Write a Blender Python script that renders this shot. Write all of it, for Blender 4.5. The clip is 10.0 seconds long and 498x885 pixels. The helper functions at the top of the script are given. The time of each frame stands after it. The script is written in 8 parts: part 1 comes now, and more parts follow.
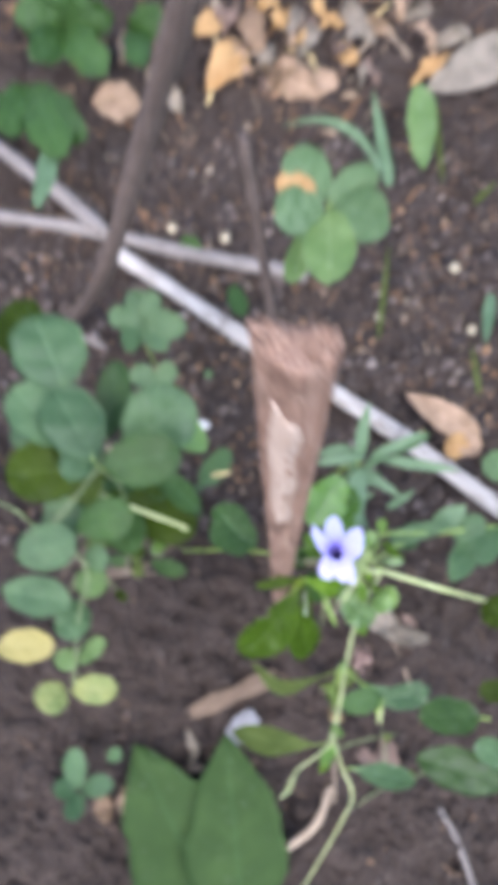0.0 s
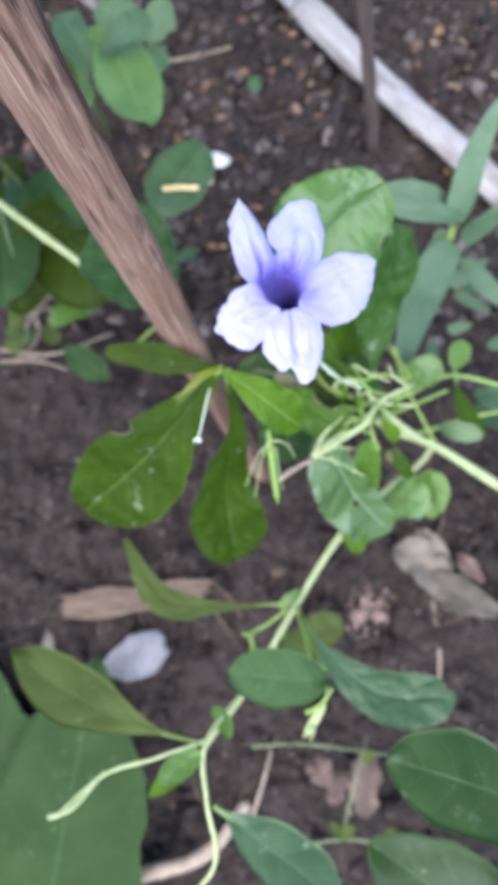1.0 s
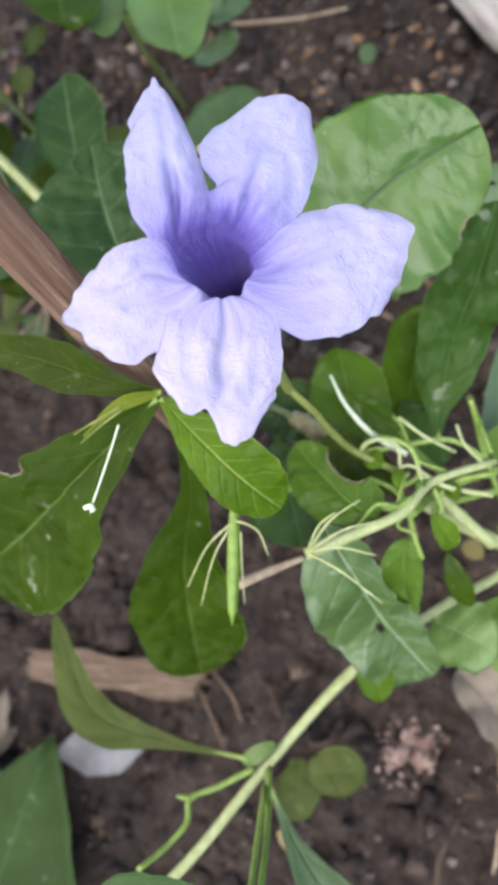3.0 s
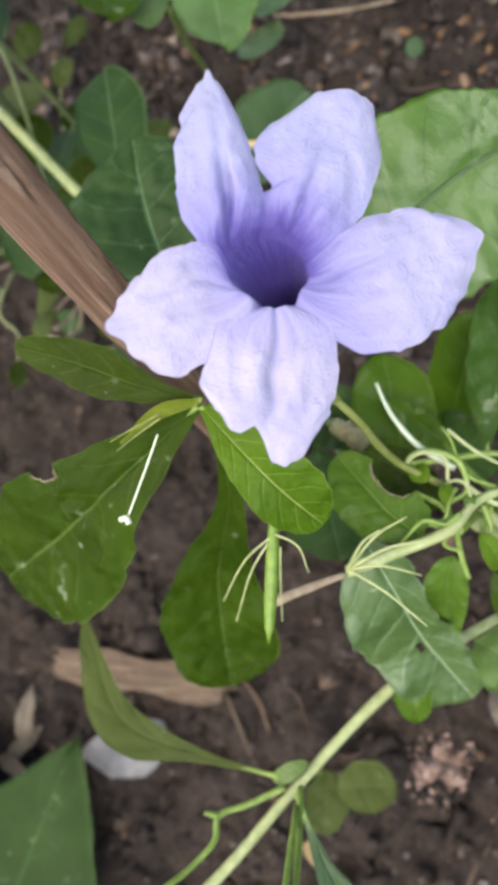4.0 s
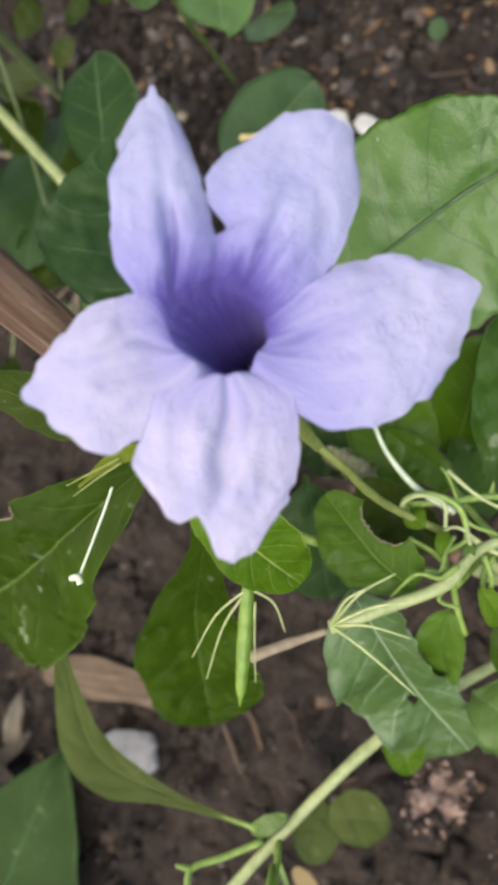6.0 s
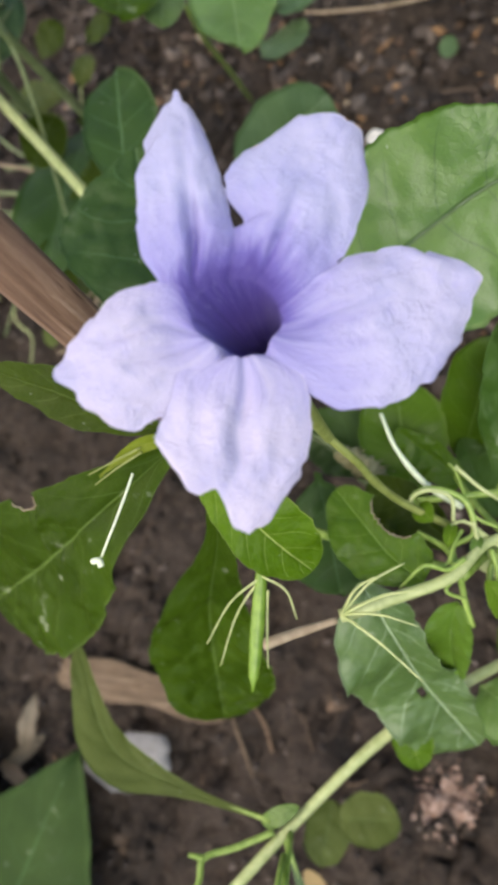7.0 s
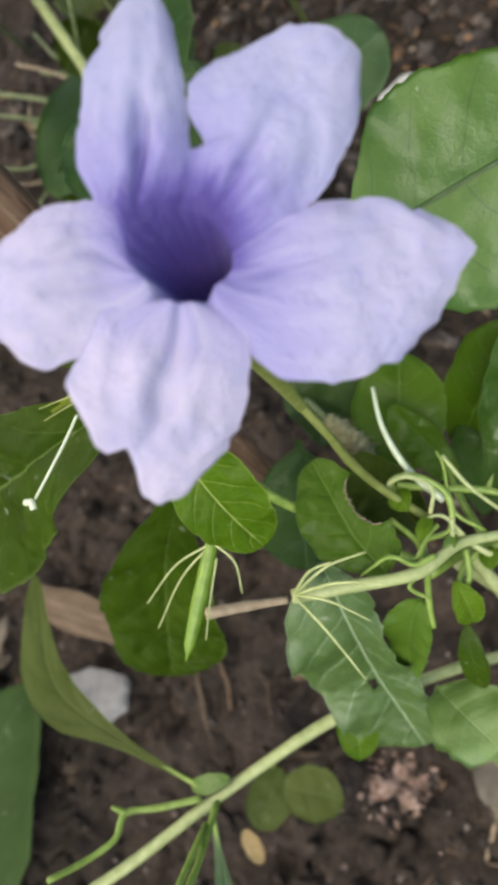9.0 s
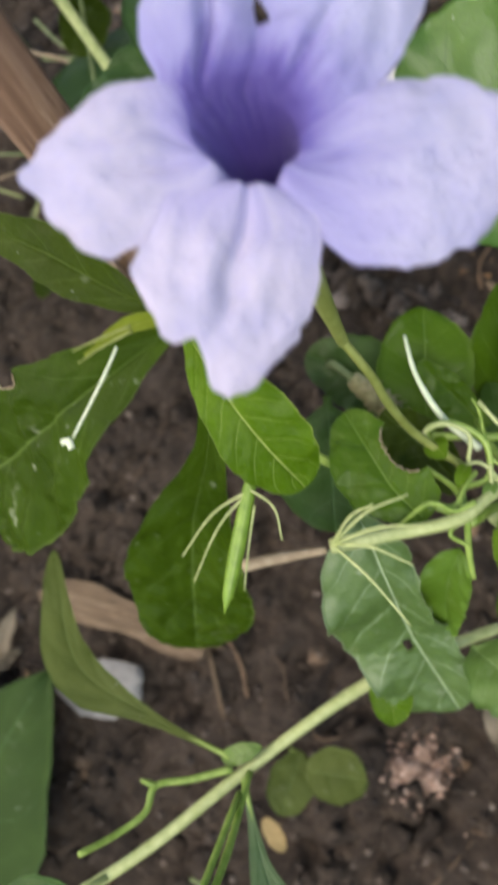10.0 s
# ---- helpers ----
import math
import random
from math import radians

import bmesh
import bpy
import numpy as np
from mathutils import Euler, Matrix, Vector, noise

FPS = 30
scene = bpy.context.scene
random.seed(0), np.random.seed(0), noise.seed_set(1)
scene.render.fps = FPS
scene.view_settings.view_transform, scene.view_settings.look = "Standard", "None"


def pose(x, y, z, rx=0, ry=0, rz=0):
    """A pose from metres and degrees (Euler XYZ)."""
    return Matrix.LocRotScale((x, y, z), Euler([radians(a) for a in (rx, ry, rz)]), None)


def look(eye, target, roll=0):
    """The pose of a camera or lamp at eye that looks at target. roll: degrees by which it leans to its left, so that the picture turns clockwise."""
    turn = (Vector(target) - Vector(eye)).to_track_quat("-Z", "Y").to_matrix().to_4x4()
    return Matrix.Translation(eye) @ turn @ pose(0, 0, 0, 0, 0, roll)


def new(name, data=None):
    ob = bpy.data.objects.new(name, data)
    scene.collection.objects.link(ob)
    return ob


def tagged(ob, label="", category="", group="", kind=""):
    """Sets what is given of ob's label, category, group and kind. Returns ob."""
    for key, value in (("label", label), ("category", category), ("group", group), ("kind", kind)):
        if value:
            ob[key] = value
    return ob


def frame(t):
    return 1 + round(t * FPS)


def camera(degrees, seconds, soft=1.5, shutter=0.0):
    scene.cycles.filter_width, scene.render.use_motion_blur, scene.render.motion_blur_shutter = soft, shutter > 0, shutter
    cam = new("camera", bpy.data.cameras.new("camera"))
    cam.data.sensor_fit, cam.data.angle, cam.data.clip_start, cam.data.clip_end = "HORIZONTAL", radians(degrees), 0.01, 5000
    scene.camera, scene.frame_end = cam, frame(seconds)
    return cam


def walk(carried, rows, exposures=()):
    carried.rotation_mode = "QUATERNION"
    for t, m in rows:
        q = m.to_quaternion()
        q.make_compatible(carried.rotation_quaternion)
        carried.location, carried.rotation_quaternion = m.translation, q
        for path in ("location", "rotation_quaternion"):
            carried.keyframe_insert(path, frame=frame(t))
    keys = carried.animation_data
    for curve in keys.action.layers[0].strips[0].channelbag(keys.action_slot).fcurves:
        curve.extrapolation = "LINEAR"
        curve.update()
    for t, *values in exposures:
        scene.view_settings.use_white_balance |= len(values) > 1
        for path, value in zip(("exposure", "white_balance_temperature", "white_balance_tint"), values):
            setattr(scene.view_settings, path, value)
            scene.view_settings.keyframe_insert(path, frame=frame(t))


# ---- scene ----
cam = camera(36.99, 10.0, soft=4.0, shutter=0.5)
cam.data.dof.use_dof, cam.data.dof.focus_distance, cam.data.dof.aperture_fstop = True, 0.152, 26.0
PATH = [
    (0, (0.02018, 0.03963, 0.99837), (0.02195, 0.10843, 0.70637), -3.09),
    (0.2, (0.07269, 0.03308, 0.87552), (0.06158, 0.09651, 0.58251), -11.12),
    (0.3, (0.09755, 0.03128, 0.82079), (0.07898, 0.10463, 0.53049), -15.29),
    (0.5, (0.12733, 0.03142, 0.72804), (0.09920, 0.09762, 0.43679), -19.63),
    (0.8, (0.13675, 0.01143, 0.59440), (0.09157, 0.05095, 0.30047), -38.18),
    (1, (0.14130, 0.00300, 0.55668), (0.08624, 0.04387, 0.26462), -41.89),
    (1.4, (0.15367, 0.01972, 0.50154), (0.08782, 0.06120, 0.21181), -44.26),
    (1.5, (0.15925, 0.02997, 0.49166), (0.09202, 0.07127, 0.20223), -45.11),
    (1.7, (0.16547, 0.03924, 0.48140), (0.09904, 0.08352, 0.19221), -43.02),
    (2, (0.15932, 0.04333, 0.46826), (0.08211, 0.08913, 0.18201), -43.71),
    (3.3, (0.15593, 0.05103, 0.42405), (0.04857, 0.08517, 0.14601), -50.75),
    (3.5, (0.15481, 0.05573, 0.42530), (0.04435, 0.08776, 0.14822), -51.57),
    (4, (0.14859, 0.05062, 0.42145), (0.03760, 0.08161, 0.14447), -52.06),
    (4.5, (0.14961, 0.05425, 0.41879), (0.03925, 0.08093, 0.14110), -53.48),
    (5, (0.15199, 0.05998, 0.41593), (0.04321, 0.08638, 0.13760), -52.96),
    (5.5, (0.15684, 0.07311, 0.41128), (0.04416, 0.10078, 0.13463), -53.84),
    (6, (0.14492, 0.07158, 0.40377), (0.03047, 0.09105, 0.12714), -56.12),
    (6.2, (0.14609, 0.06766, 0.40379), (0.02742, 0.09211, 0.12934), -54.21),
    (7.5, (0.14974, 0.06561, 0.41202), (0.02864, 0.08717, 0.13840), -54.73),
    (8, (0.13896, 0.07174, 0.40395), (0.02364, 0.08086, 0.12715), -56.23),
    (8.5, (0.15140, 0.08359, 0.39987), (0.03375, 0.08517, 0.12391), -54.80),
    (9, (0.15357, 0.07523, 0.39195), (0.03310, 0.07590, 0.11720), -56.09),
    (9.5, (0.14251, 0.07169, 0.39414), (0.01848, 0.07475, 0.12100), -54.11),
    (10, (0.15164, 0.05678, 0.38805), (0.03137, 0.06320, 0.11328), -54.70),
]
walk(cam, [(t, look(eye, target, roll)) for t, eye, target, roll in PATH], [(0.0, 1.62, 5850, 17), (1.0, 1.50, 5650, 16), (2.0, 1.32, 5900, 17), (3.5, 1.15, 6750, 12), (4.0, 1.14, 6900, 11), (5.0, 1.10, 6950, 11), (6.0, 0.96, 7080, 10), (7.5, 1.02, 7200, 9), (9.0, 0.85, 7250, 7), (10.0, 0.92, 7300, 7)])

# ---- light: open shade under an overcast sky ----
world = bpy.data.worlds.new("world")
scene.world = world
world.use_nodes = True
wn = world.node_tree.nodes
sky = wn.new("ShaderNodeTexSky")
sky.sky_type, sky.sun_disc = "NISHITA", False
sky.sun_elevation, sky.sun_rotation = radians(53), radians(235)
sky.air_density, sky.dust_density, sky.ozone_density = 1.0, 3.0, 1.0
wn["Background"].inputs["Strength"].default_value = 0.16
world.node_tree.links.new(sky.outputs[0], wn["Background"].inputs["Color"])
sun_data = bpy.data.lights.new("sun", "SUN")
sun_data.energy, sun_data.angle, sun_data.color = 1.5, radians(35), (1.0, 0.96, 0.9)
sun = new("sun", sun_data)
sun.matrix_world = look((1.03, -0.55, 1.5), (0.1, 0.1, 0.0))


# ---- node helpers ----
def nodes_of(name):
    m = bpy.data.materials.new(name)
    m.use_nodes = True
    nt = m.node_tree
    return m, nt, nt.nodes["Principled BSDF"]


def nd(nt, kind, operation="", data_type="", blend_type="", interpolation_type="", attribute_type="", attribute_name=""):
    n = nt.nodes.new(kind)
    if operation:
        n.operation = operation
    if data_type:
        n.data_type = data_type
    if blend_type:
        n.blend_type = blend_type
    if interpolation_type:
        n.interpolation_type = interpolation_type
    if attribute_type:
        n.attribute_type, n.attribute_name = attribute_type, attribute_name
    return n


def mth(nt, op, a, b=None, c=None):
    n = nd(nt, "ShaderNodeMath", operation=op)
    for i, v in enumerate((a, b, c)):
        if v is None:
            continue
        if isinstance(v, (int, float)):
            n.inputs[i].default_value = v
        else:
            nt.links.new(v, n.inputs[i])
    return n.outputs[0]


def mixc(nt, f, a, b, blend="MIX"):
    n = nd(nt, "ShaderNodeMix", data_type="RGBA", blend_type=blend)
    for i, v in ((0, f), (6, a), (7, b)):
        if isinstance(v, (int, float)):
            n.inputs[i].default_value = v
        elif isinstance(v, tuple):
            n.inputs[i].default_value = (*v, 1)
        else:
            nt.links.new(v, n.inputs[i])
    return n.outputs[2]


def noise_node(nt, scale, detail=4.0, rough=0.6, coord="Object", stretch=None, lean=(0.0, 0.0, 0.0)):
    tc = nd(nt, "ShaderNodeTexCoord")
    src = tc.outputs[coord]
    if stretch:
        mp = nd(nt, "ShaderNodeMapping")
        mp.vector_type = "TEXTURE"
        mp.inputs["Rotation"].default_value = lean
        mp.inputs["Scale"].default_value = tuple(1 / q for q in stretch)
        nt.links.new(src, mp.inputs[0])
        src = mp.outputs[0]
    n = nd(nt, "ShaderNodeTexNoise")
    n.inputs["Scale"].default_value, n.inputs["Detail"].default_value, n.inputs["Roughness"].default_value = scale, detail, rough
    nt.links.new(src, n.inputs["Vector"])
    return n.outputs["Fac"]


def ramp(nt, f, *stops):
    n = nd(nt, "ShaderNodeValToRGB")
    e = n.color_ramp.elements
    while len(e) < len(stops):
        e.new(0.5)
    for el, (p, col) in zip(e, stops):
        el.position, el.color = p, (*col, 1)
    nt.links.new(f, n.inputs[0])
    return n.outputs[0]


def step(nt, v, lo, hi, a=0.0, b=1.0):
    n = nd(nt, "ShaderNodeMapRange", interpolation_type="SMOOTHSTEP")
    nt.links.new(v, n.inputs[0])
    for i, x in zip((1, 2, 3, 4), (lo, hi, a, b)):
        n.inputs[i].default_value = x
    return n.outputs[0]


def bump(nt, h, bsdf, strength, dist):
    b = nd(nt, "ShaderNodeBump")
    b.inputs["Strength"].default_value, b.inputs["Distance"].default_value = strength, dist
    nt.links.new(h, b.inputs["Height"])
    nt.links.new(b.outputs[0], bsdf.inputs["Normal"])
    return b.outputs[0]


def leaf_material(name, dark, light, veincol, rough=0.42, trans=0.3, veins=5.5, spots=0.15, gloss=0.28, net_depth=0.08):
    """A leaf blade: u runs from base to tip, v across; pinnate veins, mottled green, light passes through."""
    m, nt, bs = nodes_of(name)
    uv = nd(nt, "ShaderNodeUVMap")
    sp = nd(nt, "ShaderNodeSeparateXYZ")
    nt.links.new(uv.outputs[0], sp.inputs[0])
    u, v = sp.outputs[0], sp.outputs[1]
    wob = noise_node(nt, 60.0, 2.0)
    av = mth(nt, "ABSOLUTE", mth(nt, "MULTIPLY_ADD", v, 2.0, -1.0))
    q = mth(nt, "MULTIPLY", mth(nt, "SUBTRACT", mth(nt, "MULTIPLY_ADD", wob, 0.07, u), mth(nt, "MULTIPLY", mth(nt, "POWER", av, 1.25), 0.2)), veins)
    d = mth(nt, "ABSOLUTE", mth(nt, "SUBTRACT", mth(nt, "FRACT", q), 0.5))
    side = mth(nt, "MULTIPLY", step(nt, d, 0.0, 0.035, 1.0, 0.0), step(nt, av, 0.6, 0.98, 1.0, 0.15))
    mid = step(nt, av, 0.005, 0.034, 1.0, 0.0)
    vein = mth(nt, "MAXIMUM", mid, mth(nt, "MULTIPLY", side, 0.55))
    net = nd(nt, "ShaderNodeTexVoronoi")
    net.feature = "DISTANCE_TO_EDGE"
    net.inputs["Scale"].default_value = 480.0
    jig = nd(nt, "ShaderNodeTexCoord")
    nt.links.new(jig.outputs["Object"], net.inputs["Vector"])
    mesh = step(nt, net.outputs["Distance"], 0.0, 0.16, 1.0, 0.0)
    info = nd(nt, "ShaderNodeObjectInfo")
    big = noise_node(nt, 35.0, 3.0)
    col = mixc(nt, step(nt, mth(nt, "MULTIPLY_ADD", info.outputs["Random"], 0.3, mth(nt, "SUBTRACT", big, 0.15)), 0.3, 0.7), dark, light)
    fine = noise_node(nt, 900.0, 3.0, 0.7)
    col = mixc(nt, 0.35, col, ramp(nt, fine, (0.3, (0.55, 0.55, 0.55)), (0.7, (1.0, 1.0, 1.0))), "MULTIPLY")
    att = nd(nt, "ShaderNodeAttribute", attribute_type="OBJECT", attribute_name="vein")
    vf = mth(nt, "MULTIPLY", vein, mth(nt, "MULTIPLY_ADD", att.outputs["Fac"], 0.9, 0.05))
    col = mixc(nt, mth(nt, "MULTIPLY", mesh, net_depth * 0.5), col, veincol)
    col = mixc(nt, vf, col, veincol)
    tiny = noise_node(nt, 520.0, 1.0, 0.5)
    col = mixc(nt, step(nt, tiny, 0.77, 0.82, 0.0, 0.3), col, (0.55, 0.6, 0.45))
    dots = noise_node(nt, 140.0, 2.0, 0.5)
    col = mixc(nt, step(nt, dots, 0.68, 0.76, 0.0, spots), col, (0.5, 0.55, 0.4))
    scuff = mth(nt, "MULTIPLY", step(nt, noise_node(nt, 75.0, 5.0, 0.7), 0.60, 0.70), step(nt, noise_node(nt, 420.0, 3.0, 0.6), 0.42, 0.60))
    col = mixc(nt, mth(nt, "MULTIPLY", scuff, spots * 0.9), col, (0.42, 0.46, 0.32))
    col = mixc(nt, step(nt, av, 0.965, 0.99, 0.0, 0.35), col, veincol)
    nt.links.new(col, bs.inputs["Base Color"])
    nt.links.new(mth(nt, "MULTIPLY_ADD", big, 0.35, mth(nt, "MULTIPLY_ADD", fine, 0.15, rough - 0.25)), bs.inputs["Roughness"])
    bs.inputs["Specular IOR Level"].default_value = gloss
    h = mth(nt, "ADD", mth(nt, "MULTIPLY", step(nt, d, 0.0, 0.3), 0.26), mth(nt, "MULTIPLY_ADD", fine, 0.35, mth(nt, "MULTIPLY_ADD", mesh, -net_depth, mth(nt, "MULTIPLY", mid, -0.6))))
    nrm = bump(nt, h, bs, 0.5, 0.00065)
    tr = nd(nt, "ShaderNodeBsdfTranslucent")
    nt.links.new(mixc(nt, 0.5, col, (0.30, 0.45, 0.03)), tr.inputs["Color"])
    nt.links.new(nrm, tr.inputs["Normal"])
    mx = nd(nt, "ShaderNodeMixShader")
    mx.inputs[0].default_value = trans
    nt.links.new(bs.outputs[0], mx.inputs[1])
    nt.links.new(tr.outputs[0], mx.inputs[2])
    nt.links.new(mx.outputs[0], nt.nodes["Material Output"].inputs[0])
    return m


def stem_material(name, a, b, rough=0.5, scale=300.0):
    m, nt, bs = nodes_of(name)
    f = noise_node(nt, scale, 4.0)
    nt.links.new(ramp(nt, f, (0.3, a), (0.7, b)), bs.inputs["Base Color"])
    bs.inputs["Roughness"].default_value = rough
    bs.inputs["Subsurface Weight"].default_value = 0.0
    bump(nt, noise_node(nt, 1500.0, 2.0), bs, 0.3, 0.0003)
    return m


def wood_material(name, dark, mid, light, grain=(40.0, 40.0, 4.0), rough=0.8, spots=0.0, lean=(0.0, 0.0, 0.0), cracks=0.0):
    """Weathered wood, its grain along the stick's own z."""
    m, nt, bs = nodes_of(name)
    g = noise_node(nt, 9.0, 6.0, 0.7, "Object", grain, lean)
    c = noise_node(nt, 14.0, 3.0)
    col = ramp(nt, g, (0.32, dark), (0.5, mid), (0.68, light))
    col = mixc(nt, step(nt, c, 0.35, 0.7, 0.0, 0.55), col, mid)
    if spots:
        col = mixc(nt, step(nt, noise_node(nt, 55.0, 5.0, 0.7, "Object", (1.0, 1.0, 0.35), lean), 0.54, 0.62, 0.0, spots), col, dark)
    relief = mth(nt, "ADD", g, mth(nt, "MULTIPLY", noise_node(nt, 500.0, 3.0), 0.2))
    if cracks:
        split = step(nt, noise_node(nt, 16.0, 4.0, 0.6, "Object", (14.0, 14.0, 0.9), lean), 0.60, 0.66)
        fleck = step(nt, noise_node(nt, 60.0, 3.0, 0.6, "Object", (6.0, 6.0, 1.0), lean), 0.60, 0.68)
        col = mixc(nt, mth(nt, "MULTIPLY", fleck, cracks * 0.7), col, light)
        col = mixc(nt, mth(nt, "MULTIPLY", split, cracks), col, tuple(q * 0.45 for q in dark))
        relief = mth(nt, "SUBTRACT", relief, mth(nt, "MULTIPLY", split, 0.8))
    nt.links.new(col, bs.inputs["Base Color"])
    bs.inputs["Roughness"].default_value = rough
    bump(nt, relief, bs, 0.7, 0.0012)
    return m


# ---- materials ----
leaf_deep = leaf_material("leaf_deep", (0.030, 0.064, 0.0025), (0.048, 0.094, 0.004), (0.15, 0.23, 0.06), 0.36, 0.2, 6.5, 0.2, 0.12)
leaf_mid = leaf_material("leaf_mid", (0.044, 0.098, 0.028), (0.075, 0.145, 0.046), (0.24, 0.36, 0.18), 0.46, 0.22, 6.0, 0.4, 0.55)
leaf_large = leaf_material("leaf_large", (0.024, 0.050, 0.002), (0.040, 0.080, 0.0035), (0.15, 0.23, 0.06), 0.44, 0.22, 6.5, 0.35, 0.07)
leaf_olive = leaf_material("leaf_olive", (0.022, 0.040, 0.002), (0.036, 0.062, 0.003), (0.18, 0.26, 0.07), 0.45, 0.25, 5.5, 0.15, 0.10)
leaf_young = leaf_material("leaf_young", (0.074, 0.160, 0.005), (0.118, 0.226, 0.011), (0.45, 0.56, 0.16), 0.38, 0.35, 8.0, 0.05, 0.12)
leaf_bright = leaf_material("leaf_bright", (0.085, 0.185, 0.010), (0.135, 0.255, 0.024), (0.26, 0.42, 0.13), 0.40, 0.32, 5.0, 0.15, 0.8)
leaf_gloss = leaf_material("leaf_gloss", (0.055, 0.125, 0.004), (0.082, 0.17, 0.008), (0.22, 0.34, 0.08), 0.36, 0.3, 6.0, 0.1, 0.24)
leaf_sheen = leaf_material("leaf_sheen", (0.080, 0.185, 0.020), (0.130, 0.262, 0.038), (0.030, 0.085, 0.008), 0.42, 0.32, 5.0, 0.12, 0.75, 0.09)
leaf_fresh = leaf_material("leaf_fresh", (0.11, 0.215, 0.04), (0.165, 0.30, 0.07), (0.35, 0.48, 0.2), 0.45, 0.35, 5.5, 0.15, 0.8)
leaf_light = leaf_material("leaf_light", (0.12, 0.21, 0.06), (0.18, 0.28, 0.10), (0.40, 0.50, 0.25), 0.45, 0.35)
# pale green, with part of a whitish sheen put into base and spots
leaf_pale = leaf_material("leaf_pale", (0.080, 0.155, 0.032), (0.125, 0.215, 0.055), (0.45, 0.58, 0.36), 0.46, 0.22, 6.0, 0.45, 0.9)
leaf_dull = leaf_material("leaf_dull", (0.056, 0.080, 0.015), (0.088, 0.118, 0.026), (0.15, 0.23, 0.08), 0.5, 0.25, 5.5, 0.15, 0.14)
leaf_shade = leaf_material("leaf_shade", (0.024, 0.062, 0.010), (0.040, 0.094, 0.017), (0.13, 0.235, 0.095), 0.5, 0.25, 4.5)
leaf_grey = leaf_material("leaf_grey", (0.046, 0.098, 0.038), (0.080, 0.148, 0.060), (0.20, 0.32, 0.16), 0.45, 0.25)
leaf_mist = leaf_material("leaf_mist", (0.080, 0.150, 0.062), (0.125, 0.205, 0.092), (0.22, 0.32, 0.18), 0.45, 0.3)
leaf_broad = leaf_material("leaf_broad", (0.032, 0.062, 0.016), (0.048, 0.086, 0.024), (0.07, 0.14, 0.05), 0.75, 0.12, 9.0, 0.15, 0.12)
leaf_calyx = leaf_material("leaf_calyx", (0.15, 0.20, 0.012), (0.22, 0.28, 0.025), (0.36, 0.42, 0.12), 0.42, 0.3, 4.0, 0.05, 0.2)
leaf_yellow = leaf_material("leaf_yellow", (0.33, 0.29, 0.09), (0.44, 0.38, 0.15), (0.5, 0.45, 0.2), 0.5, 0.3)
leaf_yellow2 = leaf_material("leaf_yellow2", (0.15, 0.21, 0.06), (0.26, 0.29, 0.09), (0.45, 0.45, 0.2), 0.5, 0.3)
dry_orange = leaf_material("dry_orange", (0.36, 0.20, 0.07), (0.50, 0.31, 0.13), (0.55, 0.38, 0.2), 0.6, 0.25)
dry_tan = leaf_material("dry_tan", (0.20, 0.13, 0.075), (0.42, 0.29, 0.19), (0.45, 0.33, 0.22), 0.65, 0.2)
dry_pale = leaf_material("dry_pale", (0.12, 0.10, 0.072), (0.26, 0.22, 0.165), (0.22, 0.19, 0.14), 0.6, 0.15)
straw_leaf = leaf_material("straw_leaf", (0.38, 0.28, 0.13), (0.5, 0.38, 0.2), (0.5, 0.4, 0.2), 0.6, 0.2)
blade = leaf_material("blade", (0.095, 0.165, 0.080), (0.15, 0.235, 0.125), (0.20, 0.30, 0.17), 0.45, 0.25, 0.0)
# a deep leaf green darkened to stand in for shade on two leaves
leaf_deep_shaded = leaf_material("leaf_deep_shaded", (0.022, 0.052, 0.007), (0.036, 0.076, 0.012), (0.12, 0.20, 0.07), 0.42, 0.2, 5.5, 0.2, 0.3)
leaf_crinkle = leaf_material("leaf_crinkle", (0.028, 0.072, 0.010), (0.046, 0.104, 0.016), (0.12, 0.22, 0.07), 0.42, 0.2, 7.5, 0.3, 0.14)
green_stem = stem_material("green_stem", (0.14, 0.24, 0.030), (0.29, 0.40, 0.095), 0.42)
pale_stem = stem_material("pale_stem", (0.29, 0.35, 0.13), (0.46, 0.51, 0.24), 0.42)
white_stem = stem_material("white_stem", (0.45, 0.54, 0.36), (0.62, 0.68, 0.52), 0.35)
straw = stem_material("straw", (0.55, 0.42, 0.16), (0.68, 0.56, 0.28), 0.55)
capsule_green = stem_material("capsule_green", (0.085, 0.17, 0.012), (0.17, 0.28, 0.032), 0.4)
dull_stem = stem_material("dull_stem", (0.10, 0.14, 0.05), (0.20, 0.25, 0.11), 0.55)
hairy_stem = stem_material("hairy_stem", (0.20, 0.185, 0.085), (0.38, 0.36, 0.19), 0.8, 700.0)
calyx_stem = stem_material("calyx_stem", (0.15, 0.18, 0.035), (0.24, 0.28, 0.08), 0.55)
dry_stem = stem_material("dry_stem", (0.22, 0.16, 0.10), (0.40, 0.32, 0.22), 0.7)
stake_wood = wood_material("stake_wood", (0.080, 0.044, 0.028), (0.205, 0.122, 0.082), (0.37, 0.27, 0.20), (50.0, 50.0, 2.6), 0.72, 0.6, (-0.0932, -0.0119, 0.0), 0.8)
sap_wood = wood_material("sap_wood", (0.082, 0.045, 0.029), (0.215, 0.127, 0.082), (0.37, 0.265, 0.192), (50.0, 50.0, 2.6), 0.75, 0.7, (-0.0932, -0.0119, 0.0), 0.8)
scar_wood = wood_material("scar_wood", (0.22, 0.155, 0.11), (0.38, 0.29, 0.22), (0.50, 0.42, 0.34), (60.0, 60.0, 3.0), 0.75, 0.1)
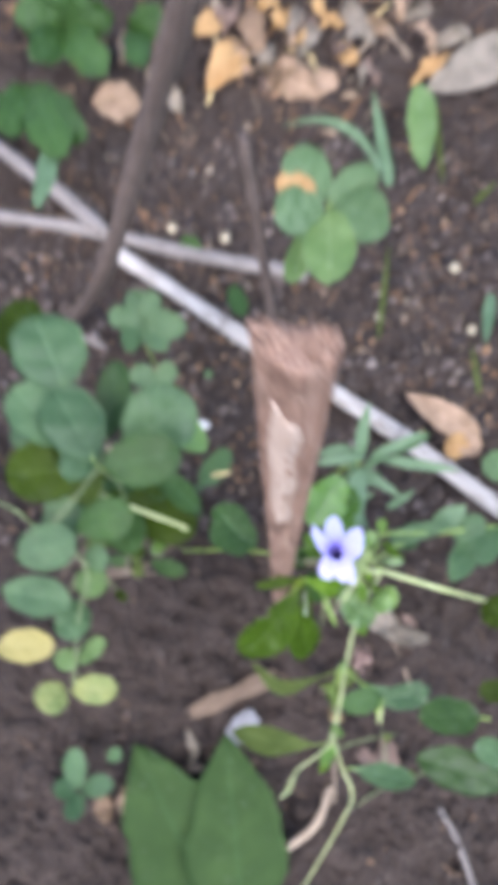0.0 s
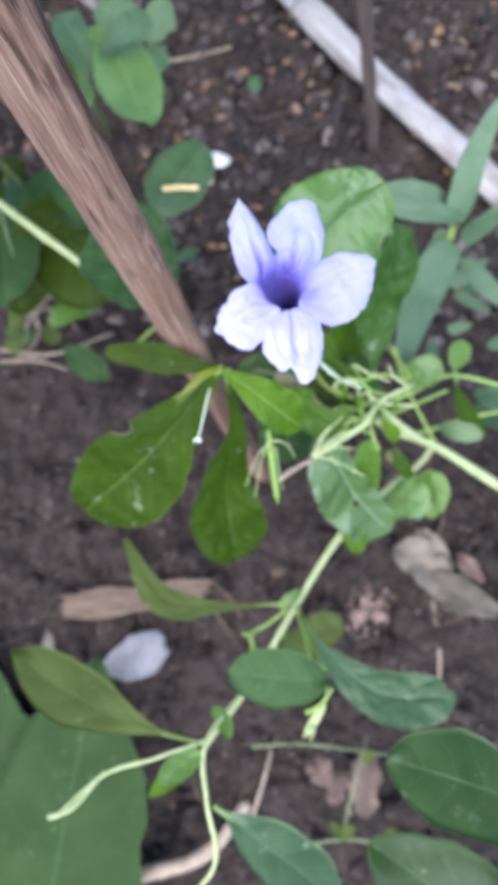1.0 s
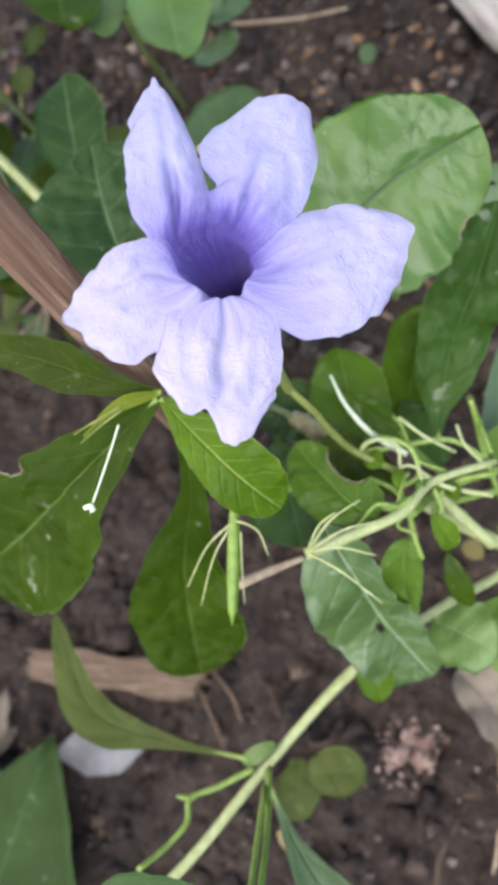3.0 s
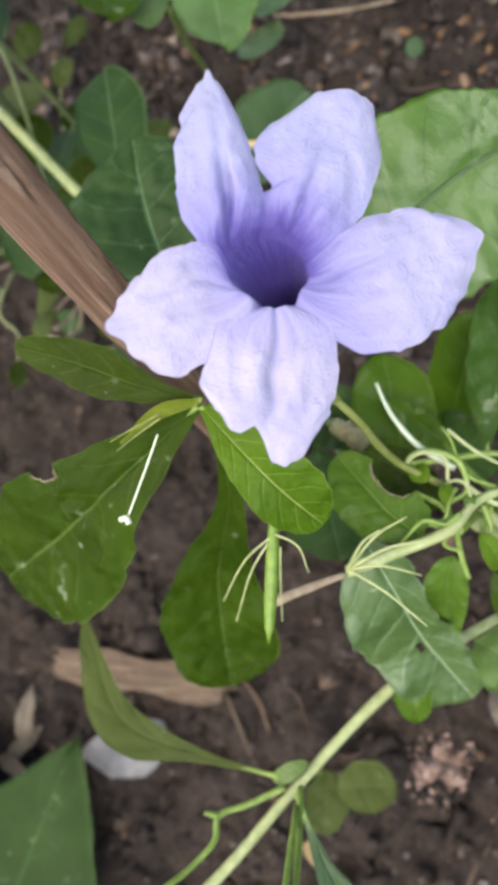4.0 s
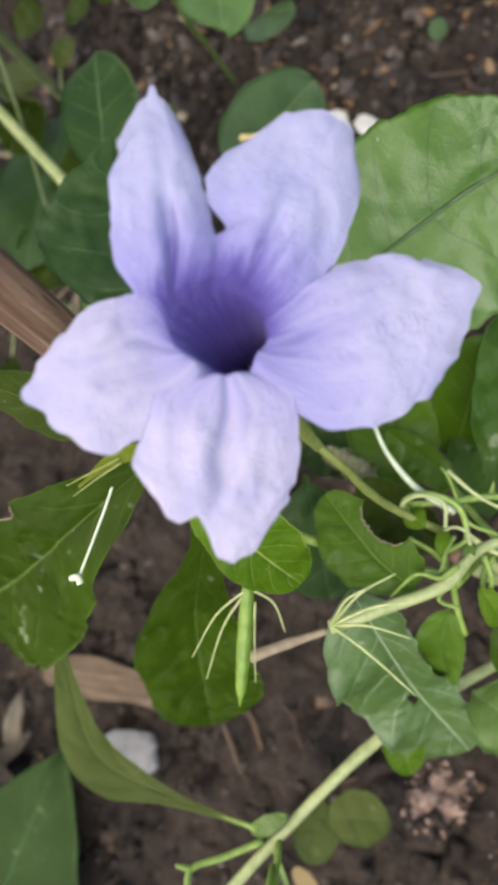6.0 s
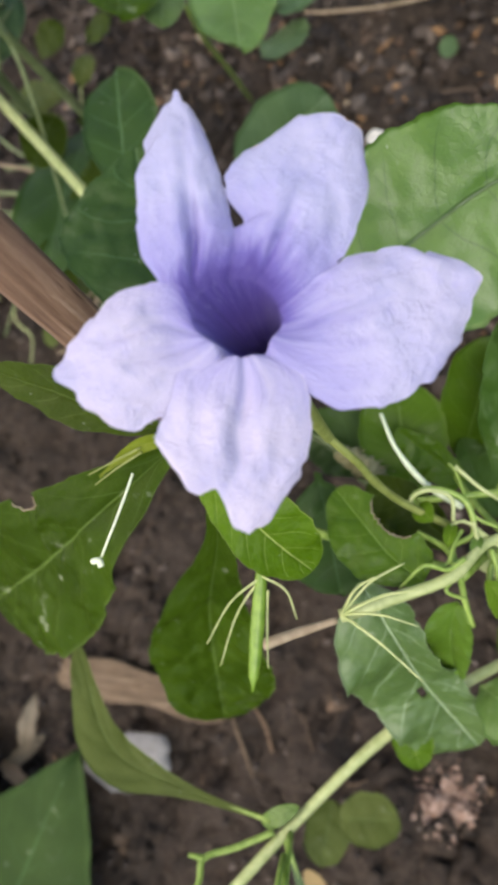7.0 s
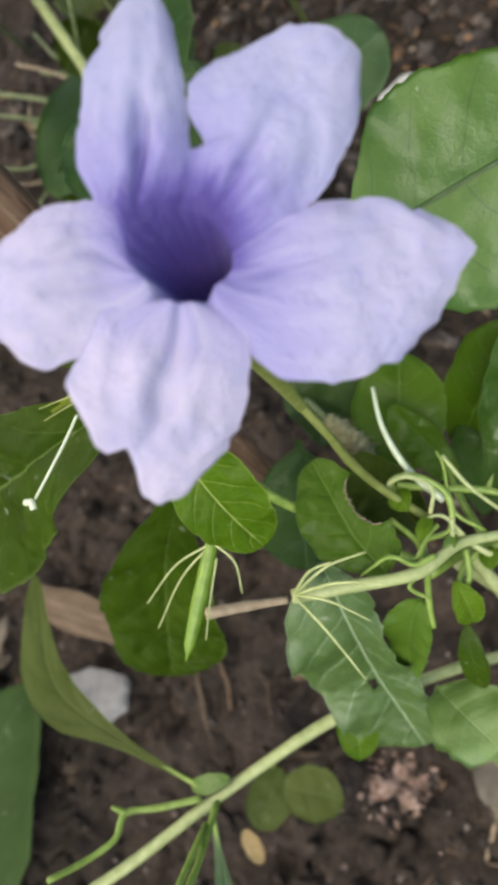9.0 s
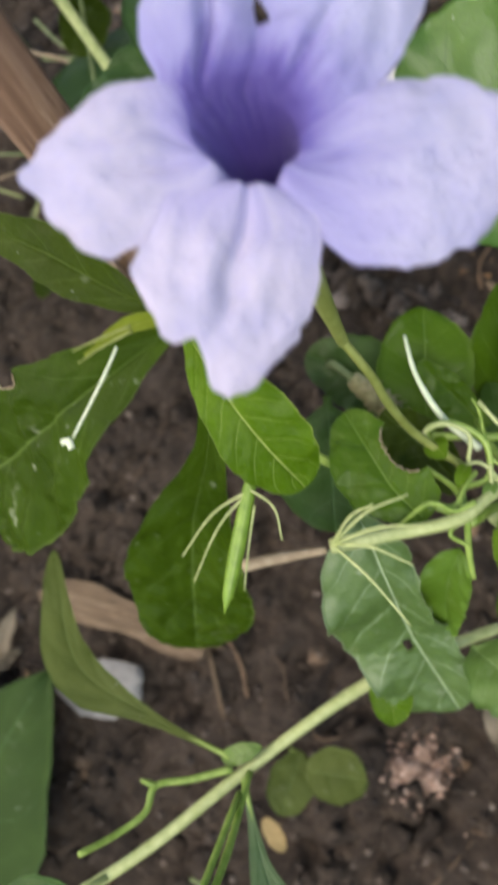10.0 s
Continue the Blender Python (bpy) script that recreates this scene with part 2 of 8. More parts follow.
pale_wood = wood_material("pale_wood", (0.13, 0.11, 0.088), (0.33, 0.305, 0.268), (0.48, 0.455, 0.415), (24.0, 24.0, 3.0), 0.8, 0.75)
grey_wood = wood_material("grey_wood", (0.09, 0.077, 0.064), (0.19, 0.168, 0.147), (0.30, 0.275, 0.245), (30.0, 30.0, 3.0), 0.85, 0.4)
dark_wood = wood_material("dark_wood", (0.030, 0.020, 0.015), (0.08, 0.058, 0.045), (0.16, 0.125, 0.10), (60.0, 60.0, 4.0), 0.8, 0.3)
chip_wood = wood_material("chip_wood", (0.045, 0.029, 0.017), (0.115, 0.078, 0.046), (0.20, 0.148, 0.098), (40.0, 40.0, 4.0), 0.85, 0.4)


def soil_material():
    m, nt, bs = nodes_of("soil")
    a, b, c = noise_node(nt, 22.0, 5.0, 0.65), noise_node(nt, 160.0, 5.0, 0.7), noise_node(nt, 4.0, 3.0)
    col = ramp(nt, b, (0.3, (0.0150, 0.0112, 0.0085)), (0.5, (0.0445, 0.0325, 0.0242)), (0.72, (0.1120, 0.0850, 0.0650)))
    col = mixc(nt, step(nt, a, 0.35, 0.7, 0.0, 0.6), col, (0.0686, 0.0528, 0.0422))
    col = mixc(nt, step(nt, c, 0.4, 0.7, 0.0, 0.4), col, (0.0493, 0.0370, 0.0299))
    nt.links.new(col, bs.inputs["Base Color"])
    bs.inputs["Roughness"].default_value = 0.88
    bs.inputs["Specular IOR Level"].default_value = 0.3
    bump(nt, mth(nt, "ADD", b, mth(nt, "MULTIPLY", noise_node(nt, 700.0, 4.0, 0.7), 0.5)), bs, 1.0, 0.004)
    return m


def bits_material(name, stops, rough=0.8):
    """Loose bits, each of its own colour."""
    m, nt, bs = nodes_of(name)
    g = nd(nt, "ShaderNodeNewGeometry")
    col = ramp(nt, g.outputs["Random Per Island"], *stops)
    col = mixc(nt, 0.6, col, ramp(nt, noise_node(nt, 400.0, 4.0), (0.3, (0.45, 0.45, 0.45)), (0.7, (1.1, 1.1, 1.1))), "MULTIPLY")
    nt.links.new(col, bs.inputs["Base Color"])
    bs.inputs["Roughness"].default_value = rough
    bump(nt, noise_node(nt, 900.0, 3.0), bs, 0.6, 0.001)
    return m


soil = soil_material()
pink_bits = bits_material("pink_bits", ((0.0, (0.20, 0.115, 0.080)), (0.4, (0.40, 0.255, 0.19)), (0.75, (0.56, 0.385, 0.30)), (1.0, (0.66, 0.50, 0.41))), 0.8)
crumb_mat = bits_material("soil_crumb", ((0.0, (0.018, 0.013, 0.010)), (0.4, (0.045, 0.033, 0.026)), (0.72, (0.088, 0.068, 0.056)), (0.92, (0.15, 0.118, 0.098)), (1.0, (0.26, 0.215, 0.18))), 0.88)
root_mat = bits_material("dull_litter", ((0.0, (0.045, 0.032, 0.024)), (0.5, (0.09, 0.060, 0.040)), (0.8, (0.16, 0.105, 0.065)), (0.95, (0.24, 0.15, 0.085)), (1.0, (0.30, 0.24, 0.17))), 0.8)
litter_mat = bits_material("litter", ((0.0, (0.07, 0.045, 0.03)), (0.35, (0.12, 0.07, 0.04)), (0.55, (0.25, 0.135, 0.06)), (0.75, (0.40, 0.22, 0.095)), (0.9, (0.30, 0.23, 0.15)), (1.0, (0.46, 0.38, 0.27))), 0.75)


def stone_material(name, a, b):
    m, nt, bs = nodes_of(name)
    nt.links.new(ramp(nt, noise_node(nt, 60.0, 6.0, 0.7), (0.3, a), (0.65, b)), bs.inputs["Base Color"])
    bs.inputs["Roughness"].default_value = 0.75
    bump(nt, noise_node(nt, 220.0, 5.0, 0.7), bs, 0.5, 0.002)
    return m


white_stone = stone_material("white_stone", (0.11, 0.108, 0.105), (0.22, 0.218, 0.214))
# dry leaf colour; on the single soil scraps its paleness stands for sunlight
dry_pink = leaf_material("dry_pink", (0.085, 0.058, 0.045), (0.21, 0.145, 0.112), (0.2, 0.13, 0.1), 0.7, 0.15)
flake_white = stone_material("flake_white", (0.5, 0.48, 0.42), (0.75, 0.73, 0.66))
seed_tan = stone_material("seed_tan", (0.30, 0.25, 0.15), (0.52, 0.46, 0.32))


def petal_material():
    """Lilac petal: violet at the throat, paler and pinker outside, with fine veins along its length."""
    m, nt, bs = nodes_of("petal")
    uv = nd(nt, "ShaderNodeUVMap")
    sp = nd(nt, "ShaderNodeSeparateXYZ")
    nt.links.new(uv.outputs[0], sp.inputs[0])
    u, v = sp.outputs[0], sp.outputs[1]
    mp = nd(nt, "ShaderNodeMapping")
    mp.inputs["Scale"].default_value = (2.0, 5.0, 1.0)
    nt.links.new(uv.outputs[0], mp.inputs[0])
    st = nd(nt, "ShaderNodeTexNoise")
    st.inputs["Scale"].default_value, st.inputs["Detail"].default_value, st.inputs["Distortion"].default_value = 1.6, 4.0, 0.7
    nt.links.new(mp.outputs[0], st.inputs["Vector"])
    streak = st.outputs["Fac"]
    blot = noise_node(nt, 150.0, 3.0, 0.5)
    uu = mth(nt, "MULTIPLY", mth(nt, "ADD", mth(nt, "ADD", u, 0.5), mth(nt, "MULTIPLY_ADD", streak, 0.36, mth(nt, "MULTIPLY_ADD", blot, 0.08, -0.235))), 1 / 1.5)
    col = ramp(nt, uu, (0.05, (0.085, 0.055, 0.29)), (0.27, (0.095, 0.065, 0.33)), (0.36, (0.175, 0.14, 0.49)), (0.455, (0.38, 0.36, 0.69)), (0.64, (0.535, 0.535, 0.765)), (1.0, (0.60, 0.59, 0.78)))
    att = nd(nt, "ShaderNodeAttribute", attribute_type="OBJECT", attribute_name="tint")
    far = step(nt, uu, 0.36, 0.6)
    col = mixc(nt, mth(nt, "MULTIPLY", att.outputs["Fac"], far), col, (0.635, 0.595, 0.75))
    # bluish veins that branch towards the margin, and soft blotches between them
    vm = nd(nt, "ShaderNodeMapping")
    vm.inputs["Scale"].default_value = (5.0, 22.0, 1.0)
    nt.links.new(uv.outputs[0], vm.inputs[0])
    vn = nd(nt, "ShaderNodeTexVoronoi")
    vn.feature = "DISTANCE_TO_EDGE"
    vn.inputs["Scale"].default_value = 1.0
    nt.links.new(vm.outputs[0], vn.inputs["Vector"])
    net = step(nt, vn.outputs["Distance"], 0.0, 0.10, 1.0, 0.0)
    soft = noise_node(nt, 95.0, 3.0, 0.6)
    col = mixc(nt, mth(nt, "MULTIPLY", mth(nt, "MULTIPLY", net, step(nt, soft, 0.4, 0.65)), 0.16), col, (0.40, 0.38, 0.72))
    col = mixc(nt, mth(nt, "MULTIPLY", step(nt, soft, 0.42, 0.72, 0.0, 0.34), far), col, (0.43, 0.44, 0.74))
    fleck = noise_node(nt, 260.0, 2.0, 0.5)
    col = mixc(nt, step(nt, mth(nt, "MULTIPLY", fleck, far), 0.58, 0.72, 0.0, 0.25), col, (0.47, 0.45, 0.79))
    nt.links.new(col, bs.inputs["Base Color"])
    bs.inputs["Roughness"].default_value = 0.6
    bs.inputs["Sheen Weight"].default_value = 0.1
    # crepe-like crinkles, finer along than across
    cm = nd(nt, "ShaderNodeMapping")
    cm.inputs["Scale"].default_value = (24.0, 15.0, 1.0)
    nt.links.new(uv.outputs[0], cm.inputs[0])
    cn = nd(nt, "ShaderNodeTexNoise")
    cn.inputs["Scale"].default_value, cn.inputs["Detail"].default_value, cn.inputs["Distortion"].default_value = 1.0, 4.0, 0.8
    nt.links.new(cm.outputs[0], cn.inputs["Vector"])
    ridge = mth(nt, "ABSOLUTE", mth(nt, "MULTIPLY_ADD", cn.outputs["Fac"], 2.0, -1.0))
    cr = noise_node(nt, 700.0, 4.0, 0.6)
    h = mth(nt, "ADD", mth(nt, "MULTIPLY", streak, 0.3), mth(nt, "MULTIPLY_ADD", cr, 0.3, mth(nt, "MULTIPLY", ridge, 0.6)))
    nrm = bump(nt, h, bs, 0.55, 0.0007)
    tr = nd(nt, "ShaderNodeBsdfTranslucent")
    nt.links.new(col, tr.inputs["Color"])
    nt.links.new(nrm, tr.inputs["Normal"])
    mx = nd(nt, "ShaderNodeMixShader")
    mx.inputs[0].default_value = 0.4
    nt.links.new(bs.outputs[0], mx.inputs[1])
    nt.links.new(tr.outputs[0], mx.inputs[2])
    nt.links.new(mx.outputs[0], nt.nodes["Material Output"].inputs[0])
    return m


petal_mat = petal_material()


# ---- mesh helpers ----
def mesh_object(name, verts, faces, mat, parent=None, label="", uvs=None, smooth=True):
    me = bpy.data.meshes.new(name)
    me.from_pydata([tuple(p) for p in verts], [], faces)
    if uvs is not None:
        layer = me.uv_layers.new(name="UVMap")
        idx = np.empty(len(me.loops), dtype=np.int32)
        me.loops.foreach_get("vertex_index", idx)
        layer.data.foreach_set("uv", np.asarray(uvs, dtype=np.float32)[idx].ravel())
    me.materials.append(mat)
    if smooth:
        me.polygons.foreach_set("use_smooth", [True] * len(me.polygons))
    me.update()
    ob = new(name, me)
    if parent:
        ob.parent = parent
        ob.matrix_parent_inverse = parent.matrix_basis.inverted()
    if label:
        tagged(ob, label)
    return ob


def thing(name, at, label, category, group="", kind=""):
    ob = new(name)
    ob.matrix_basis = Matrix.Translation(at)
    ob.empty_display_size = 0.02
    return tagged(ob, label, category, group, kind)


def smooth_path(points, n):
    """A Catmull-Rom curve through the points, n samples to a span."""
    p = [np.array(q, float) for q in points]
    p = [2 * p[0] - p[1]] + p + [2 * p[-1] - p[-2]]
    out = []
    for i in range(1, len(p) - 2):
        a, b, c, d = p[i - 1], p[i], p[i + 1], p[i + 2]
        for k in range(n):
            t = k / n
            out.append(0.5 * (2 * b + (c - a) * t + (2 * a - 5 * b + 4 * c - d) * t * t + (3 * b - a - 3 * c + d) * t ** 3))
    out.append(p[-2])
    return np.array(out)


def sweep(path, radii, sides=8, flat=1.0, rough=0.0, rng=None):
    """A closed tube along a path; flat squeezes it in height."""
    path, radii = np.asarray(path), np.asarray(radii)
    tang = np.gradient(path, axis=0)
    tang /= np.linalg.norm(tang, axis=1)[:, None] + 1e-12
    ref = np.array([0.0, 0.0, 1.0]) if abs(tang[0][2]) < 0.9 else np.array([1.0, 0.0, 0.0])
    verts, faces = [], []
    side = np.cross(ref, tang[0])
    for i, (c, t, r) in enumerate(zip(path, tang, radii)):
        side = side - (side @ t) * t
        side /= np.linalg.norm(side)
        up = np.cross(t, side)
        for k in range(sides):
            a = 2 * math.pi * k / sides
            s = 1.0 + (rough * rng.standard_normal() if rng is not None else 0.0)
            verts.append(c + r * s * (math.cos(a) * side + flat * math.sin(a) * up))
    n = len(path)
    for i in range(n - 1):
        for k in range(sides):
            k2 = (k + 1) % sides
            faces.append((i * sides + k, i * sides + k2, (i + 1) * sides + k2, (i + 1) * sides + k))
    faces.append(tuple(range(sides - 1, -1, -1)))
    faces.append(tuple((n - 1) * sides + k for k in range(sides)))
    return verts, faces


def stem(parent, name, points, r0, r1, mat, label=""):
    path = smooth_path(points, 6)
    k = np.linspace(0, 1, len(path))
    radii = r0 + (r1 - r0) * k
    # slight swelling at the joints
    radii = radii * (1.0 + 0.12 * np.exp(-((k - 0.5) / 0.06) ** 2))
    v, f = sweep(path, radii, 8)
    return mesh_object(name, v, f, mat, parent, label)


def spindle(parent, name, a, b, radius, mat, label=""):
    a, b = np.array(a), np.array(b)
    k = np.linspace(0, 1, 18)
    path = a + (b - a) * k[:, None]
    radii = radius * (0.45 + 0.55 * np.sin(np.pi * np.clip(k * 0.9 + 0.08, 0, 1)) ** 0.8) * np.clip((1.0 - k) / 0.12, 0.12, 1)
    v, f = sweep(path, radii, 10)
    return mesh_object(name, v, f, mat, parent, label)


leaf_count = 0


def leaf(parent, base, tip, width, facing, shape=(0.7, 0.5), petiole=0.0, bend=0.0, fold=0.18, wave=0.03, sway=0.0,
         bite=None, hole=None, notch=0.0, vein=0.45, mat=None, name="leaf", thick=0.00035, label="", nu=26, nv=14):
    """One leaf blade. shape: how its outline swells from the base and closes at the tip; petiole: the bare share of its length;
    bend: arch; fold: lift of the margins; sway: sideways curve; bite and hole: insect damage."""
    global leaf_count
    leaf_count += 1
    rng = np.random.default_rng(leaf_count)
    base, tip, n = np.array(base), np.array(tip), np.array(facing)
    ax = tip - base
    length = np.linalg.norm(ax)
    ax /= length
    n = n - (n @ ax) * ax
    n /= np.linalg.norm(n)
    side = np.cross(n, ax)
    k = np.linspace(0, 1, nu)
    x = 0.5 * (1 - np.cos(np.pi * k))
    s = petiole + (1 - petiole) * x
    a, b = shape
    peak = a / (a + b)
    prof = np.clip(x, 0, 1) ** a * np.clip(1 - x, 0, 1) ** b / (peak ** a * (1 - peak) ** b)
    if petiole > 0:
        s = np.concatenate([np.linspace(0, petiole, 5)[:-1], s])
        prof = np.concatenate([np.zeros(4), prof])
    hw = np.maximum(width / 2 * prof, min(0.0012, width * 0.05))
    v = np.linspace(-1, 1, nv + 1)
    S, V = np.meshgrid(s, v, indexing="ij")
    H = np.repeat(hw[:, None], nv + 1, 1)
    ph = rng.uniform(0, 6.28, 4)
    edge = 1 + wave * (np.sin(S * 17 + ph[0] + 2 * np.sign(V)) + 0.6 * np.sin(S * 41 + ph[1] * np.sign(V)) + 0.35 * np.sin(S * 97 + ph[2] * np.sign(V))) * np.abs(V) ** 2
    if bite:
        s0, sd, dep, bw = bite
        cut = dep * np.clip(1 - ((S - s0) / bw) ** 2, 0, 1) ** 0.5 * (1 + 0.15 * np.sin(S * 90))
        edge = np.where(V * sd > 0, edge * (1 - cut * np.abs(V)), edge)
    lat = V * H * edge
    along = S * length
    if notch:
        along = along - notch * length * np.clip((S - 0.75) / 0.25, 0, 1) ** 2 * np.exp(-(V / 0.35) ** 2) * 1.2
    arch = bend * length * 4 * S * (1 - S)
    veins = np.abs(((S - 0.2 * np.abs(V) ** 1.25) * 5.5) % 1.0 - 0.5)
    lift = fold * np.abs(lat) * 0.8 - fold * np.abs(lat) ** 2 / (width * 0.5 + 1e-6) * 0.5
    lift = lift + 0.005 * width * np.minimum(veins * 3, 1.0) * (1 - np.abs(V) ** 3)
    lift = lift + wave * 0.5 * width * np.sin(S * 13 + ph[2] + 1.7 * np.sign(V)) * np.abs(V) ** 2
    lift = lift + 0.05 * width * np.sin(S * 5 + ph[3]) * V + 0.018 * width * np.sin(S * 19 + ph[1]) * np.sin(V * 4 + ph[0])
    sw = sway * length * 4 * S * (1 - S)
    P = base + ax * along[..., None] + side * (lat + sw)[..., None] + n * (arch + lift)[..., None]
    m, c = S.shape
    top = P.reshape(-1, 3)
    low = top - n * thick
    verts = np.concatenate([top, low])
    uvs = np.concatenate([np.stack([S.ravel(), V.ravel() * 0.5 + 0.5], 1)] * 2)
    faces, o = [], m * c
    for i in range(m - 1):
        for j in range(c - 1):
            if hole and abs((S[i, j] + S[i + 1, j]) / 2 - hole[0]) < hole[2] and abs((V[i, j] + V[i, j + 1]) / 2 - hole[1]) < hole[2] * 2:
                continue
            q = (i * c + j, i * c + j + 1, (i + 1) * c + j + 1, (i + 1) * c + j)
            faces.append((q[0], q[3], q[2], q[1]))
            faces.append((q[0] + o, q[1] + o, q[2] + o, q[3] + o))
    rim = [i * c for i in range(m)] + [(m - 1) * c + j for j in range(1, c)] + [i * c + c - 1 for i in range(m - 2, -1, -1)] + list(range(c - 2, 0, -1))
    for p, q in zip(rim, rim[1:] + rim[:1]):
        faces.append((p, q, q + o, p + o))
    ob = mesh_object(name, verts, faces, mat, parent, label, uvs)
    ob["vein"] = vein
    if petiole > 0.05:
        q = np.linspace(0, petiole + 0.10, 14)
        line = base + ax * (q * length)[:, None] + side * (sway * length * 4 * q * (1 - q))[:, None] + n * (bend * length * 4 * q * (1 - q) - 0.0003)[:, None]
        tv, tf = sweep(line, np.linspace(1, 0.15, 14) * min(0.0011, 0.02 * length + 0.0003), 8)
        mesh_object("petiole", tv, tf, green_stem, ob)
    return ob


def formed_leaf(parent, spine, left, right, facing, mat=None, vein=0.45, veins=5.5, quilt=0.0007, cup=0.10, ruffle=0.0012, curl=0.0,
                bite=None, hole=None, ragged=0.0, round_base=0.0, petiole=0.0, nu=72, nv=32, thick=0.00035, name="leaf", label=""):
    """A leaf along a curved midrib: half-widths (mm) to its left and right at even steps from base to tip; the blade swells between its
    side veins (quilt), its margins lift (cup), roll under (curl) and ripple (ruffle)."""
    global leaf_count
    leaf_count += 1
    rng = np.random.default_rng(1000 + leaf_count)
    line = smooth_path(spine, 24)
    run = np.concatenate([[0.0], np.cumsum(np.linalg.norm(np.diff(line, axis=0), axis=1))])
    length = run[-1]
    x = np.linspace(0, 1, nu)
    s = 1 - (1 - x) ** 1.5
    for at, wide in [(b[0], b[3] * 1.25) for b in (bite,) if b] + [(q[0], q[2] * 1.3) for q in (hole,) if q]:
        s = np.unique(np.concatenate([s[np.abs(s - at) > wide], np.linspace(at - wide, min(at + wide, 1.0), 26)]))
    mid = np.stack([np.interp(s * length, run, line[:, i]) for i in range(3)], 1)
    tang = np.gradient(mid, axis=0)
    tang /= np.linalg.norm(tang, axis=1)[:, None]
    n = np.array(facing) - (tang @ np.array(facing))[:, None] * tang
    n /= np.linalg.norm(n, axis=1)[:, None]
    side = np.cross(n, tang)
    at = np.linspace(0, 1, len(left))
    even = np.linspace(0, 1, 97)
    soft = np.hanning(11) / np.hanning(11).sum()

    def half(values):
        values = list(values[:-1]) + [values[-2] * 0.8]
        w = np.convolve(np.pad(np.interp(even, at, values), 5, mode="edge"), soft, "valid")
        w = np.interp(s, even, w) * 0.001
        tipward = np.clip((s - 0.86) / 0.14, 0, 1)
        w = w * np.sqrt(np.clip(1 - tipward ** 2.2, 0, 1))
        if round_base:
            w = w * np.sqrt(np.clip(1 - np.clip(1 - s / round_base, 0, 1) ** 2, 0, 1))
        return np.maximum(w, 0.0004)

    wl, wr = half(left), half(right)
    v = np.linspace(-1, 1, nv + 1)
    S, V = np.meshgrid(s, v, indexing="ij")
    A = np.abs(V)
    lat = np.where(V > 0, V * wl[:, None], V * wr[:, None])
    wide = np.where(V > 0, wl[:, None], wr[:, None])
    ph = rng.uniform(0, 6.28, 8)
    sgn = np.sign(V)
    # shallow rounded teeth, one to a side vein, and small unevenness
    rim = 0.030 * np.abs(np.sin(np.pi * (S * veins - 0.2 * veins) + ph[0] * sgn)) + 0.012 * np.sin(S * 63 + ph[1] * sgn) + 0.008 * np.sin(S * 127 + ph[2] * sgn)
    if ragged:
        rim = rim + ragged * np.where(V > 0, 1.0, 0.08) * (value_noise(S * length * 1000 + 90, V * 0 + 5.0 + sgn, 3.4, leaf_count + 7) + 0.7 * value_noise(S * length * 1000 + 90, V * 0 + 5.0 + sgn, 1.5, leaf_count + 9))
    grow = 1 + (rim - 0.015) * A ** 3
    if bite:
        s0, sd, dep, bw = bite
        cut = dep * np.clip(1 - ((S - s0) / bw) ** 2, 0, 1) ** 0.5 * (1 + 0.07 * np.sin(S * 150) + 0.05 * np.sin(S * 390))
        grow = np.where(V * sd > 0, grow * (1 - cut * A), grow)
    lat = lat * grow
    q = (S - 0.2 * A ** 1.25) * veins
    puff = np.abs(np.sin(np.pi * (q - 0.5))) ** 0.8 * A ** 0.6 * (1 - A ** 5)
    scale = np.clip(wide / 0.012, 0.1, 1.2)
    h = quilt * scale * puff - 0.0006 * scale * np.exp(-(V / 0.07) ** 2)
    h = h + quilt * 0.7 * scale * (value_noise(S * length * 1000 + 60, lat * 1000 + 60, 3.2, leaf_count) + 0.5 * value_noise(S * length * 1000 + 60, lat * 1000 + 60, 1.4, leaf_count + 500)) * 2
    h = h + cup * np.abs(lat) - curl * wide * A ** 3
    h = h + ruffle * scale * (np.sin(S * 15 + ph[3] + 2.2 * sgn) + 0.5 * np.sin(S * 33 + ph[4] * sgn)) * A ** 2
    h = h + 0.05 * wide * np.sin(S * 5 + ph[5]) * V
    P = mid[:, None, :] + side[:, None, :] * lat[..., None] + n[:, None, :] * h[..., None]
    m, c = S.shape
    top = P.reshape(-1, 3)
    low = top - np.repeat(n, c, axis=0) * thick
    verts, o = np.concatenate([top, low]), m * c
    uvs = np.concatenate([np.stack([S.ravel(), V.ravel() * 0.5 + 0.5], 1)] * 2)
    faces = []
    for i in range(m - 1):
        for j in range(c - 1):
            if hole and ((S[i, j] - hole[0]) / hole[2]) ** 2 + ((V[i, j] - hole[1]) / (hole[2] * 1.4)) ** 2 < 1:
                continue
            a, b, d, e = i * c + j, i * c + j + 1, (i + 1) * c + j + 1, (i + 1) * c + j
            faces.append((a, e, d, b))
            faces.append((a + o, b + o, d + o, e + o))
    edge = [i * c for i in range(m)] + [(m - 1) * c + j for j in range(1, c)] + [i * c + c - 1 for i in range(m - 2, -1, -1)] + list(range(c - 2, 0, -1))
    for p, r in zip(edge, edge[1:] + edge[:1]):
        faces.append((p, r, r + o, p + o))
    ob = mesh_object(name, verts, faces, mat, parent, label, uvs)
    ob["vein"] = vein
    if bite:
        rows = np.where(np.abs(s - bite[0]) < bite[3] * 1.02)[0]
        chewed = P[rows, -1 if bite[1] > 0 else 0] + n[rows] * 0.0001
        tv, tf = sweep(chewed, np.full(len(rows), 0.00019), 6, 1.0, 0.3, rng)
        mesh_object("bitten_edge", tv, tf, dry_stem, ob, "pale dried edge of the bite")
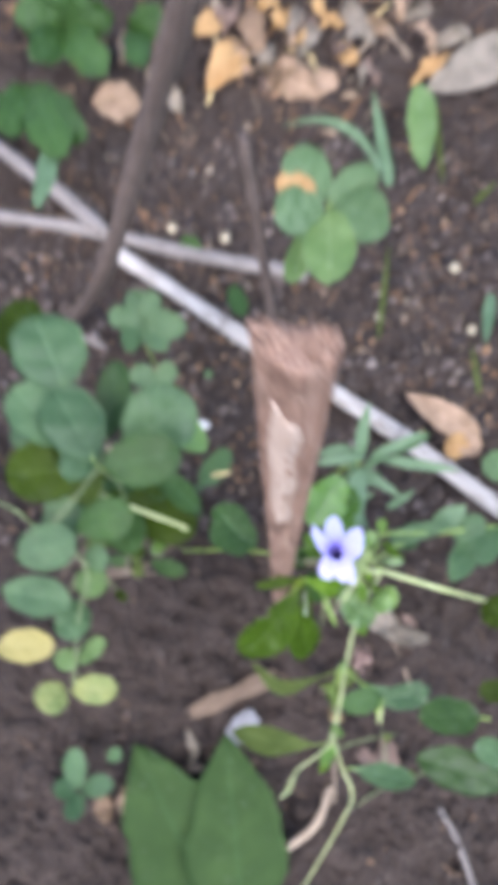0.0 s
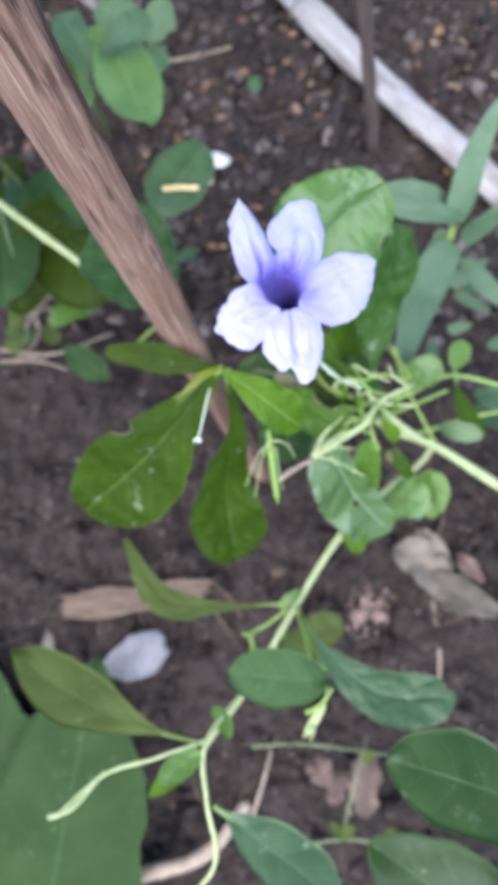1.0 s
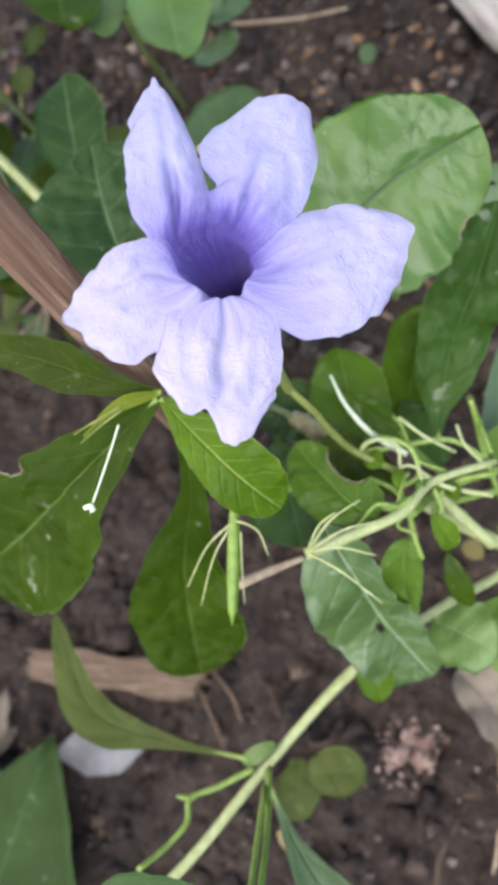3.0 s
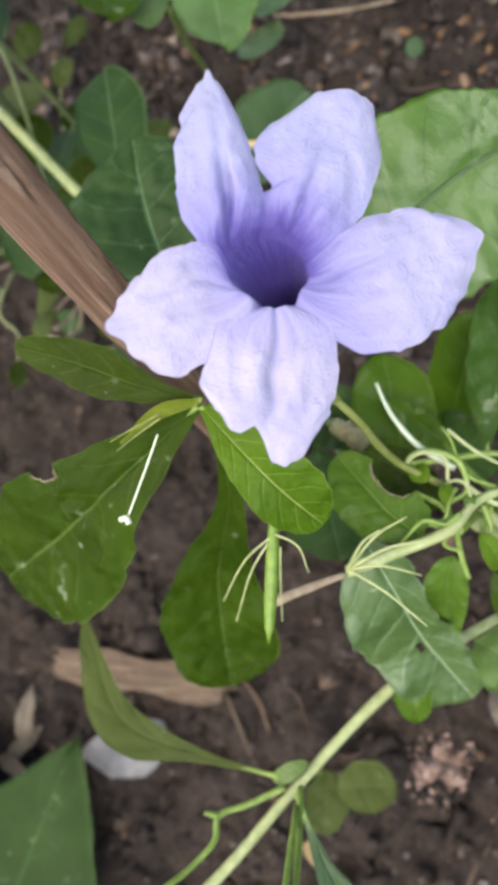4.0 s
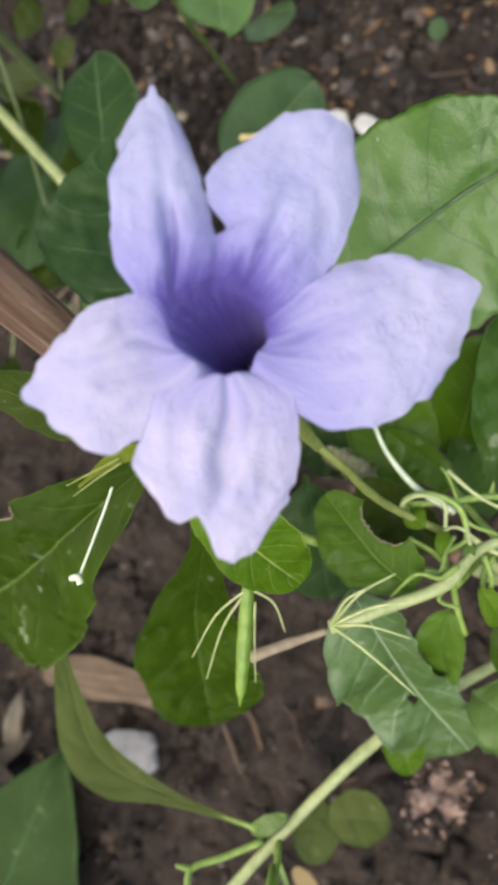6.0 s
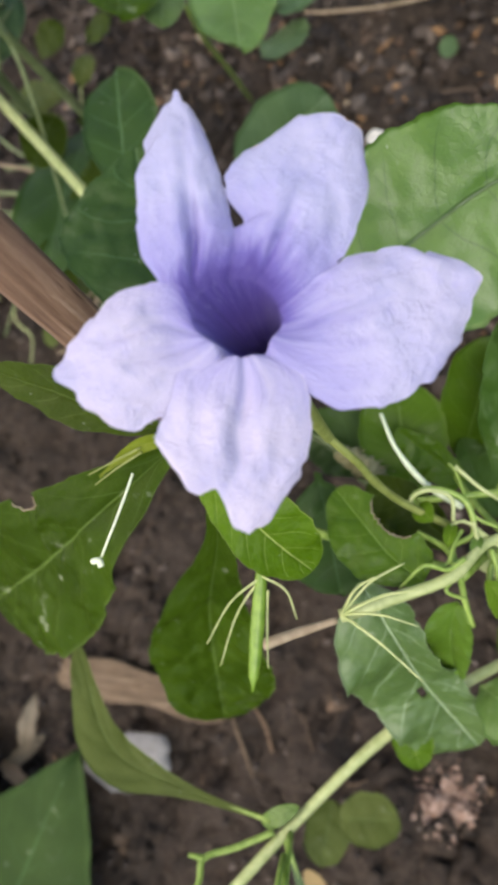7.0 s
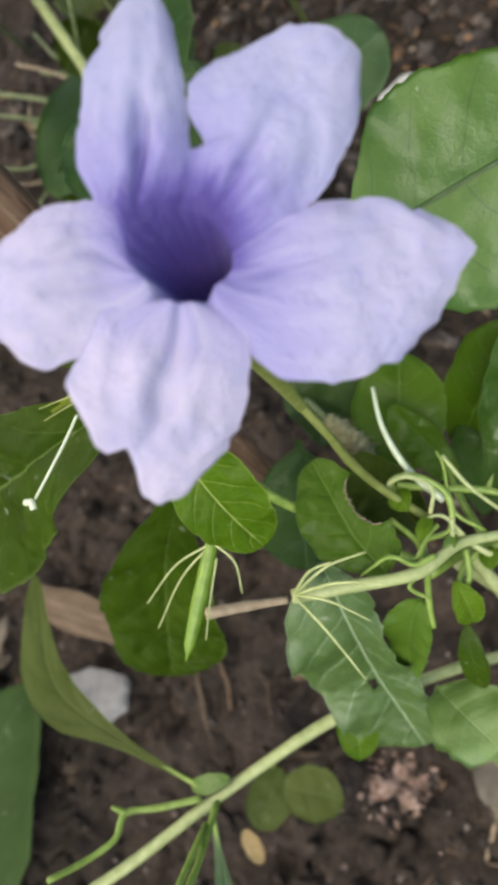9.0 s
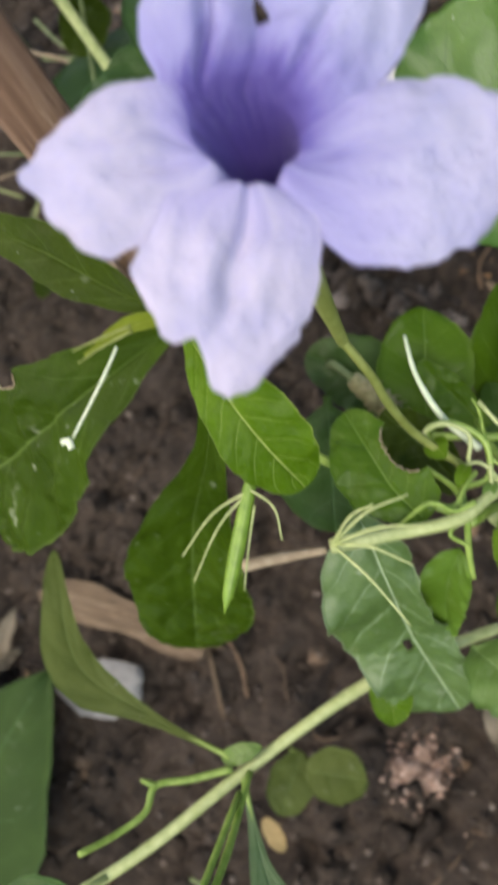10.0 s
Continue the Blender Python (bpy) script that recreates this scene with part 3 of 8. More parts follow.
    if petiole:
        k = np.linspace(0, petiole, 16)
        stalk = np.stack([np.interp(k * length, run, line[:, i]) for i in range(3)], 1) - n[0] * np.linspace(0.0003, 0.0013, 16)[:, None]
        tv, tf = sweep(stalk, np.linspace(1.0, 0.3, 16) * 0.0010, 8)
        mesh_object("petiole", tv, tf, green_stem, ob)
    return ob


def lumpy(rng, size, cuts=2, rough=0.18, flat=1.0):
    """Verts and faces of an uneven lump."""
    bm = bmesh.new()
    bmesh.ops.create_icosphere(bm, subdivisions=cuts, radius=1.0)
    off = Vector(rng.uniform(-50, 50, 3))
    v = []
    for w in bm.verts:
        d = 1 + rough * (2 * noise.noise(w.co * 1.3 + off) + noise.noise(w.co * 3.1 + off))
        v.append((w.co.x * size[0] * d, w.co.y * size[1] * d, w.co.z * size[2] * d * flat))
    f = [tuple(x.index for x in fc.verts) for fc in bm.faces]
    bm.free()
    return np.array(v), f


def stick(name, points, r0, r1, mat, label, category, flat=1.0, group="", rings=()):
    """A stick of natural wood: the mesh lies along its own z so that the grain follows it."""
    rng = np.random.default_rng(len(name) * 7 + int(1000 * abs(points[0][0])))
    path = smooth_path(points, 10)
    k = np.linspace(0, 1, len(path))
    rad = (r0 + (r1 - r0) * k) * (1 + 0.05 * np.sin(k * 23) + 0.03 * rng.standard_normal(len(k)))
    for c in (0.31, 0.68):
        rad = rad * (1 + 0.12 * np.exp(-((k - c) / 0.012) ** 2))
    v, f = sweep(path, rad, 12, flat, 0.03, rng)
    a, b = Vector(points[0]), Vector(points[-1])
    turn = (b - a).to_track_quat("Z", "Y").to_matrix().to_4x4()
    m = Matrix.Translation(a) @ turn
    inv = np.array(m.inverted())
    vv = np.array(v) @ inv[:3, :3].T + inv[:3, 3]
    ob = mesh_object(name, vv, f, mat)
    ob.matrix_basis = m
    for c in rings:
        i = int(c * (len(path) - 1))
        span = np.array([path[i - 1], path[i - 1] * 0.7 + path[i] * 0.3, path[i - 1] * 0.5 + path[i] * 0.5, path[i - 1] * 0.3 + path[i] * 0.7, path[i]])
        rv, rf = sweep(span * 0.25 + span[2] * 0.75, rad[i] * np.array([1.0, 1.09, 1.14, 1.09, 1.0]), 12, flat, 0.02, rng)
        mesh_object("node_ring", np.array(rv) @ inv[:3, :3].T + inv[:3, 3], rf, grey_wood, label="raised grey bamboo node").parent = ob
    return tagged(ob, label, category, group)


# ---- ground ----
def value_noise(x, y, cell, seed):
    rng = np.random.default_rng(seed)
    table = rng.random((256, 256))
    gx, gy = x / cell, y / cell
    ix, iy = np.floor(gx).astype(int), np.floor(gy).astype(int)
    fx, fy = gx - ix, gy - iy
    fx, fy = fx * fx * (3 - 2 * fx), fy * fy * (3 - 2 * fy)
    g = lambda i, j: table[i % 256, j % 256]
    return (g(ix, iy) * (1 - fx) + g(ix + 1, iy) * fx) * (1 - fy) + (g(ix, iy + 1) * (1 - fx) + g(ix + 1, iy + 1) * fx) * fy - 0.5


def ground_height(x, y):
    h = 0.014 * value_noise(x, y, 0.11, 1) + 0.013 * value_noise(x, y, 0.045, 2) + 0.016 * value_noise(x, y, 0.018, 3)
    h = h + 0.015 * np.abs(value_noise(x, y, 0.0085, 4)) + 0.0045 * value_noise(x, y, 0.0045, 5)
    away = np.maximum(np.maximum(-0.55 - x, x - 0.67), np.maximum(-0.41 - y, y - 1.20))
    return h * np.exp(-np.maximum(away, 0) / 0.3) - 0.004


def build_ground():
    fine_x, fine_y = np.arange(-0.50, 0.62, 0.0027), np.arange(-0.36, 1.15, 0.0030)
    far = 0.05 * 1.45 ** np.arange(1, 25)
    xs = np.concatenate([(fine_x[0] - far)[::-1], fine_x, fine_x[-1] + far])
    ys = np.concatenate([(fine_y[0] - far)[::-1], fine_y, fine_y[-1] + far])
    X, Y = np.meshgrid(xs, ys, indexing="ij")
    Z = ground_height(X, Y)
    verts = np.stack([X, Y, Z], -1).reshape(-1, 3)
    n, m = X.shape
    i, j = np.meshgrid(np.arange(n - 1), np.arange(m - 1), indexing="ij")
    a = (i * m + j).ravel()
    quads = np.stack([a, a + m, a + m + 1, a + 1], 1)
    me = bpy.data.meshes.new("ground")
    me.vertices.add(len(verts))
    me.vertices.foreach_set("co", verts.ravel())
    me.loops.add(quads.size)
    me.loops.foreach_set("vertex_index", quads.ravel())
    me.polygons.add(len(quads))
    me.polygons.foreach_set("loop_start", np.arange(0, quads.size, 4))
    me.polygons.foreach_set("use_smooth", [True] * len(quads))
    me.update(calc_edges=True)
    me.materials.append(soil)
    tagged(new("ground", me), "dark crumbly garden soil", "ground", kind="structure")


build_ground()


def scatter(name, count, make, mat, label, category, seed, box=(-0.48, 0.60, -0.34, 1.12), lift=0.3, clump=0.0):
    """Many loose bits lying on the soil, in one mesh."""
    rng = np.random.default_rng(seed)
    allv, allf, at = [], [], 0
    kinds = [make(rng) for _ in range(24)]
    for _ in range(count):
        x, y = rng.uniform(box[0], box[1]), rng.uniform(box[2], box[3])
        v, f, size = kinds[rng.integers(24)]
        k = size * min(rng.lognormal(0.0, 0.4), 1.8)
        turn = np.array(Euler((rng.normal(0, 0.35), rng.normal(0, 0.35), rng.uniform(0, 6.28))).to_matrix())
        w = (v * k) @ turn.T
        if clump and float(value_noise(np.array(x + 3.0), np.array(y + 3.0), 0.055, seed + 70)) + 0.5 < clump * rng.random() + 0.25:
            continue
        z = float(ground_height(np.array(x), np.array(y)))
        w = w + np.array([x, y, z + lift * k])
        allv.append(w)
        allf.extend([tuple(q + at for q in t) for t in f])
        at += len(w)
    ob = mesh_object(name, np.concatenate(allv), allf, mat, smooth=True)
    return tagged(ob, label, category, kind="stuff")


def make_crumb(rng):
    v, f = lumpy(rng, (1.0, rng.uniform(0.7, 1.0), rng.uniform(0.5, 0.9)), 1, 0.45)
    return v, f, 0.0016


def make_clod(rng):
    v, f = lumpy(rng, (1.0, rng.uniform(0.6, 1.0), rng.uniform(0.4, 0.7)), 2, 0.55)
    return v, f, 0.0040


def make_flake(rng):
    """A thin chip of bark or dry leaf, bent a little."""
    n = rng.integers(5, 8)
    a = np.sort(rng.uniform(0, 2 * math.pi, n))
    r = rng.uniform(0.6, 1.1, n)
    el = rng.uniform(0.25, 0.7)
    x, y = np.cos(a) * r, np.sin(a) * r * el
    z = 0.25 * x * x * rng.uniform(-1, 1)
    top = np.stack([x, y, z + 0.06], 1)
    v = np.concatenate([top, top - [0, 0, 0.12]])
    f = [tuple(range(n)), tuple(range(2 * n - 1, n - 1, -1))] + [(i, i + n, (i + 1) % n + n, (i + 1) % n) for i in range(n)]
    return v, f, 0.0052


def make_scrap(rng):
    v, f, size = make_flake(rng)
    return v * np.array([1.0, 1.0, 1.6]), f, 0.011


def make_fibre(rng):
    """A short dead root or stalk."""
    p = smooth_path([(-1, 0, 0), (-0.3, rng.uniform(-0.25, 0.25), 0.06), (0.4, rng.uniform(-0.25, 0.25), 0.03), (1, rng.uniform(-0.2, 0.2), 0)], 3)
    v, f = sweep(p, np.full(len(p), 0.035), 5)
    return np.array(v), f, 0.016


scatter("soil_clods", 7000, make_clod, soil, "small dark clods of soil", "soil", 15, lift=0.05)
scatter("soil_crumbs", 12000, make_crumb, crumb_mat, "loose dark soil crumbs strewn on the ground", "soil", 11)
scatter("bark_litter", 1500, make_flake, root_mat, "orange and brown flakes of dry leaf and bark", "litter", 12, lift=0.25, clump=0.6)
scatter("bark_litter", 1300, make_flake, litter_mat, "orange and brown flakes of dry leaf and bark", "litter", 14, (-0.30, 0.45, 0.30, 1.05), 0.25, 0.6)
scatter("bark_litter", 3000, make_flake, litter_mat, "orange and brown flakes of dry leaf and bark", "litter", 24, (-0.30, 0.42, 0.20, 0.62), 0.25, 0.6)
scatter("soil_clods", 3600, make_clod, crumb_mat, "greyish brown clods of soil", "soil", 25, (-0.34, 0.46, 0.16, 0.75), 0.15)
scatter("root_fibres", 380, make_fibre, litter_mat, "dry straw and stalks strewn over the soil", "litter", 33, (-0.35, 0.50, 0.62, 1.12), 0.3)
scatter("bark_litter", 420, make_scrap, litter_mat, "brown and orange scraps of dead leaf", "litter", 34, (-0.35, 0.50, 0.60, 1.12), 0.25, 0.6)
scatter("root_fibres", 420, make_fibre, root_mat, "dead brown roots and stalks on the soil", "litter", 13, lift=0.04)


# ---- the wooden stake ----
def stake():
    ob = thing("wooden_stake", (0.0497, 0.0601, 0.0), "weathered brown split wooden stake with a broken top", "stake")
    foot, slope, top = np.array([0.0502, 0.0563, -0.04]), np.array([-0.0119, 0.0935, 1.0]), 0.80
    rng = np.random.default_rng(5)
    rows, cols = 90, 28
    turn = radians(STAKE_TURN)

    def section(k, a):
        """Where the stake's surface lies at the share k of its height, at the angle a round it."""
        half = (0.0095 + 0.0063 * k ** 2, 0.0032 + 0.0026 * k ** 2)
        ca, sa = math.cos(a), math.sin(a)
        x, y = half[0] * math.copysign(abs(ca) ** 0.5, ca), half[1] * math.copysign(abs(sa) ** 0.5, sa)
        if y < 0:
            y -= (0.0036 + 0.0026 * k ** 2) * max(0.0, 1 - abs(x / half[0] - 0.12)) * (1 + 0.15 * math.sin(k * 9))
        return x, y

    verts, faces = [], []
    ridges = rng.uniform(-1, 1, cols)
    for i in range(rows + 1):
        k = i / rows
        c = foot + slope * k * top
        for j in range(cols):
            x, y = section(k, 2 * math.pi * j / cols)
            g = 1 + 0.05 * ridges[j] + 0.03 * math.sin(k * 31 + ridges[j] * 9) + 0.012 * rng.standard_normal()
            zz = 0.004 * ridges[(j * 5) % cols] if i == rows else 0.0
            X, Y = x * math.cos(turn) - y * math.sin(turn), x * math.sin(turn) + y * math.cos(turn)
            verts.append((c[0] + X * g, c[1] + Y * g, c[2] + zz))
    for i in range(rows):
        for j in range(cols):
            j2 = (j + 1) % cols
            faces.append((i * cols + j, i * cols + j2, (i + 1) * cols + j2, (i + 1) * cols + j))
    t0 = rows * cols
    mid = np.mean(verts[t0:], axis=0)
    inner = len(verts)
    for j in range(cols):
        p = np.array(verts[t0 + j])
        verts.append(tuple(mid + (p - mid) * np.array([0.55, 0.55, 1]) - np.array([0, 0, 0.003 * rng.random()])))
    verts.append(tuple(mid - np.array([0, 0, 0.002])))
    for j in range(cols):
        j2 = (j + 1) % cols
        faces.append((t0 + j, t0 + j2, inner + j2, inner + j))
        faces.append((inner + j, inner + j2, len(verts) - 1))
    faces.append(tuple(range(cols - 1, -1, -1)))
    shaft = mesh_object("shaft", verts, faces, stake_wood, ob)
    # the split side shows paler wood, cracked along the grain
    shaft.data.materials.append(sap_wood)
    for i in range(int(rows * 0.8)):
        for j in range(21, 28):
            shaft.data.polygons[i * cols + j].material_index = 1
    # pale scar where a strip has split away, and loose splinters along it
    for name, lo, hi, a0, wide, mat in (("split_face", 0.67, 0.95, -1.75, 0.30, scar_wood), ("splinter", 0.60, 0.98, -0.95, 0.10, stake_wood), ("splinter", 0.55, 0.90, -2.4, 0.08, stake_wood)):
        v, f, n = [], [], 40
        for i in range(n + 1):
            k = lo + (hi - lo) * i / n
            w = wide * min(1.0, 6 * (1 - i / n) + 0.15) * min(1.0, 4 * i / n + 0.25) * (1 + 0.12 * math.sin(i * 2.1))
            c = foot + slope * k * top
            for q, out in ((-1, 1.0), (-0.5, 1.10), (0, 1.13), (0.5, 1.10), (1, 1.0)):
                x, y = section(k, a0 + w * q + 0.08 * math.sin(i * 0.4))
                X, Y = x * math.cos(turn) - y * math.sin(turn), x * math.sin(turn) + y * math.cos(turn)
                v.append((c[0] + X * out, c[1] + Y * out, c[2]))
            for q in (1, -1):
                x, y = section(k, a0 + w * q)
                X, Y = x * math.cos(turn) - y * math.sin(turn), x * math.sin(turn) + y * math.cos(turn)
                v.append((c[0] + X * 0.8, c[1] + Y * 0.8, c[2]))
        for i in range(n):
            for j in range(7):
                j2 = (j + 1) % 7
                f.append((i * 7 + j, i * 7 + j2, (i + 1) * 7 + j2, (i + 1) * 7 + j))
        f.append(tuple(range(6, -1, -1)))
        f.append(tuple(n * 7 + j for j in range(7)))
        mesh_object(name, v, f, mat, ob, "paler freshly split wood" if mat == scar_wood else "")
    return ob


STAKE_TURN = -12.0
stake()
DARK_STICK = [(0.086, 0.334, -0.02), (0.074, 0.358, 0.10), (0.062, 0.380, 0.21), (0.052, 0.402, 0.32), (0.0385, 0.429, 0.455)]
# ---- the flowering plant ----
ruellia = thing("flowering_plant", (0.30, -0.02, 0.0), "sprawling green weed with one open lilac flower", "plant")
stem(ruellia, "stem", [(0.0809, -0.0955, 0.1850), (0.0974, -0.0585, 0.1700), (0.1094, -0.0208, 0.1600), (0.1242, 0.0187, 0.1500), (0.1427, 0.0487, 0.1320), (0.1601, 0.0709, 0.1220), (0.1651, 0.0813, 0.1250)], 0.0018, 0.0018, pale_stem)
stem(ruellia, "stem", [(0.0961, -0.0627, 0.1820), (0.0861, -0.0859, 0.2110), (0.0912, -0.1118, 0.2060), (0.0993, -0.1391, 0.1950), (0.0866, -0.1713, 0.1700), (0.0395, -0.2920, 0.0000)], 0.0011, 0.0010, pale_stem)
stem(ruellia, "stem", [(0.1319, 0.0805, 0.1750), (0.1414, 0.0814, 0.1500), (0.1646, 0.0800, 0.1350), (0.1900, 0.0719, 0.1250), (0.2159, 0.0628, 0.1150), (0.2459, 0.0531, 0.1000), (0.3169, 0.0384, 0.0000)], 0.0024, 0.0030, pale_stem)
stem(ruellia, "stem", [(0.1296, 0.0733, 0.1950), (0.1340, 0.0870, 0.1750), (0.1488, 0.1053, 0.1500), (0.1676, 0.1215, 0.1350), (0.1981, 0.1215, 0.1300), (0.2247, 0.1211, 0.1200)], 0.0014, 0.0012, green_stem)
stem(ruellia, "stem", [(0.1358, 0.0834, 0.1700), (0.1504, 0.0977, 0.1500), (0.1668, 0.1113, 0.1400)], 0.0012, 0.0010, green_stem)
stem(ruellia, "stem", [(0.1343, 0.1151, 0.1900), (0.1443, 0.1035, 0.1600), (0.1656, 0.0810, 0.1360)], 0.0009, 0.0011, green_stem)
stem(ruellia, "stem", [(0.1076, 0.0501, 0.2135), (0.1175, 0.0603, 0.2090), (0.1283, 0.0722, 0.2045), (0.1327, 0.0854, 0.1960), (0.1474, 0.0999, 0.1840)], 0.0018, 0.0012, pale_stem)
stem(ruellia, "dry_tube", [(0.1071, 0.0488, 0.2130), (0.1003, 0.0421, 0.2160), (0.0934, 0.0348, 0.2190)], 0.0009, 0.0016, dry_stem, "dry brown withered tube")
stem(ruellia, "sepal", [(0.1079, 0.0508, 0.2145), (0.1125, 0.0615, 0.2213), (0.1184, 0.0696, 0.2220)], 0.00045, 0.0002, pale_stem)
stem(ruellia, "sepal", [(0.1079, 0.0508, 0.2145), (0.1167, 0.0600, 0.2213), (0.1263, 0.0664, 0.2220)], 0.00045, 0.0002, pale_stem)
stem(ruellia, "sepal", [(0.1079, 0.0508, 0.2145), (0.1169, 0.0552, 0.2188), (0.1270, 0.0570, 0.2170)], 0.00045, 0.0002, pale_stem)
stem(ruellia, "sepal", [(0.1079, 0.0508, 0.2145), (0.1200, 0.0492, 0.2177), (0.1330, 0.0453, 0.2150)], 0.00045, 0.0002, pale_stem)
stem(ruellia, "sepal", [(0.1079, 0.0508, 0.2145), (0.1105, 0.0584, 0.2243), (0.1143, 0.0634, 0.2280)], 0.00045, 0.0002, pale_stem)
stem(ruellia, "bent_sepal", [(0.0923, 0.1058, 0.2050), (0.1004, 0.0981, 0.2040), (0.1109, 0.0927, 0.2000), (0.1220, 0.0912, 0.1945)], 0.0005, 0.0011, white_stem, "pale shiny bent stalk")
stem(ruellia, "stem", [(0.1100, 0.0880, 0.1950), (0.1185, 0.0928, 0.1940), (0.1323, 0.1007, 0.1900), (0.1450, 0.0996, 0.1840)], 0.0010, 0.0009, green_stem)
stem(ruellia, "tendril", [(0.1129, 0.0850, 0.1990), (0.1097, 0.0876, 0.2020), (0.1142, 0.0919, 0.2030), (0.1229, 0.0924, 0.2000), (0.1279, 0.0854, 0.1970), (0.1246, 0.0795, 0.1990), (0.1297, 0.0739, 0.2020)], 0.0009, 0.0008, green_stem)
stem(ruellia, "tendril", [(0.1145, 0.0794, 0.2000), (0.1237, 0.0781, 0.2010), (0.1286, 0.0733, 0.2040)], 0.0007, 0.0009, green_stem)
stem(ruellia, "tendril", [(0.1173, 0.0633, 0.2060), (0.1213, 0.0714, 0.2100), (0.1265, 0.0731, 0.2060), (0.1291, 0.0777, 0.2030)], 0.0003, 0.0008, green_stem)
stem(ruellia, "stem", [(0.1375, 0.0720, 0.1900), (0.1350, 0.0813, 0.1900), (0.1389, 0.0896, 0.1880), (0.1486, 0.0966, 0.1820)], 0.0009, 0.0011, green_stem)
stem(ruellia, "stem", [(0.1293, 0.0737, 0.2020), (0.1331, 0.0673, 0.1950), (0.1370, 0.0624, 0.1900)], 0.0009, 0.0007, green_stem)
stem(ruellia, "stem", [(0.1084, 0.1063, 0.1600), (0.1229, 0.0955, 0.1800), (0.1350, 0.0891, 0.1900)], 0.0009, 0.0011, green_stem)
stem(ruellia, "stem", [(0.1501, 0.0889, 0.1860), (0.1381, 0.0859, 0.1920), (0.1286, 0.0857, 0.1970)], 0.0009, 0.00072, pale_stem)
stem(ruellia, "stem", [(0.1335, 0.0835, 0.1960), (0.1379, 0.0780, 0.1940), (0.1379, 0.0726, 0.1920)], 0.0008, 0.00064, green_stem)
stem(ruellia, "stem", [(0.1348, 0.0903, 0.1940), (0.1261, 0.0900, 0.1980), (0.1180, 0.0983, 0.2000), (0.1146, 0.1004, 0.2000)], 0.0005, 0.00040, green_stem)
stem(ruellia, "stem", [(0.1168, 0.1000, 0.2020), (0.1261, 0.0971, 0.2000), (0.1357, 0.0967, 0.1940)], 0.0006, 0.00048, pale_stem)
stem(ruellia, "stem", [(0.1130, 0.0831, 0.2000), (0.1098, 0.0866, 0.2030), (0.1131, 0.0908, 0.2040), (0.1193, 0.0915, 0.2020), (0.1221, 0.0860, 0.2000)], 0.0007, 0.00056, pale_stem)
stem(ruellia, "stem", [(0.1287, 0.0726, 0.2030), (0.1283, 0.0679, 0.2040), (0.1334, 0.0682, 0.2000)], 0.0006, 0.00048, green_stem)
stem(ruellia, "stem", [(0.1546, 0.0767, 0.1650), (0.1424, 0.0810, 0.1750), (0.1336, 0.0835, 0.1880)], 0.0021, 0.00168, pale_stem)
stem(ruellia, "stem", [(0.1313, 0.1218, 0.1700), (0.1381, 0.1121, 0.1780), (0.1453, 0.1021, 0.1840)], 0.001, 0.00080, green_stem)
stem(ruellia, "stem", [(0.1251, 0.0847, 0.2000), (0.1248, 0.0801, 0.2020), (0.1257, 0.0745, 0.2040), (0.1215, 0.0717, 0.2070)], 0.0006, 0.00048, green_stem)
stem(ruellia, "stem", [(0.1268, 0.0882, 0.1980), (0.1305, 0.0821, 0.1980), (0.1301, 0.0757, 0.2020)], 0.0007, 0.00056, pale_stem)
stem(ruellia, "stem", [(0.1451, 0.0973, 0.1860), (0.1373, 0.1006, 0.1900), (0.1330, 0.1056, 0.1920)], 0.0006, 0.00048, pale_stem)
stem(ruellia, "stem", [(0.1316, 0.0862, 0.1960), (0.1248, 0.0873, 0.1990), (0.1214, 0.0839, 0.2010)], 0.0005, 0.00040, pale_stem)
leaf(ruellia, (0.1224, 0.0853, 0.2000), (0.1239, 0.0787, 0.2040), 0.0038, (-0.1146, 0.4978, 0.8597), shape=(0.6, 0.6), bend=0.15, fold=0.5, mat=leaf_young, nu=14, nv=8)
leaf(ruellia, (0.1296, 0.0852, 0.1970), (0.1306, 0.0794, 0.2000), 0.0032, (-0.1134, 0.4411, 0.8903), shape=(0.6, 0.6), bend=0.15, fold=0.5, mat=leaf_bright, nu=14, nv=8)
leaf(ruellia, (0.1117, 0.0861, 0.2000), (0.1175, 0.0838, 0.2030), 0.0065, (-0.4497, 0.0253, 0.8928), shape=(0.6, 0.6), bend=0.15, fold=0.5, mat=leaf_young, nu=14, nv=8)
leaf(ruellia, (0.1373, 0.0875, 0.1900), (0.1409, 0.0828, 0.1920), 0.0049, (-0.3043, 0.1685, 0.9376), shape=(0.6, 0.6), bend=0.15, fold=0.5, mat=leaf_young, nu=14, nv=8)
stem(ruellia, "stem", [(0.0948, 0.0881, 0.2470), (0.1010, 0.0864, 0.2360), (0.1040, 0.0850, 0.2250), (0.1090, 0.0845, 0.2080), (0.1213, 0.0850, 0.1950)], 0.0010, 0.0011, calyx_stem)
stem(ruellia, "stem", [(0.0690, 0.0738, 0.2560), (0.0697, 0.0723, 0.2350), (0.0824, 0.0671, 0.2100), (0.1006, 0.0696, 0.1950), (0.1240, 0.0739, 0.1920)], 0.0013, 0.0013, green_stem)
formed_leaf(ruellia, [(0.0670, 0.0745, 0.2575), (0.0535, 0.0715, 0.2640), (0.0388, 0.0704, 0.2700), (0.0199, 0.0687, 0.2720)], (0.9, 1.6, 3.4, 5.0, 6.2, 6.0, 5.1, 4.0, 0.0), (0.9, 1.5, 3.2, 5.0, 6.7, 6.4, 5.4, 4.2, 0.0), (0.286, -0.452, 0.845), leaf_olive, petiole=0.12)
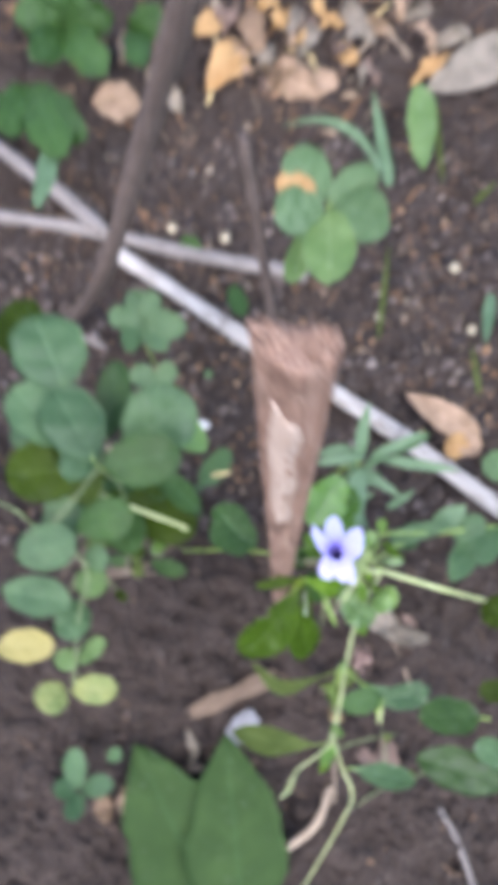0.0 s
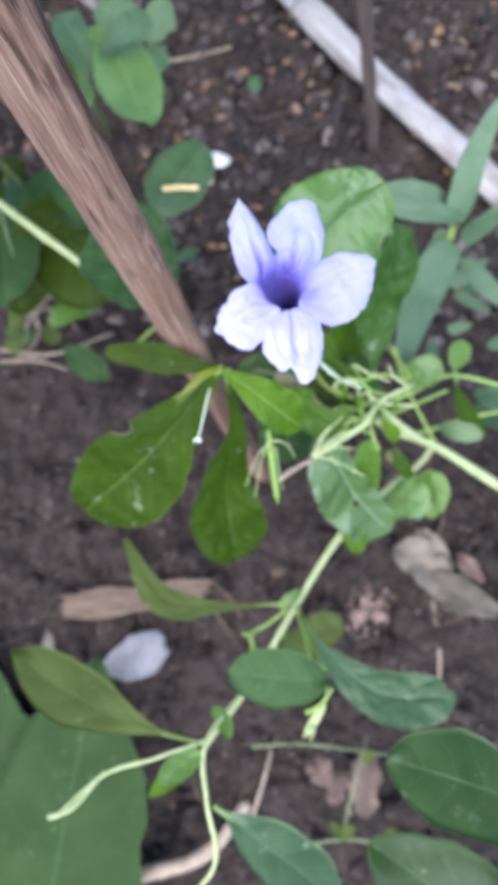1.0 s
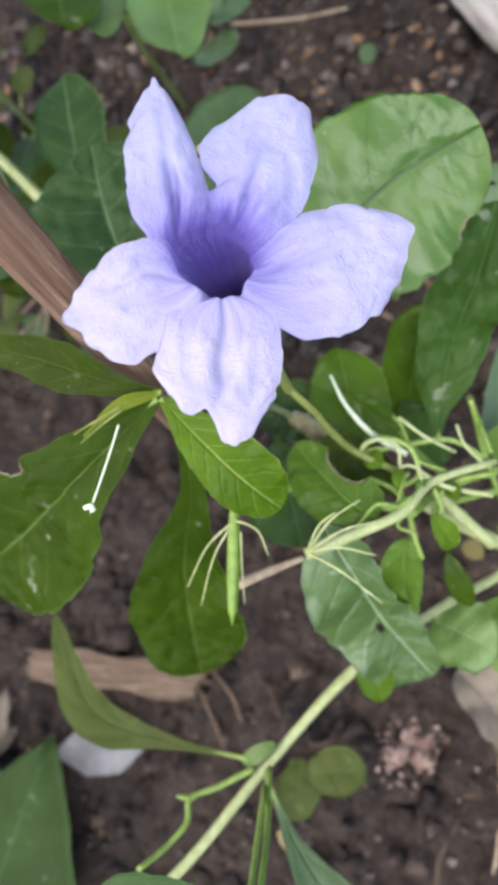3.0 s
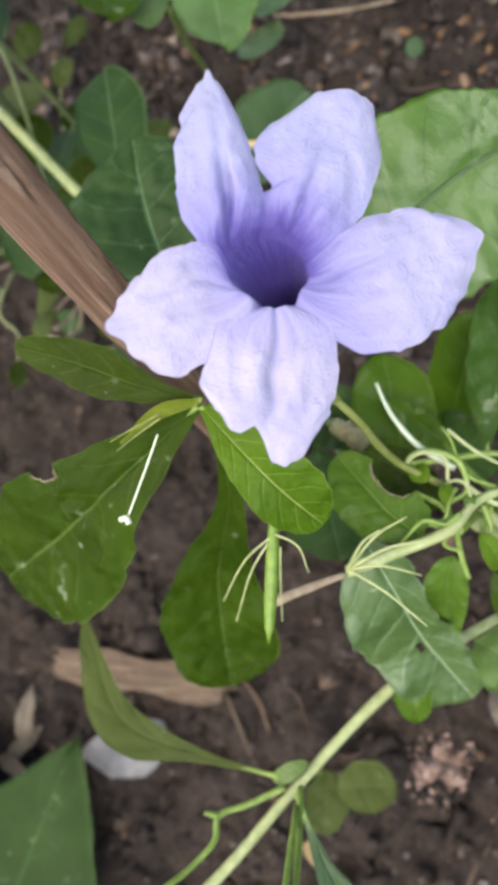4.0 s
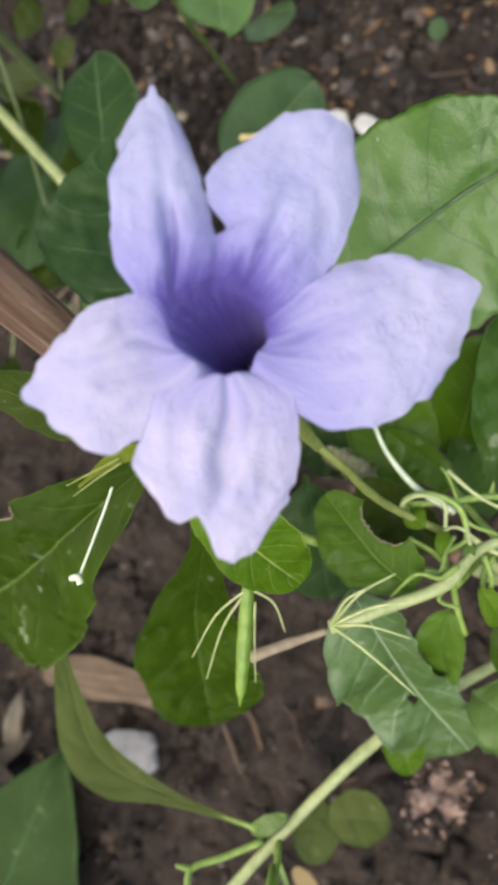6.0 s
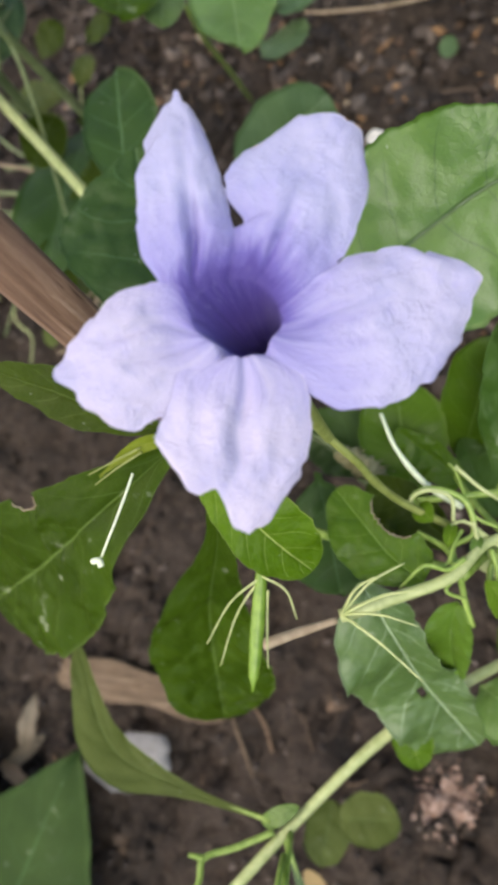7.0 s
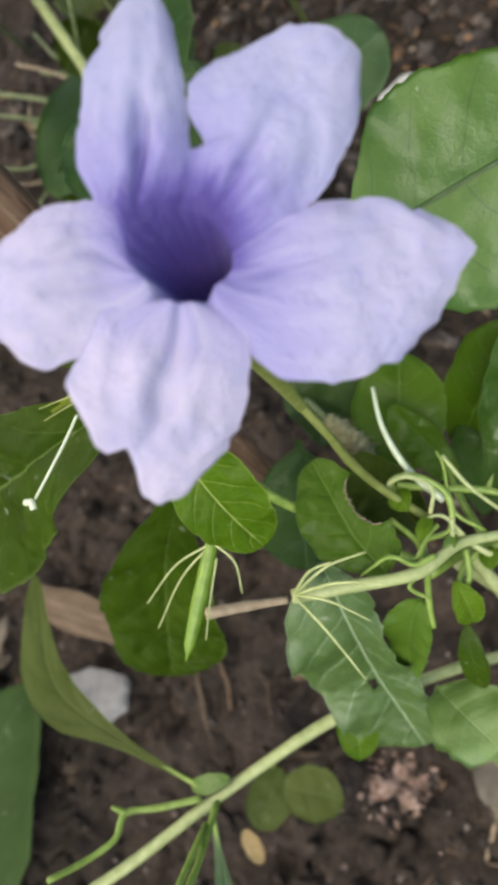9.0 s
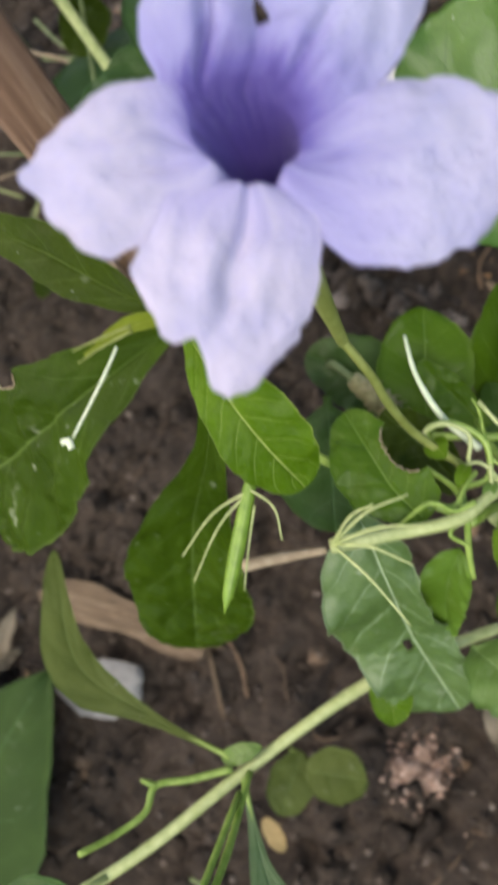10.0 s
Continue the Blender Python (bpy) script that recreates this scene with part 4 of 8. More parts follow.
formed_leaf(ruellia, [(0.0660, 0.0730, 0.2565), (0.0500, 0.0476, 0.2500), (0.0317, 0.0273, 0.2340), (0.0015, 0.0034, 0.2050)], (1.2, 5.4, 11.0, 18.0, 23.1, 24.8, 23.3, 18.2, 0.0), (1.4, 5.2, 10.8, 14.6, 19.2, 21.4, 20.3, 16.9, 0.0), (-0.089, -0.604, 0.792), leaf_large, 0.5, 6.5, bite=(0.45, -1, 0.24, 0.045), quilt=0.0010, ruffle=0.0016, petiole=0.08)
formed_leaf(ruellia, [(0.0660, 0.0740, 0.2480), (0.0709, 0.0555, 0.2250), (0.0658, 0.0296, 0.1900), (0.0716, -0.0052, 0.1500)], (1.0, 2.5, 4.5, 7.2, 10.5, 14.7, 18.5, 19.0, 0.0), (0.9, 1.6, 3.2, 6.6, 12.2, 18.5, 21.3, 18.0, 0.0), (0.521, -0.590, 0.617), leaf_deep, 0.4, quilt=0.0010, ruffle=0.0016, petiole=0.2)
formed_leaf(ruellia, [(0.0668, 0.0731, 0.2565), (0.0822, 0.0662, 0.2570), (0.0927, 0.0616, 0.2500), (0.1025, 0.0585, 0.2380)], (0.8, 3.1, 5.4, 7.5, 9.5, 10.1, 10.0, 7.8, 0.0), (0.8, 2.4, 4.4, 6.2, 7.4, 8.2, 8.3, 6.8, 0.0), (-0.064, -0.090, 0.994), leaf_young, 0.9, 8.0, quilt=0.0005, petiole=0.06)
husk = [(0.0757, 0.0949, 0.1750), (0.0815, 0.0943, 0.1717), (0.0879, 0.0935, 0.1680), (0.0932, 0.0929, 0.1650)]
hv, hf = sweep(smooth_path(husk, 10), 0.0016 + 0.0022 * np.sin(np.linspace(0.4, 2.5, len(smooth_path(husk, 10)))), 10, 1.0, 0.15, np.random.default_rng(8))
calyx = mesh_object("withered_calyx", hv, hf, hairy_stem, ruellia, "olive brown withered hairy calyx")
random.seed(12)
for k in range(34):
    root = smooth_path(husk, 10)[random.randrange(6, 29)]
    out = np.array([random.gauss(0, 0.3), random.gauss(0, 1.0), random.gauss(0.3, 0.8)])
    out = out / np.linalg.norm(out)
    stem(calyx, "bristle", [tuple(root + out * 0.001), tuple(root + out * 0.0032 + np.array([0.001, 0.0, 0.0])), tuple(root + out * 0.0050 + np.array([0.0028, 0.0, -0.0004]))], 0.00028, 0.0001, dry_stem)
stem(ruellia, "stem", [(0.0757, 0.0949, 0.1750), (0.0640, 0.0975, 0.166), (0.0540, 0.1000, 0.130), (0.0560, 0.1010, 0.060), (0.0700, 0.1000, -0.004)], 0.0013, 0.0014, dull_stem)
capsule = spindle(ruellia, "seed_capsule", (0.0873, 0.0560, 0.2310), (0.0977, 0.0242, 0.2240), 0.0019, capsule_green, "slender green seed capsule")
stem(ruellia, "sepal", [(0.0894, 0.0515, 0.2310), (0.0844, 0.0419, 0.2300), (0.0816, 0.0292, 0.2250)], 0.00033, 0.00018, pale_stem)
stem(ruellia, "sepal", [(0.0894, 0.0515, 0.2310), (0.0868, 0.0401, 0.2285), (0.0864, 0.0255, 0.2220)], 0.00033, 0.00018, pale_stem)
stem(ruellia, "sepal", [(0.0894, 0.0515, 0.2310), (0.0967, 0.0511, 0.2315), (0.1012, 0.0459, 0.2280)], 0.00033, 0.00018, pale_stem)
stem(ruellia, "sepal", [(0.0920, 0.0490, 0.2300), (0.0950, 0.0400, 0.2265), (0.0985, 0.0310, 0.2230)], 0.00033, 0.00018, pale_stem)
stem(ruellia, "style", [(0.0674, 0.0615, 0.2720), (0.0665, 0.0548, 0.2690), (0.0656, 0.0420, 0.2655)], 0.0003, 0.0003, white_stem, "white hanging style with a forked tip")
stem(ruellia, "style_tip", [(0.0641, 0.0402, 0.2655), (0.0657, 0.0411, 0.2660), (0.0667, 0.0402, 0.2655)], 0.0007, 0.0008, white_stem)
stem(ruellia, "sepal", [(0.0600, 0.0672, 0.2618), (0.0545, 0.0613, 0.2612), (0.0490, 0.0562, 0.2592)], 0.0003, 0.00015, calyx_stem)
stem(ruellia, "sepal", [(0.0607, 0.0665, 0.2614), (0.0560, 0.0604, 0.2606), (0.0515, 0.0548, 0.2586)], 0.0003, 0.00015, calyx_stem)
formed_leaf(ruellia, [(0.0791, 0.1276, 0.2349), (0.0910, 0.1425, 0.2394), (0.1026, 0.1570, 0.2438), (0.1180, 0.1714, 0.2469)], (12.0, 18.0, 22.5, 25.1, 24.2, 21.9, 18.0, 13.0, 0.0), (16.4, 22.7, 26.2, 27.5, 27.9, 26.7, 24.5, 18.1, 0.0), (0.288, -0.483, 0.827), leaf_sheen, 1.4, 5.0, bite=(0.76, -1, 0.13, 0.055), quilt=0.0004, cup=0.06, ruffle=0.0014, round_base=0.35)
formed_leaf(ruellia, [(0.1274, 0.1020, 0.1750), (0.1229, 0.1286, 0.1900), (0.1258, 0.1490, 0.2100), (0.1255, 0.1669, 0.2200)], (0.9, 4.3, 9.1, 10.7, 12.6, 12.8, 10.5, 8.8, 0.0), (0.8, 2.4, 8.0, 11.2, 12.0, 12.5, 13.9, 11.5, 0.0), (0.303, -0.475, 0.826), leaf_crinkle, 0.35, 7.5, quilt=0.0012, ruffle=0.0026, curl=0.1, petiole=0.12)
formed_leaf(ruellia, [(0.0668, 0.0738, 0.2590), (0.0610, 0.0690, 0.2610), (0.0560, 0.0635, 0.2600), (0.0505, 0.0570, 0.2570)], (0.7, 1.3, 1.7, 1.7, 1.5, 1.1, 0.7, 0.4, 0.0), (0.7, 1.4, 1.9, 2.0, 1.8, 1.4, 0.9, 0.4, 0.0), (-0.089, -0.604, 0.792), leaf_calyx, 0.3, 8.0, quilt=0.0003, ruffle=0.0004, cup=0.4, nu=30, nv=12)
formed_leaf(ruellia, [(0.1210, 0.0819, 0.1800), (0.1127, 0.0841, 0.1850), (0.1041, 0.0862, 0.1880), (0.0922, 0.0888, 0.1850)], (3.4, 5.6, 7.8, 8.7, 9.5, 9.9, 8.3, 6.7, 0.0), (3.3, 4.0, 5.9, 7.1, 7.1, 7.0, 5.7, 4.4, 0.0), (0.100, -0.200, 0.970), leaf_olive, 0.4, nu=44, nv=20, ruffle=0.0016)
formed_leaf(ruellia, [(0.1156, 0.1022, 0.1650), (0.1072, 0.1048, 0.1700), (0.0996, 0.1062, 0.1750), (0.0921, 0.1076, 0.1800)], (4.5, 5.5, 6.5, 7.0, 6.7, 6.3, 5.5, 3.8, 0.0), (2.5, 3.0, 3.8, 4.5, 4.6, 4.7, 3.8, 2.8, 0.0), (0.100, -0.200, 0.970), leaf_gloss, 0.4, nu=44, nv=20, ruffle=0.0016)
formed_leaf(ruellia, [(0.1292, 0.0999, 0.1500), (0.1207, 0.1043, 0.1550), (0.1144, 0.1101, 0.1600), (0.1083, 0.1171, 0.1600)], (3.3, 3.7, 4.5, 5.2, 5.2, 5.2, 4.4, 3.0, 0.0), (4.6, 5.2, 6.0, 6.7, 6.7, 6.6, 6.3, 4.3, 0.0), (0.100, -0.200, 0.970), leaf_crinkle, 0.4, nu=44, nv=20, ruffle=0.0016)
leaf(ruellia, (0.1103, 0.1095, 0.1500), (0.1102, 0.1419, 0.1900), 0.0235, (0.0293, -0.7771, 0.6286), shape=(0.8, 0.55), petiole=0.04, mat=leaf_gloss)
leaf(ruellia, (0.1032, 0.0909, 0.1650), (0.0813, 0.1256, 0.1700), 0.0288, (0.2559, 0.0218, 0.9665), shape=(0.7, 0.6), petiole=0.03, mat=leaf_gloss)
leaf(ruellia, (0.0776, 0.0844, 0.1900), (0.0944, 0.0526, 0.1650), 0.0313, (0.4481, -0.3942, 0.8024), shape=(0.8, 0.6), petiole=0.05, mat=leaf_shade)
formed_leaf(ruellia, [(0.1073, 0.0603, 0.2070), (0.1199, 0.0493, 0.1900), (0.1304, 0.0393, 0.1650), (0.1501, 0.0274, 0.1400)], (5.0, 8.1, 8.1, 7.1, 8.4, 10.3, 10.4, 9.9, 0.0), (5.5, 13.5, 17.9, 19.8, 19.6, 18.6, 17.2, 18.0, 0.0), (0.596, -0.469, 0.652), leaf_pale, 0.9, 7.0, quilt=0.0006, ruffle=0.0022, hole=(0.62, -0.16, 0.034), ragged=0.22, round_base=0.15)
leaf(ruellia, (0.1262, 0.0272, 0.1520), (0.1373, 0.0127, 0.1450), 0.0128, (0.3158, -0.2041, 0.9266), shape=(0.6, 0.6), bend=0.05, mat=leaf_young)
leaf(ruellia, (0.1439, 0.0460, 0.1550), (0.1668, 0.0443, 0.1680), 0.0228, (-0.4836, 0.1061, 0.8689), shape=(0.7, 0.5), petiole=0.03, bend=0.1, mat=leaf_fresh, wave=0.08)
leaf(ruellia, (0.1567, 0.0519, 0.1500), (0.1763, 0.0504, 0.1580), 0.0265, (-0.3708, -0.4303, 0.8230), shape=(0.6, 0.5), petiole=0.03, bend=0.08, mat=leaf_bright)
formed_leaf(ruellia, [(0.1308, 0.0666, 0.1930), (0.1314, 0.0593, 0.1850), (0.1333, 0.0523, 0.1720), (0.1380, 0.0458, 0.1620)], (3.2, 5.4, 6.5, 6.7, 6.6, 6.4, 5.2, 3.4, 0.0), (3.4, 4.9, 6.6, 6.9, 6.5, 5.9, 4.8, 3.6, 0.0), (0.130, -0.750, 0.620), leaf_bright, 0.25, 6.0, quilt=0.0003, cup=0.35, round_base=0.1, nu=40, nv=20)
formed_leaf(ruellia, [(0.0966, 0.0999, 0.1500), (0.0834, 0.0994, 0.1550), (0.0703, 0.0997, 0.1580), (0.0512, 0.0978, 0.1580)], (2.0, 5.8, 7.0, 8.6, 11.0, 12.1, 9.7, 7.4, 0.0), (2.4, 8.0, 10.9, 13.8, 13.3, 12.8, 10.9, 7.9, 0.0), (0.30, -0.20, 0.93), leaf_shade, 0.35, nu=44, nv=20)
formed_leaf(ruellia, [(0.1081, 0.1070, 0.1500), (0.0978, 0.1097, 0.1570), (0.0876, 0.1151, 0.1620), (0.0771, 0.1254, 0.1650)], (1.8, 5.5, 8.2, 9.3, 8.7, 7.9, 6.7, 5.9, 0.0), (1.8, 3.9, 6.0, 8.1, 8.5, 8.6, 8.7, 6.6, 0.0), (0.30, -0.20, 0.93), leaf_crinkle, 0.35, nu=44, nv=20)
formed_leaf(ruellia, [(0.1219, 0.0675, 0.2030), (0.1117, 0.0699, 0.2050), (0.1031, 0.0740, 0.2060), (0.0896, 0.0807, 0.2050)], (2.3, 4.9, 7.9, 10.8, 11.5, 11.0, 9.1, 7.1, 0.0), (7.3, 8.7, 10.2, 9.6, 9.0, 8.4, 7.4, 5.4, 0.0), (-0.024, -0.141, 0.990), leaf_gloss, 0.7, 6.0, bite=(0.52, -1, 0.58, 0.23), quilt=0.0007, round_base=0.1)
leaf(ruellia, (0.1426, 0.0675, 0.1800), (0.1545, 0.0547, 0.1650), 0.0077, (0.3017, -0.5927, 0.7468), shape=(0.7, 0.6), bend=0.1, mat=leaf_deep)
leaf(ruellia, (0.1359, 0.0753, 0.1960), (0.1442, 0.0691, 0.1870), 0.0080, (0.6510, -0.1942, 0.7338), shape=(0.6, 0.5), bend=0.15, fold=0.5, mat=leaf_young)
leaf(ruellia, (0.1398, 0.1113, 0.1500), (0.1610, 0.1206, 0.1550), 0.0179, (-0.0193, -0.4388, 0.8984), shape=(0.7, 0.5), bend=0.08, mat=leaf_bright)
leaf(ruellia, (0.1688, 0.1215, 0.1360), (0.1696, 0.1380, 0.1500), 0.0123, (-0.0297, -0.6466, 0.7622), shape=(0.8, 0.5), petiole=0.1, mat=leaf_bright)
leaf(ruellia, (0.1702, 0.1210, 0.1360), (0.1902, 0.0888, 0.1400), 0.0106, (0.0488, 0.1529, 0.9870), shape=(0.9, 0.6), petiole=0.1, fold=0.4, mat=leaf_deep, sway=-0.1)
leaf(ruellia, (0.1660, 0.0920, 0.1340), (0.1897, 0.0892, 0.1400), 0.0116, (-0.2691, -0.3758, 0.8868), shape=(0.6, 0.5), bend=0.1, mat=leaf_pale)
formed_leaf(ruellia, [(0.1031, -0.0219, 0.1610), (0.0714, -0.0301, 0.1580), (0.0385, -0.0330, 0.1555), (0.0107, -0.0069, 0.1600)], (0.8, 1.0, 1.8, 4.4, 8.4, 10.5, 8.8, 5.4, 0.0), (0.8, 0.9, 1.6, 3.0, 5.6, 6.0, 4.2, 2.2, 0.0), (0.24, 0.25, 0.93), leaf_dull, 0.3, quilt=0.0005, cup=0.03, petiole=0.34)
leaf(ruellia, (0.1350, -0.0442, 0.2320), (0.0931, -0.0501, 0.2360), 0.0244, (0.0915, 0.0238, 0.9955), shape=(0.55, 0.55), petiole=0.02, bend=0.06, mat=leaf_shade)
stem(ruellia, "stem", [(0.1103, -0.0216, 0.1610), (0.1210, -0.0333, 0.1850), (0.1315, -0.0411, 0.2220)], 0.0011, 0.0010, green_stem)
formed_leaf(ruellia, [(0.1094, -0.0240, 0.1610), (0.1330, -0.0425, 0.1620), (0.1599, -0.0538, 0.1640), (0.1950, -0.0467, 0.1660)], (0.7, 0.8, 2.0, 5.9, 9.2, 11.6, 12.0, 10.8, 0.0), (0.8, 1.4, 4.0, 7.6, 10.8, 13.4, 15.4, 13.6, 0.0), (0.02, 0.22, 0.97), leaf_mid, 0.5, 6.0, quilt=0.0008, cup=0.04, ruffle=0.0014, bite=(0.97, 1, 0.5, 0.02), petiole=0.3)
stem(ruellia, "sprout", [(0.1059, -0.0235, 0.1630), (0.0974, -0.0332, 0.1660), (0.0907, -0.0398, 0.1700), (0.0934, -0.0458, 0.1740), (0.0912, -0.0536, 0.1800), (0.0883, -0.0593, 0.1900)], 0.0011, 0.0009, green_stem)
stem(ruellia, "sprout", [(0.0907, -0.0398, 0.1700), (0.0863, -0.0407, 0.1720)], 0.0012, 0.0006, green_stem)
bud = spindle(ruellia, "flower_bud", (0.1345, -0.0555, 0.2220), (0.1291, -0.0701, 0.2220), 0.0022, pale_stem, "pale green withering flower bud")
stem(bud, "sepal", [(0.1315, -0.0626, 0.2220), (0.1307, -0.0661, 0.2250), (0.1284, -0.0710, 0.2230)], 0.0008, 0.0003, pale_stem)
stem(bud, "sepal", [(0.1315, -0.0626, 0.2220), (0.1324, -0.0662, 0.2250), (0.1318, -0.0711, 0.2230)], 0.0008, 0.0003, pale_stem)
stem(ruellia, "sprout", [(0.1345, -0.0555, 0.2220), (0.1346, -0.0488, 0.2220), (0.1283, -0.0440, 0.2150), (0.1127, -0.0251, 0.1700)], 0.0008, 0.0010, green_stem)
stem(ruellia, "sprout", [(0.1278, -0.0608, 0.2200), (0.1329, -0.0561, 0.2240), (0.1368, -0.0472, 0.2260)], 0.0014, 0.0008, green_stem)
leaf(ruellia, (0.1095, -0.0130, 0.1620), (0.1010, -0.0245, 0.1600), 0.0060, (-0.1357, -0.1634, 0.9772), shape=(0.6, 0.5), bend=0.1, mat=leaf_bright)
leaf(ruellia, (0.0855, -0.0868, 0.2110), (-0.0160, -0.0677, 0.2100), 0.0280, (0.0723, 0.4314, 0.8992), shape=(1.5, 0.95), petiole=0.15, bend=0.03, mat=leaf_dull, sway=0.07)
stem(ruellia, "sprout", [(0.0859, -0.0852, 0.2110), (0.0643, -0.0982, 0.2140), (0.0453, -0.1087, 0.2180), (0.0304, -0.1285, 0.2280)], 0.0010, 0.0008, pale_stem)
stem(ruellia, "sprout", [(0.0450, -0.1073, 0.2180), (0.0370, -0.1230, 0.2250), (0.0281, -0.1284, 0.2290)], 0.0007, 0.0012, pale_stem)
leaf(ruellia, (0.0863, -0.0894, 0.2120), (0.0704, -0.1049, 0.2200), 0.0117, (0.0613, 0.4073, 0.9112), shape=(0.8, 0.6), mat=leaf_bright)
leaf(ruellia, (0.0851, -0.0911, 0.2120), (0.0678, -0.1114, 0.2220), 0.0086, (0.0522, 0.4055, 0.9126), shape=(0.8, 0.7), mat=leaf_young, nu=14, nv=8)
leaf(ruellia, (0.0963, -0.0834, 0.2050), (0.0846, -0.0719, 0.2000), 0.0079, (0.1085, 0.4885, 0.8658), shape=(0.8, 0.6), mat=leaf_bright)
leaf(ruellia, (0.0962, -0.1097, 0.2150), (0.1550, -0.1228, 0.2400), 0.0252, (-0.2144, 0.5629, 0.7982), shape=(1.0, 0.6), petiole=0.08, mat=leaf_mid)
leaf(ruellia, (0.2246, -0.0694, 0.2450), (0.1615, -0.0612, 0.2650), 0.0364, (0.3240, 0.3482, 0.8797), shape=(0.6, 0.55), petiole=0.04, bend=0.05, mat=leaf_deep_shaded)
leaf(ruellia, (0.2584, -0.1399, 0.2000), (0.1631, -0.1053, 0.2200), 0.0410, (0.1971, -0.0240, 0.9801), shape=(0.6, 0.55), petiole=0.04, bend=0.05, mat=leaf_deep_shaded)
leaf(ruellia, (0.2724, -0.1227, 0.2000), (0.2176, -0.0972, 0.2300), 0.0292, (0.5147, 0.1047, 0.8510), shape=(0.6, 0.5), mat=leaf_mid)
stem(ruellia, "stem", [(0.2724, -0.1227, 0.2000), (0.2713, -0.1317, 0.1800), (0.3266, -0.1924, 0.0000)], 0.0018, 0.0024, green_stem)
stem(ruellia, "stem", [(0.2246, -0.0694, 0.2450), (0.2444, -0.0778, 0.2000)], 0.0015, 0.0018, green_stem)
# ---- tall weeds at the stake ----
weed = thing("broadleaf_weed", (-0.10, 0.24, 0.0), "leafy green weed growing behind the wooden stake", "plant")
stem(weed, "stem", [(-0.0711, 0.2486, 0.1700), (-0.0870, 0.2626, 0.1300), (-0.1059, 0.2831, 0.0800), (-0.1393, 0.3168, 0.0000)], 0.0014, 0.0012, green_stem)
leaf(weed, (-0.0742, 0.2909, 0.1700), (-0.0262, 0.2249, 0.1830), 0.0373, (0.0663, 0.2392, 0.9687), shape=(0.6, 0.5), mat=leaf_fresh)
formed_leaf(weed, [(-0.0677, 0.2703, 0.1800), (-0.0560, 0.2734, 0.1880), (-0.0465, 0.2800, 0.1900), (-0.0383, 0.2882, 0.1880)], (8.3, 8.3, 8.7, 9.2, 9.7, 10.1, 10.1, 10.0, 0.0), (8.8, 8.8, 8.8, 9.3, 9.9, 10.1, 10.3, 10.4, 0.0), (0.100, 0.100, 0.990), leaf_mist, 0.4, round_base=0.2, nu=40, nv=20)
formed_leaf(weed, [(-0.0747, 0.2610, 0.1650), (-0.0806, 0.2687, 0.1720), (-0.0887, 0.2790, 0.1750), (-0.1050, 0.2973, 0.1720)], (8.7, 9.1, 10.3, 11.5, 11.1, 10.6, 10.0, 7.6, 0.0), (8.5, 8.5, 9.3, 10.2, 10.4, 10.6, 10.7, 10.7, 0.0), (0.100, 0.100, 0.990), leaf_grey, 0.4, round_base=0.2, nu=40, nv=20)
leaf(weed, (-0.1066, 0.2641, 0.1900), (-0.0722, 0.2170, 0.2000), 0.0374, (0.2662, 0.3821, 0.8850), shape=(0.6, 0.5), mat=leaf_deep)
leaf(weed, (-0.0872, 0.2634, 0.1750), (-0.0667, 0.2278, 0.1830), 0.0184, (0.3277, 0.3829, 0.8637), shape=(0.6, 0.5), mat=leaf_light)
leaf(weed, (-0.0322, 0.1984, 0.1300), (-0.0011, 0.2349, 0.1500), 0.0377, (0.4075, -0.6799, 0.6096), shape=(0.5, 0.45), petiole=0.0, bend=0.04, mat=leaf_grey)
leaf(weed, (-0.0331, 0.1508, 0.1950), (-0.0687, 0.1996, 0.1920), 0.0297, (0.1399, 0.1620, 0.9768), shape=(0.7, 0.55), petiole=0.03, mat=leaf_shade, vein=1.0)
leaf(weed, (-0.0805, 0.2779, 0.1700), (-0.0621, 0.2764, 0.1800), 0.0213, (-0.3461, -0.7860, 0.5123), shape=(0.6, 0.5), mat=leaf_light)
stem(weed, "stem", [(0.0418, 0.1004, 0.2500), (0.0195, 0.1087, 0.2000), (-0.0194, 0.1202, 0.1200), (-0.0756, 0.1350, 0.0000)], 0.0013, 0.0014, green_stem)
formed_leaf(weed, [(0.0246, 0.1114, 0.2200), (0.0108, 0.1227, 0.2200), (-0.0023, 0.1379, 0.2220), (-0.0158, 0.1558, 0.2220)], (5.0, 17.5, 22.0, 26.0, 28.5, 28.5, 20.0, 10.0, 0.0), (2.8, 11.7, 15.3, 17.9, 20.5, 19.9, 19.2, 16.5, 0.0), (0.151, 0.100, 0.980), leaf_shade, 1.0, quilt=0.0008, round_base=0.15)
leaf(weed, (-0.1303, 0.1448, 0.1200), (-0.1096, 0.1222, 0.1100), 0.0178, (0.4611, 0.0304, 0.8868), shape=(0.6, 0.5), mat=leaf_olive)
leaf(weed, (-0.1528, 0.1772, 0.1300), (-0.1327, 0.1957, 0.1500), 0.0232, (0.3991, -0.8379, 0.3724), shape=(0.6, 0.5), mat=leaf_olive)
stem(weed, "stem", [(-0.1760, 0.2004, 0.1900), (-0.1401, 0.1843, 0.1750), (-0.1141, 0.1728, 0.1650), (-0.0859, 0.1603, 0.1550), (-0.0672, 0.1523, 0.1480), (-0.0562, 0.1470, 0.1300), (-0.1172, 0.1699, 0.0000)], 0.0026, 0.0022, pale_stem)
